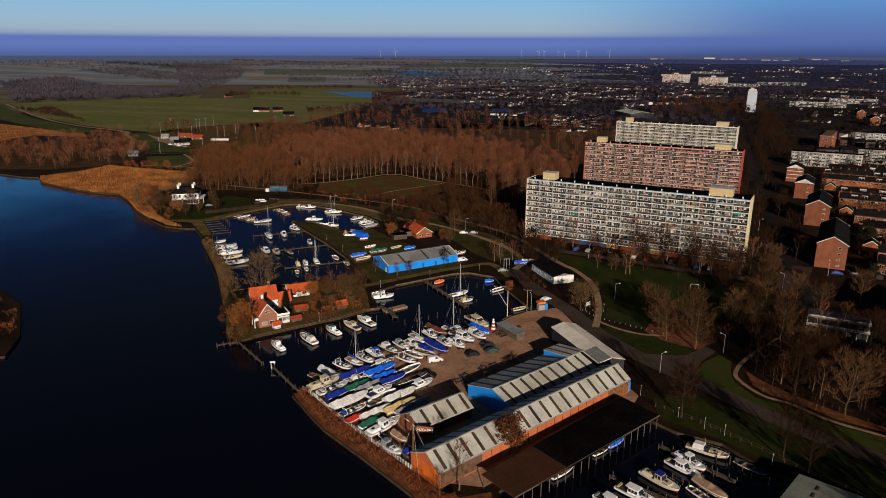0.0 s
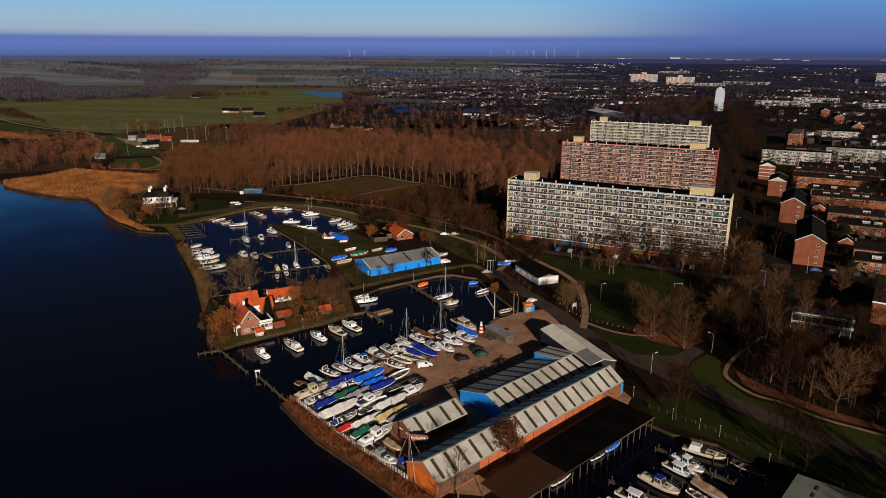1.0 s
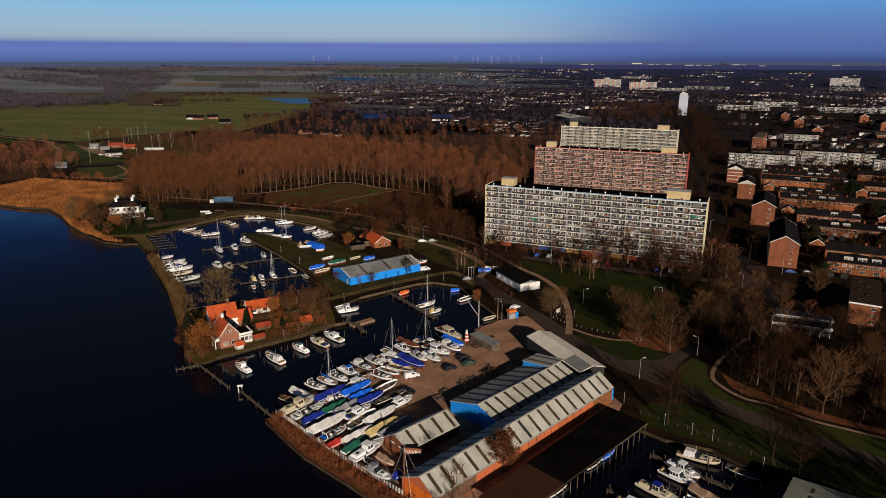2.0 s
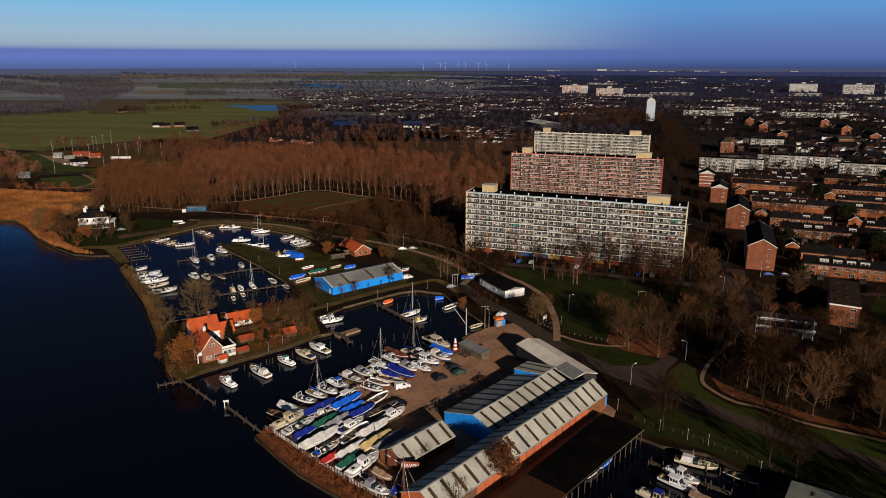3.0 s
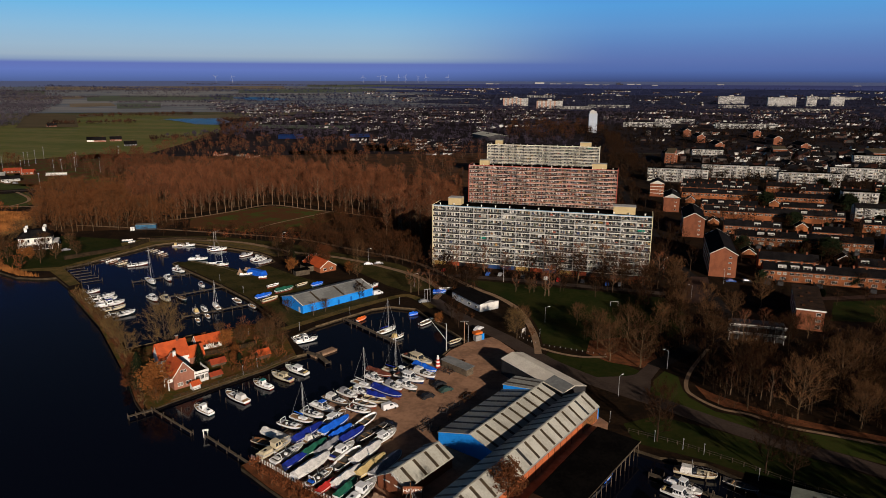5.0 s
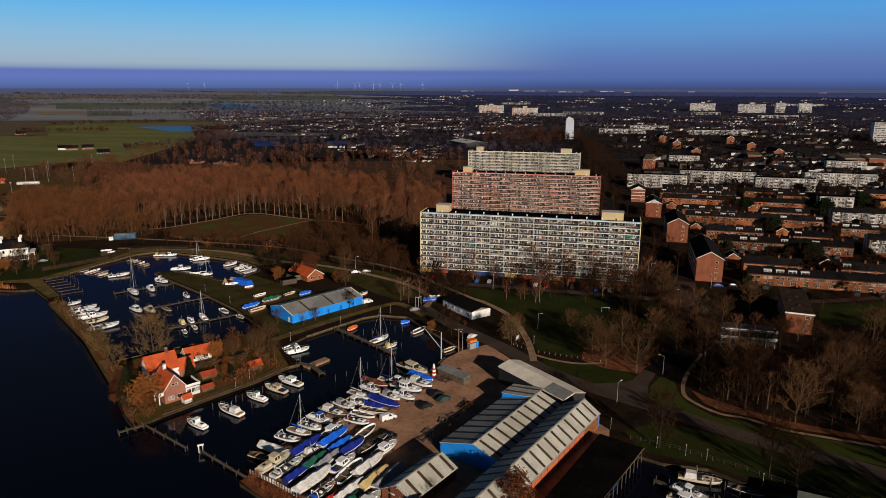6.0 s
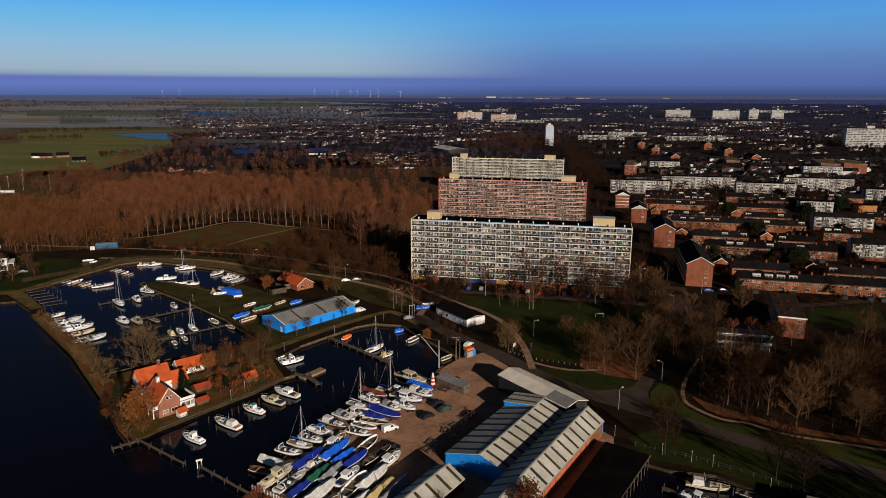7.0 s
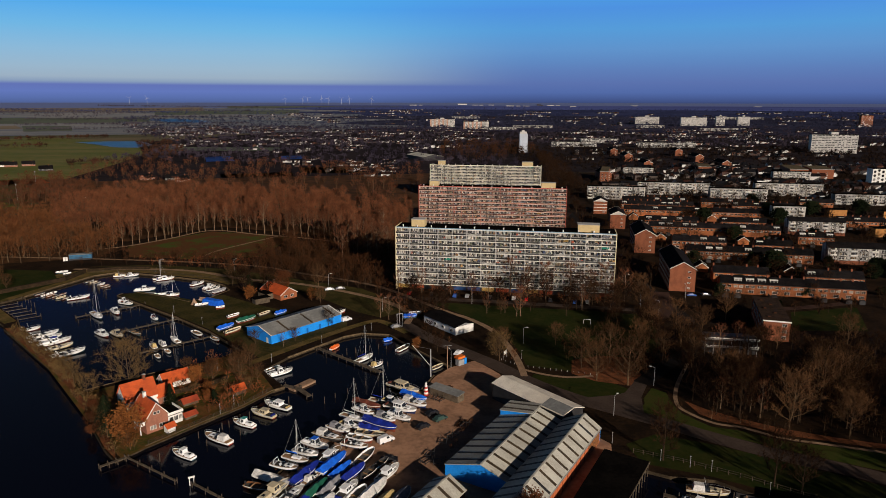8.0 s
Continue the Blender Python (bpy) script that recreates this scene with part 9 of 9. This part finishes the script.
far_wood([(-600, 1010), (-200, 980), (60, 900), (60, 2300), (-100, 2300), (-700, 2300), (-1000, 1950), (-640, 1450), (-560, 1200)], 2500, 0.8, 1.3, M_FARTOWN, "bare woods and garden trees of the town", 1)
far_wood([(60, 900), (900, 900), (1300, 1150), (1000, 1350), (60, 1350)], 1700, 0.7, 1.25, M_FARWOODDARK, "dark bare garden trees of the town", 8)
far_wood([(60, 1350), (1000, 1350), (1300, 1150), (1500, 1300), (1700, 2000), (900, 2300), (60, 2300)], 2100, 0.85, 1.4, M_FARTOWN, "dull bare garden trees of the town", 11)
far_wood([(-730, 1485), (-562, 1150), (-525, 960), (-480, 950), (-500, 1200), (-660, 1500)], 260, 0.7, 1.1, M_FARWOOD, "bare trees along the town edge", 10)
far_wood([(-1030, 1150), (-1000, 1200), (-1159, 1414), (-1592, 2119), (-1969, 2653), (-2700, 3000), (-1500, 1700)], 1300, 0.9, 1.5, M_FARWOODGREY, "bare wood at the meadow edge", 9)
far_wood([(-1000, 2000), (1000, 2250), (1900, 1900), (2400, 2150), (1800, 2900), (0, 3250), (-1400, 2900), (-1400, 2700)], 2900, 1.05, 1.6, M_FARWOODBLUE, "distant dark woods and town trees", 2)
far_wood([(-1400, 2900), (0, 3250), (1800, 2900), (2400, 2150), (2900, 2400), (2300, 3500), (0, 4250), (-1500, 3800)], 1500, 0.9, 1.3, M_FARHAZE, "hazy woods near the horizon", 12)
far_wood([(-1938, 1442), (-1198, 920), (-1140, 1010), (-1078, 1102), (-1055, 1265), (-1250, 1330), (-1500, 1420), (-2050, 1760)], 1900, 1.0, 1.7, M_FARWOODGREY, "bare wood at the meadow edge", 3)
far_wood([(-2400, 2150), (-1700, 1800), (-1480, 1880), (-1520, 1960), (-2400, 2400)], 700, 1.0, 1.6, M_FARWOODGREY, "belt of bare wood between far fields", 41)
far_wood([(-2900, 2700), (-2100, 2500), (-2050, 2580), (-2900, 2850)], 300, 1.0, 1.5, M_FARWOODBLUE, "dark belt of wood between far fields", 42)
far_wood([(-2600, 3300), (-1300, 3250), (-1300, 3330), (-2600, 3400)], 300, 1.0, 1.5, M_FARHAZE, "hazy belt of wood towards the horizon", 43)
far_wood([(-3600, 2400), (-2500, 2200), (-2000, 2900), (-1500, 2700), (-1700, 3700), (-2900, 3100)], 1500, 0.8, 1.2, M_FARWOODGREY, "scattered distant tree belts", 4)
far_wood([(260, 320), (420, 360), (700, 700), (900, 900), (300, 900), (90, 860), (90, 640), (250, 640)], 1300, 0.6, 1.1, M_FARWOODDARK, "bare garden trees among the flats", 5)
far_wood([(-1050, 810), (-850, 735), (-770, 700), (-840, 745), (-1000, 850)], 170, 0.5, 0.9, M_FARWOOD, "reddish bushes beside the meadow", 7)
for i, (hx, hy, hl, ha) in enumerate(((-980, 1260, 160, 0.5), (-575, 960, 60, 0.9), (-1080, 1500, 260, 0.7), (-1300, 2000, 420, 0.4), (-1700, 2600, 500, 0.3), (-1200, 2400, 420, 0.2), (-2200, 3100, 700, 0.2), (-1800, 3500, 700, 0.1), (-1500, 2250, 380, 0.35), (-2600, 2750, 600, 0.4), (-1950, 2350, 300, 0.9), (-1350, 2900, 500, 0.25), (-2100, 3900, 900, 0.15))):
    hedge = [(hx + math.cos(ha) * u, hy + math.sin(ha) * u) for u in (0, hl)]
    nx, ny = -math.sin(ha) * 14, math.cos(ha) * 14
    far_wood([hedge[0], hedge[1], (hedge[1][0] + nx, hedge[1][1] + ny), (hedge[0][0] + nx, hedge[0][1] + ny)], int(hl / 2.4), 0.7, 1.3, M_FARWOOD if hy < 1600 else M_FARWOODGREY, "line of bare trees between fields", 20 + i)

M_FARROOF = choice_mat("far_house_roofs", [(0.008, 0.008, 0.010), (0.014, 0.011, 0.011), (0.036, 0.014, 0.010), (0.010, 0.010, 0.012), (0.006, 0.006, 0.007)], 0.9, True, 0.05)
M_FARHOUSE = choice_mat("far_house_walls", [(0.62, 0.60, 0.57), (0.06, 0.026, 0.018), (0.05, 0.045, 0.04), (0.62, 0.60, 0.57), (0.08, 0.06, 0.05), (0.14, 0.055, 0.03), (0.03, 0.025, 0.025)], 0.8, True)


def far_houses(poly, n, label, seed, s0=0.8, s1=1.4):
    """Short streets of joined or nearly joined pitched houses."""
    r = random.Random(seed)
    walls, roofs = [], []
    for _, x0, y0, z, a, s, _ in scatter(poly, max(1, n // 4), 1, s0, s1, None, r):
        a = r.choice((-0.05, -0.05, 0.05, 1.5, 0.35)) + r.uniform(-0.12, 0.12)
        c, q = math.cos(a), math.sin(a)
        along = 0.0
        for k in range(r.randint(2, 9)):
            L, D, E, R = r.choice((5.5, 6.5, 8, 11)) * s, r.uniform(7, 9) * s, r.uniform(3.6, 6.0) * s, r.uniform(6.5, 8.6) * s
            x, y = x0 + along * c, y0 + along * q
            along += L + r.choice((0.0, 0.0, 3.0, 7.0)) * s
            f = lambda u, v, w: (x + u * c - v * q, y + u * q + v * c, z - 0.5 + w)  # noqa: E731
            p = [f(0, 0, 0), f(L, 0, 0), f(L, D, 0), f(0, D, 0), f(0, 0, E), f(L, 0, E), f(L, D, E), f(0, D, E), f(0, D / 2, R), f(L, D / 2, R)]
            for t in ((0, 1, 5), (0, 5, 4), (1, 2, 6), (1, 6, 5), (2, 3, 7), (2, 7, 6), (3, 0, 4), (3, 4, 7), (5, 6, 9), (7, 4, 8)):
                walls.append([p[i] for i in t])
            for t in ((4, 5, 9), (4, 9, 8), (6, 7, 8), (6, 8, 9)):
                roofs.append([p[i] for i in t])
    v = np.array(walls + roofs, dtype=np.float32)
    me = tri_mesh("far_houses", [v[:len(walls)], v[len(walls):]], [M_FARHOUSE, M_FARROOF])
    tagged(new("far_houses", me), label, "houses", kind="stuff")


far_houses([(-1200, 2350), (-591, 1316), (-327, 1179), (-60, 1250), (60, 1900), (-100, 2250), (-800, 2300)], 620, "white and brick houses of the distant town", 31, 0.6, 1.0)
far_houses([(120, 1080), (420, 1000), (800, 1250), (1300, 1700), (1500, 2200), (700, 2250), (150, 2100)], 560, "white and brick houses of the distant town", 32, 0.6, 1.05)
far_houses([(260, 620), (560, 700), (620, 980), (300, 980), (120, 900), (110, 730), (200, 740)], 300, "terraces and flats behind the estate", 33, 0.9, 1.2)
far_houses([(-335, 1050), (-141, 1075), (-80, 850), (-160, 830)], 110, "garden sheds of an allotment", 34, 0.35, 0.6)
far_houses([(700, 2300), (1800, 2300), (2200, 3300), (-200, 3900), (-1200, 3300), (-500, 2500)], 500, "faint houses towards the horizon", 35, 0.7, 1.2)

# ---- quay edges, hedges and small garden things ----


def quay_cap(points, label):
    """A timber beam along the top of the bank."""
    left, right = ribbon(points, 0.45)
    mb = Mesher()
    for i in range(len(points) - 1):
        mb.slab([(*right[i], 0.2), (*right[i + 1], 0.2), (*left[i + 1], 0.2), (*left[i], 0.2)], 0.5)
    tagged(part("trim", mb, M_CAP), label, "quay edge", kind="structure")


# Paler than the quay wall: sun on the timber edge is in this colour.
M_CAP = mat("sunlit_quay_timber", (0.150, 0.105, 0.058), (0.075, 0.052, 0.030), 2.5, 0.9, 0.02, spec=0.1)
quay_cap(ISLAND_S[:-1], "weathered timber edge of the island quay")
quay_cap(BASIN_N, "weathered timber edge round the lower basin")
quay_cap(YARD_N[:-1], "weathered timber edge of the boatyard quay")
quay_cap(BASIN[:9], "weathered timber edge of the mole")
quay_cap(BASIN[10:17], "weathered timber edge of the harbour grass")
quay_cap(BASIN[17:31], "weathered timber edge of the upper basin")


def hedge(points, width, height, label, seed):
    """A clipped hedge: many small leaf triangles over a narrow dark core."""
    r = random.Random(seed)
    (x0, y0) = points[0]
    o = thing("hedge", x0, y0, 0, 0, label, "hedge", "clipped hedges")
    core, tris = Mesher(), []
    for (xa, ya), (xb, yb) in zip(points, points[1:]):
        a, b = Vector((xa - x0, ya - y0)), Vector((xb - x0, yb - y0))
        w = (b - a).normalized()
        n = Vector((-w.y, w.x)) * width / 2
        core.slab([(*(a - n * 0.8), height * 0.9), (*(b - n * 0.8), height * 0.9), (*(b + n * 0.8), height * 0.9), (*(a + n * 0.8), height * 0.9)], height * 0.9)
        for i in range(int((b - a).length * 60)):
            u, v, z = r.random(), r.uniform(-1, 1), r.uniform(0.05, 1) * height
            if abs(v) < 0.75 and z < 0.85 * height:
                v = math.copysign(r.uniform(0.8, 1.1), v)
            c = Vector((*(a.lerp(b, u) + n * v), z + r.uniform(0, 0.12)))
            d, e = unit(r) * 0.16, unit(r) * 0.16
            tris.append((tuple(c - d), tuple(c + d), tuple(c + e)))
    part("core", core, M_BARKDARK, o)
    p = new("foliage", tri_mesh("foliage", [np.array(tris, dtype=np.float32)], [M_HEDGE]))
    p.parent = o


hedge([(-118.5, 211.5), (-108.1, 219.7), (-104.0, 224.5)], 1.2, 1.7, "clipped dark green hedge across the island garden", 1)
hedge([(-114.5, 203.5), (-111.0, 209.0)], 1.0, 1.5, "short dark green hedge in the island garden", 2)
hedge([(-250.5, 321.0), (-240.0, 335.0), (-231.0, 348.0), (-229.5, 364.5)], 1.8, 2.2, "tall dark green hedge behind the harbour bank", 3)
hedge([(-229.5, 367.0), (-214.0, 374.0), (-198.0, 374.0)], 1.6, 1.6, "dark green hedge behind the harbour bank", 4)
for x, y, k in ((-135.5, 198.0, 0.5), (-132.0, 190.0, 0.55), (-129.0, 184.5, 0.45), (-138.5, 203.0, 0.4)):
    tree("russet", x, y, k, 0.9, "island shrubs")
for x, y, k in ((-98, 222, 0.35), (-102, 216, 0.3), (-94.5, 218, 0.3), (-111, 214, 0.3)):
    tree("willow", x, y, k, 0.9, "island shrubs")

# timber stacked behind the tool shed and by the hall
stick = Mesher().box(-2.2, -0.09, -0.06, 2.2, 0.09, 0.06).mesh("beam", M_RUST)
pile_rng = random.Random(9)
for px, py, a, n in ((-27.2, 214.8, -38, 18), (-30.2, 219.4, 30, 14), (-25.4, 195.0, 65, 12)):
    o = thing("timber_stack", px, py, 0, a, "loose stack of dark old timber beams", "timber stack", "timber stacks")
    for i in range(n):
        piece("beam", stick, o, pile_rng.uniform(-0.8, 0.8), (i % 6) * 0.3 - 0.8, 0.12 + (i // 6) * 0.14, pile_rng.uniform(-14, 14), pile_rng.uniform(0.7, 1.1))
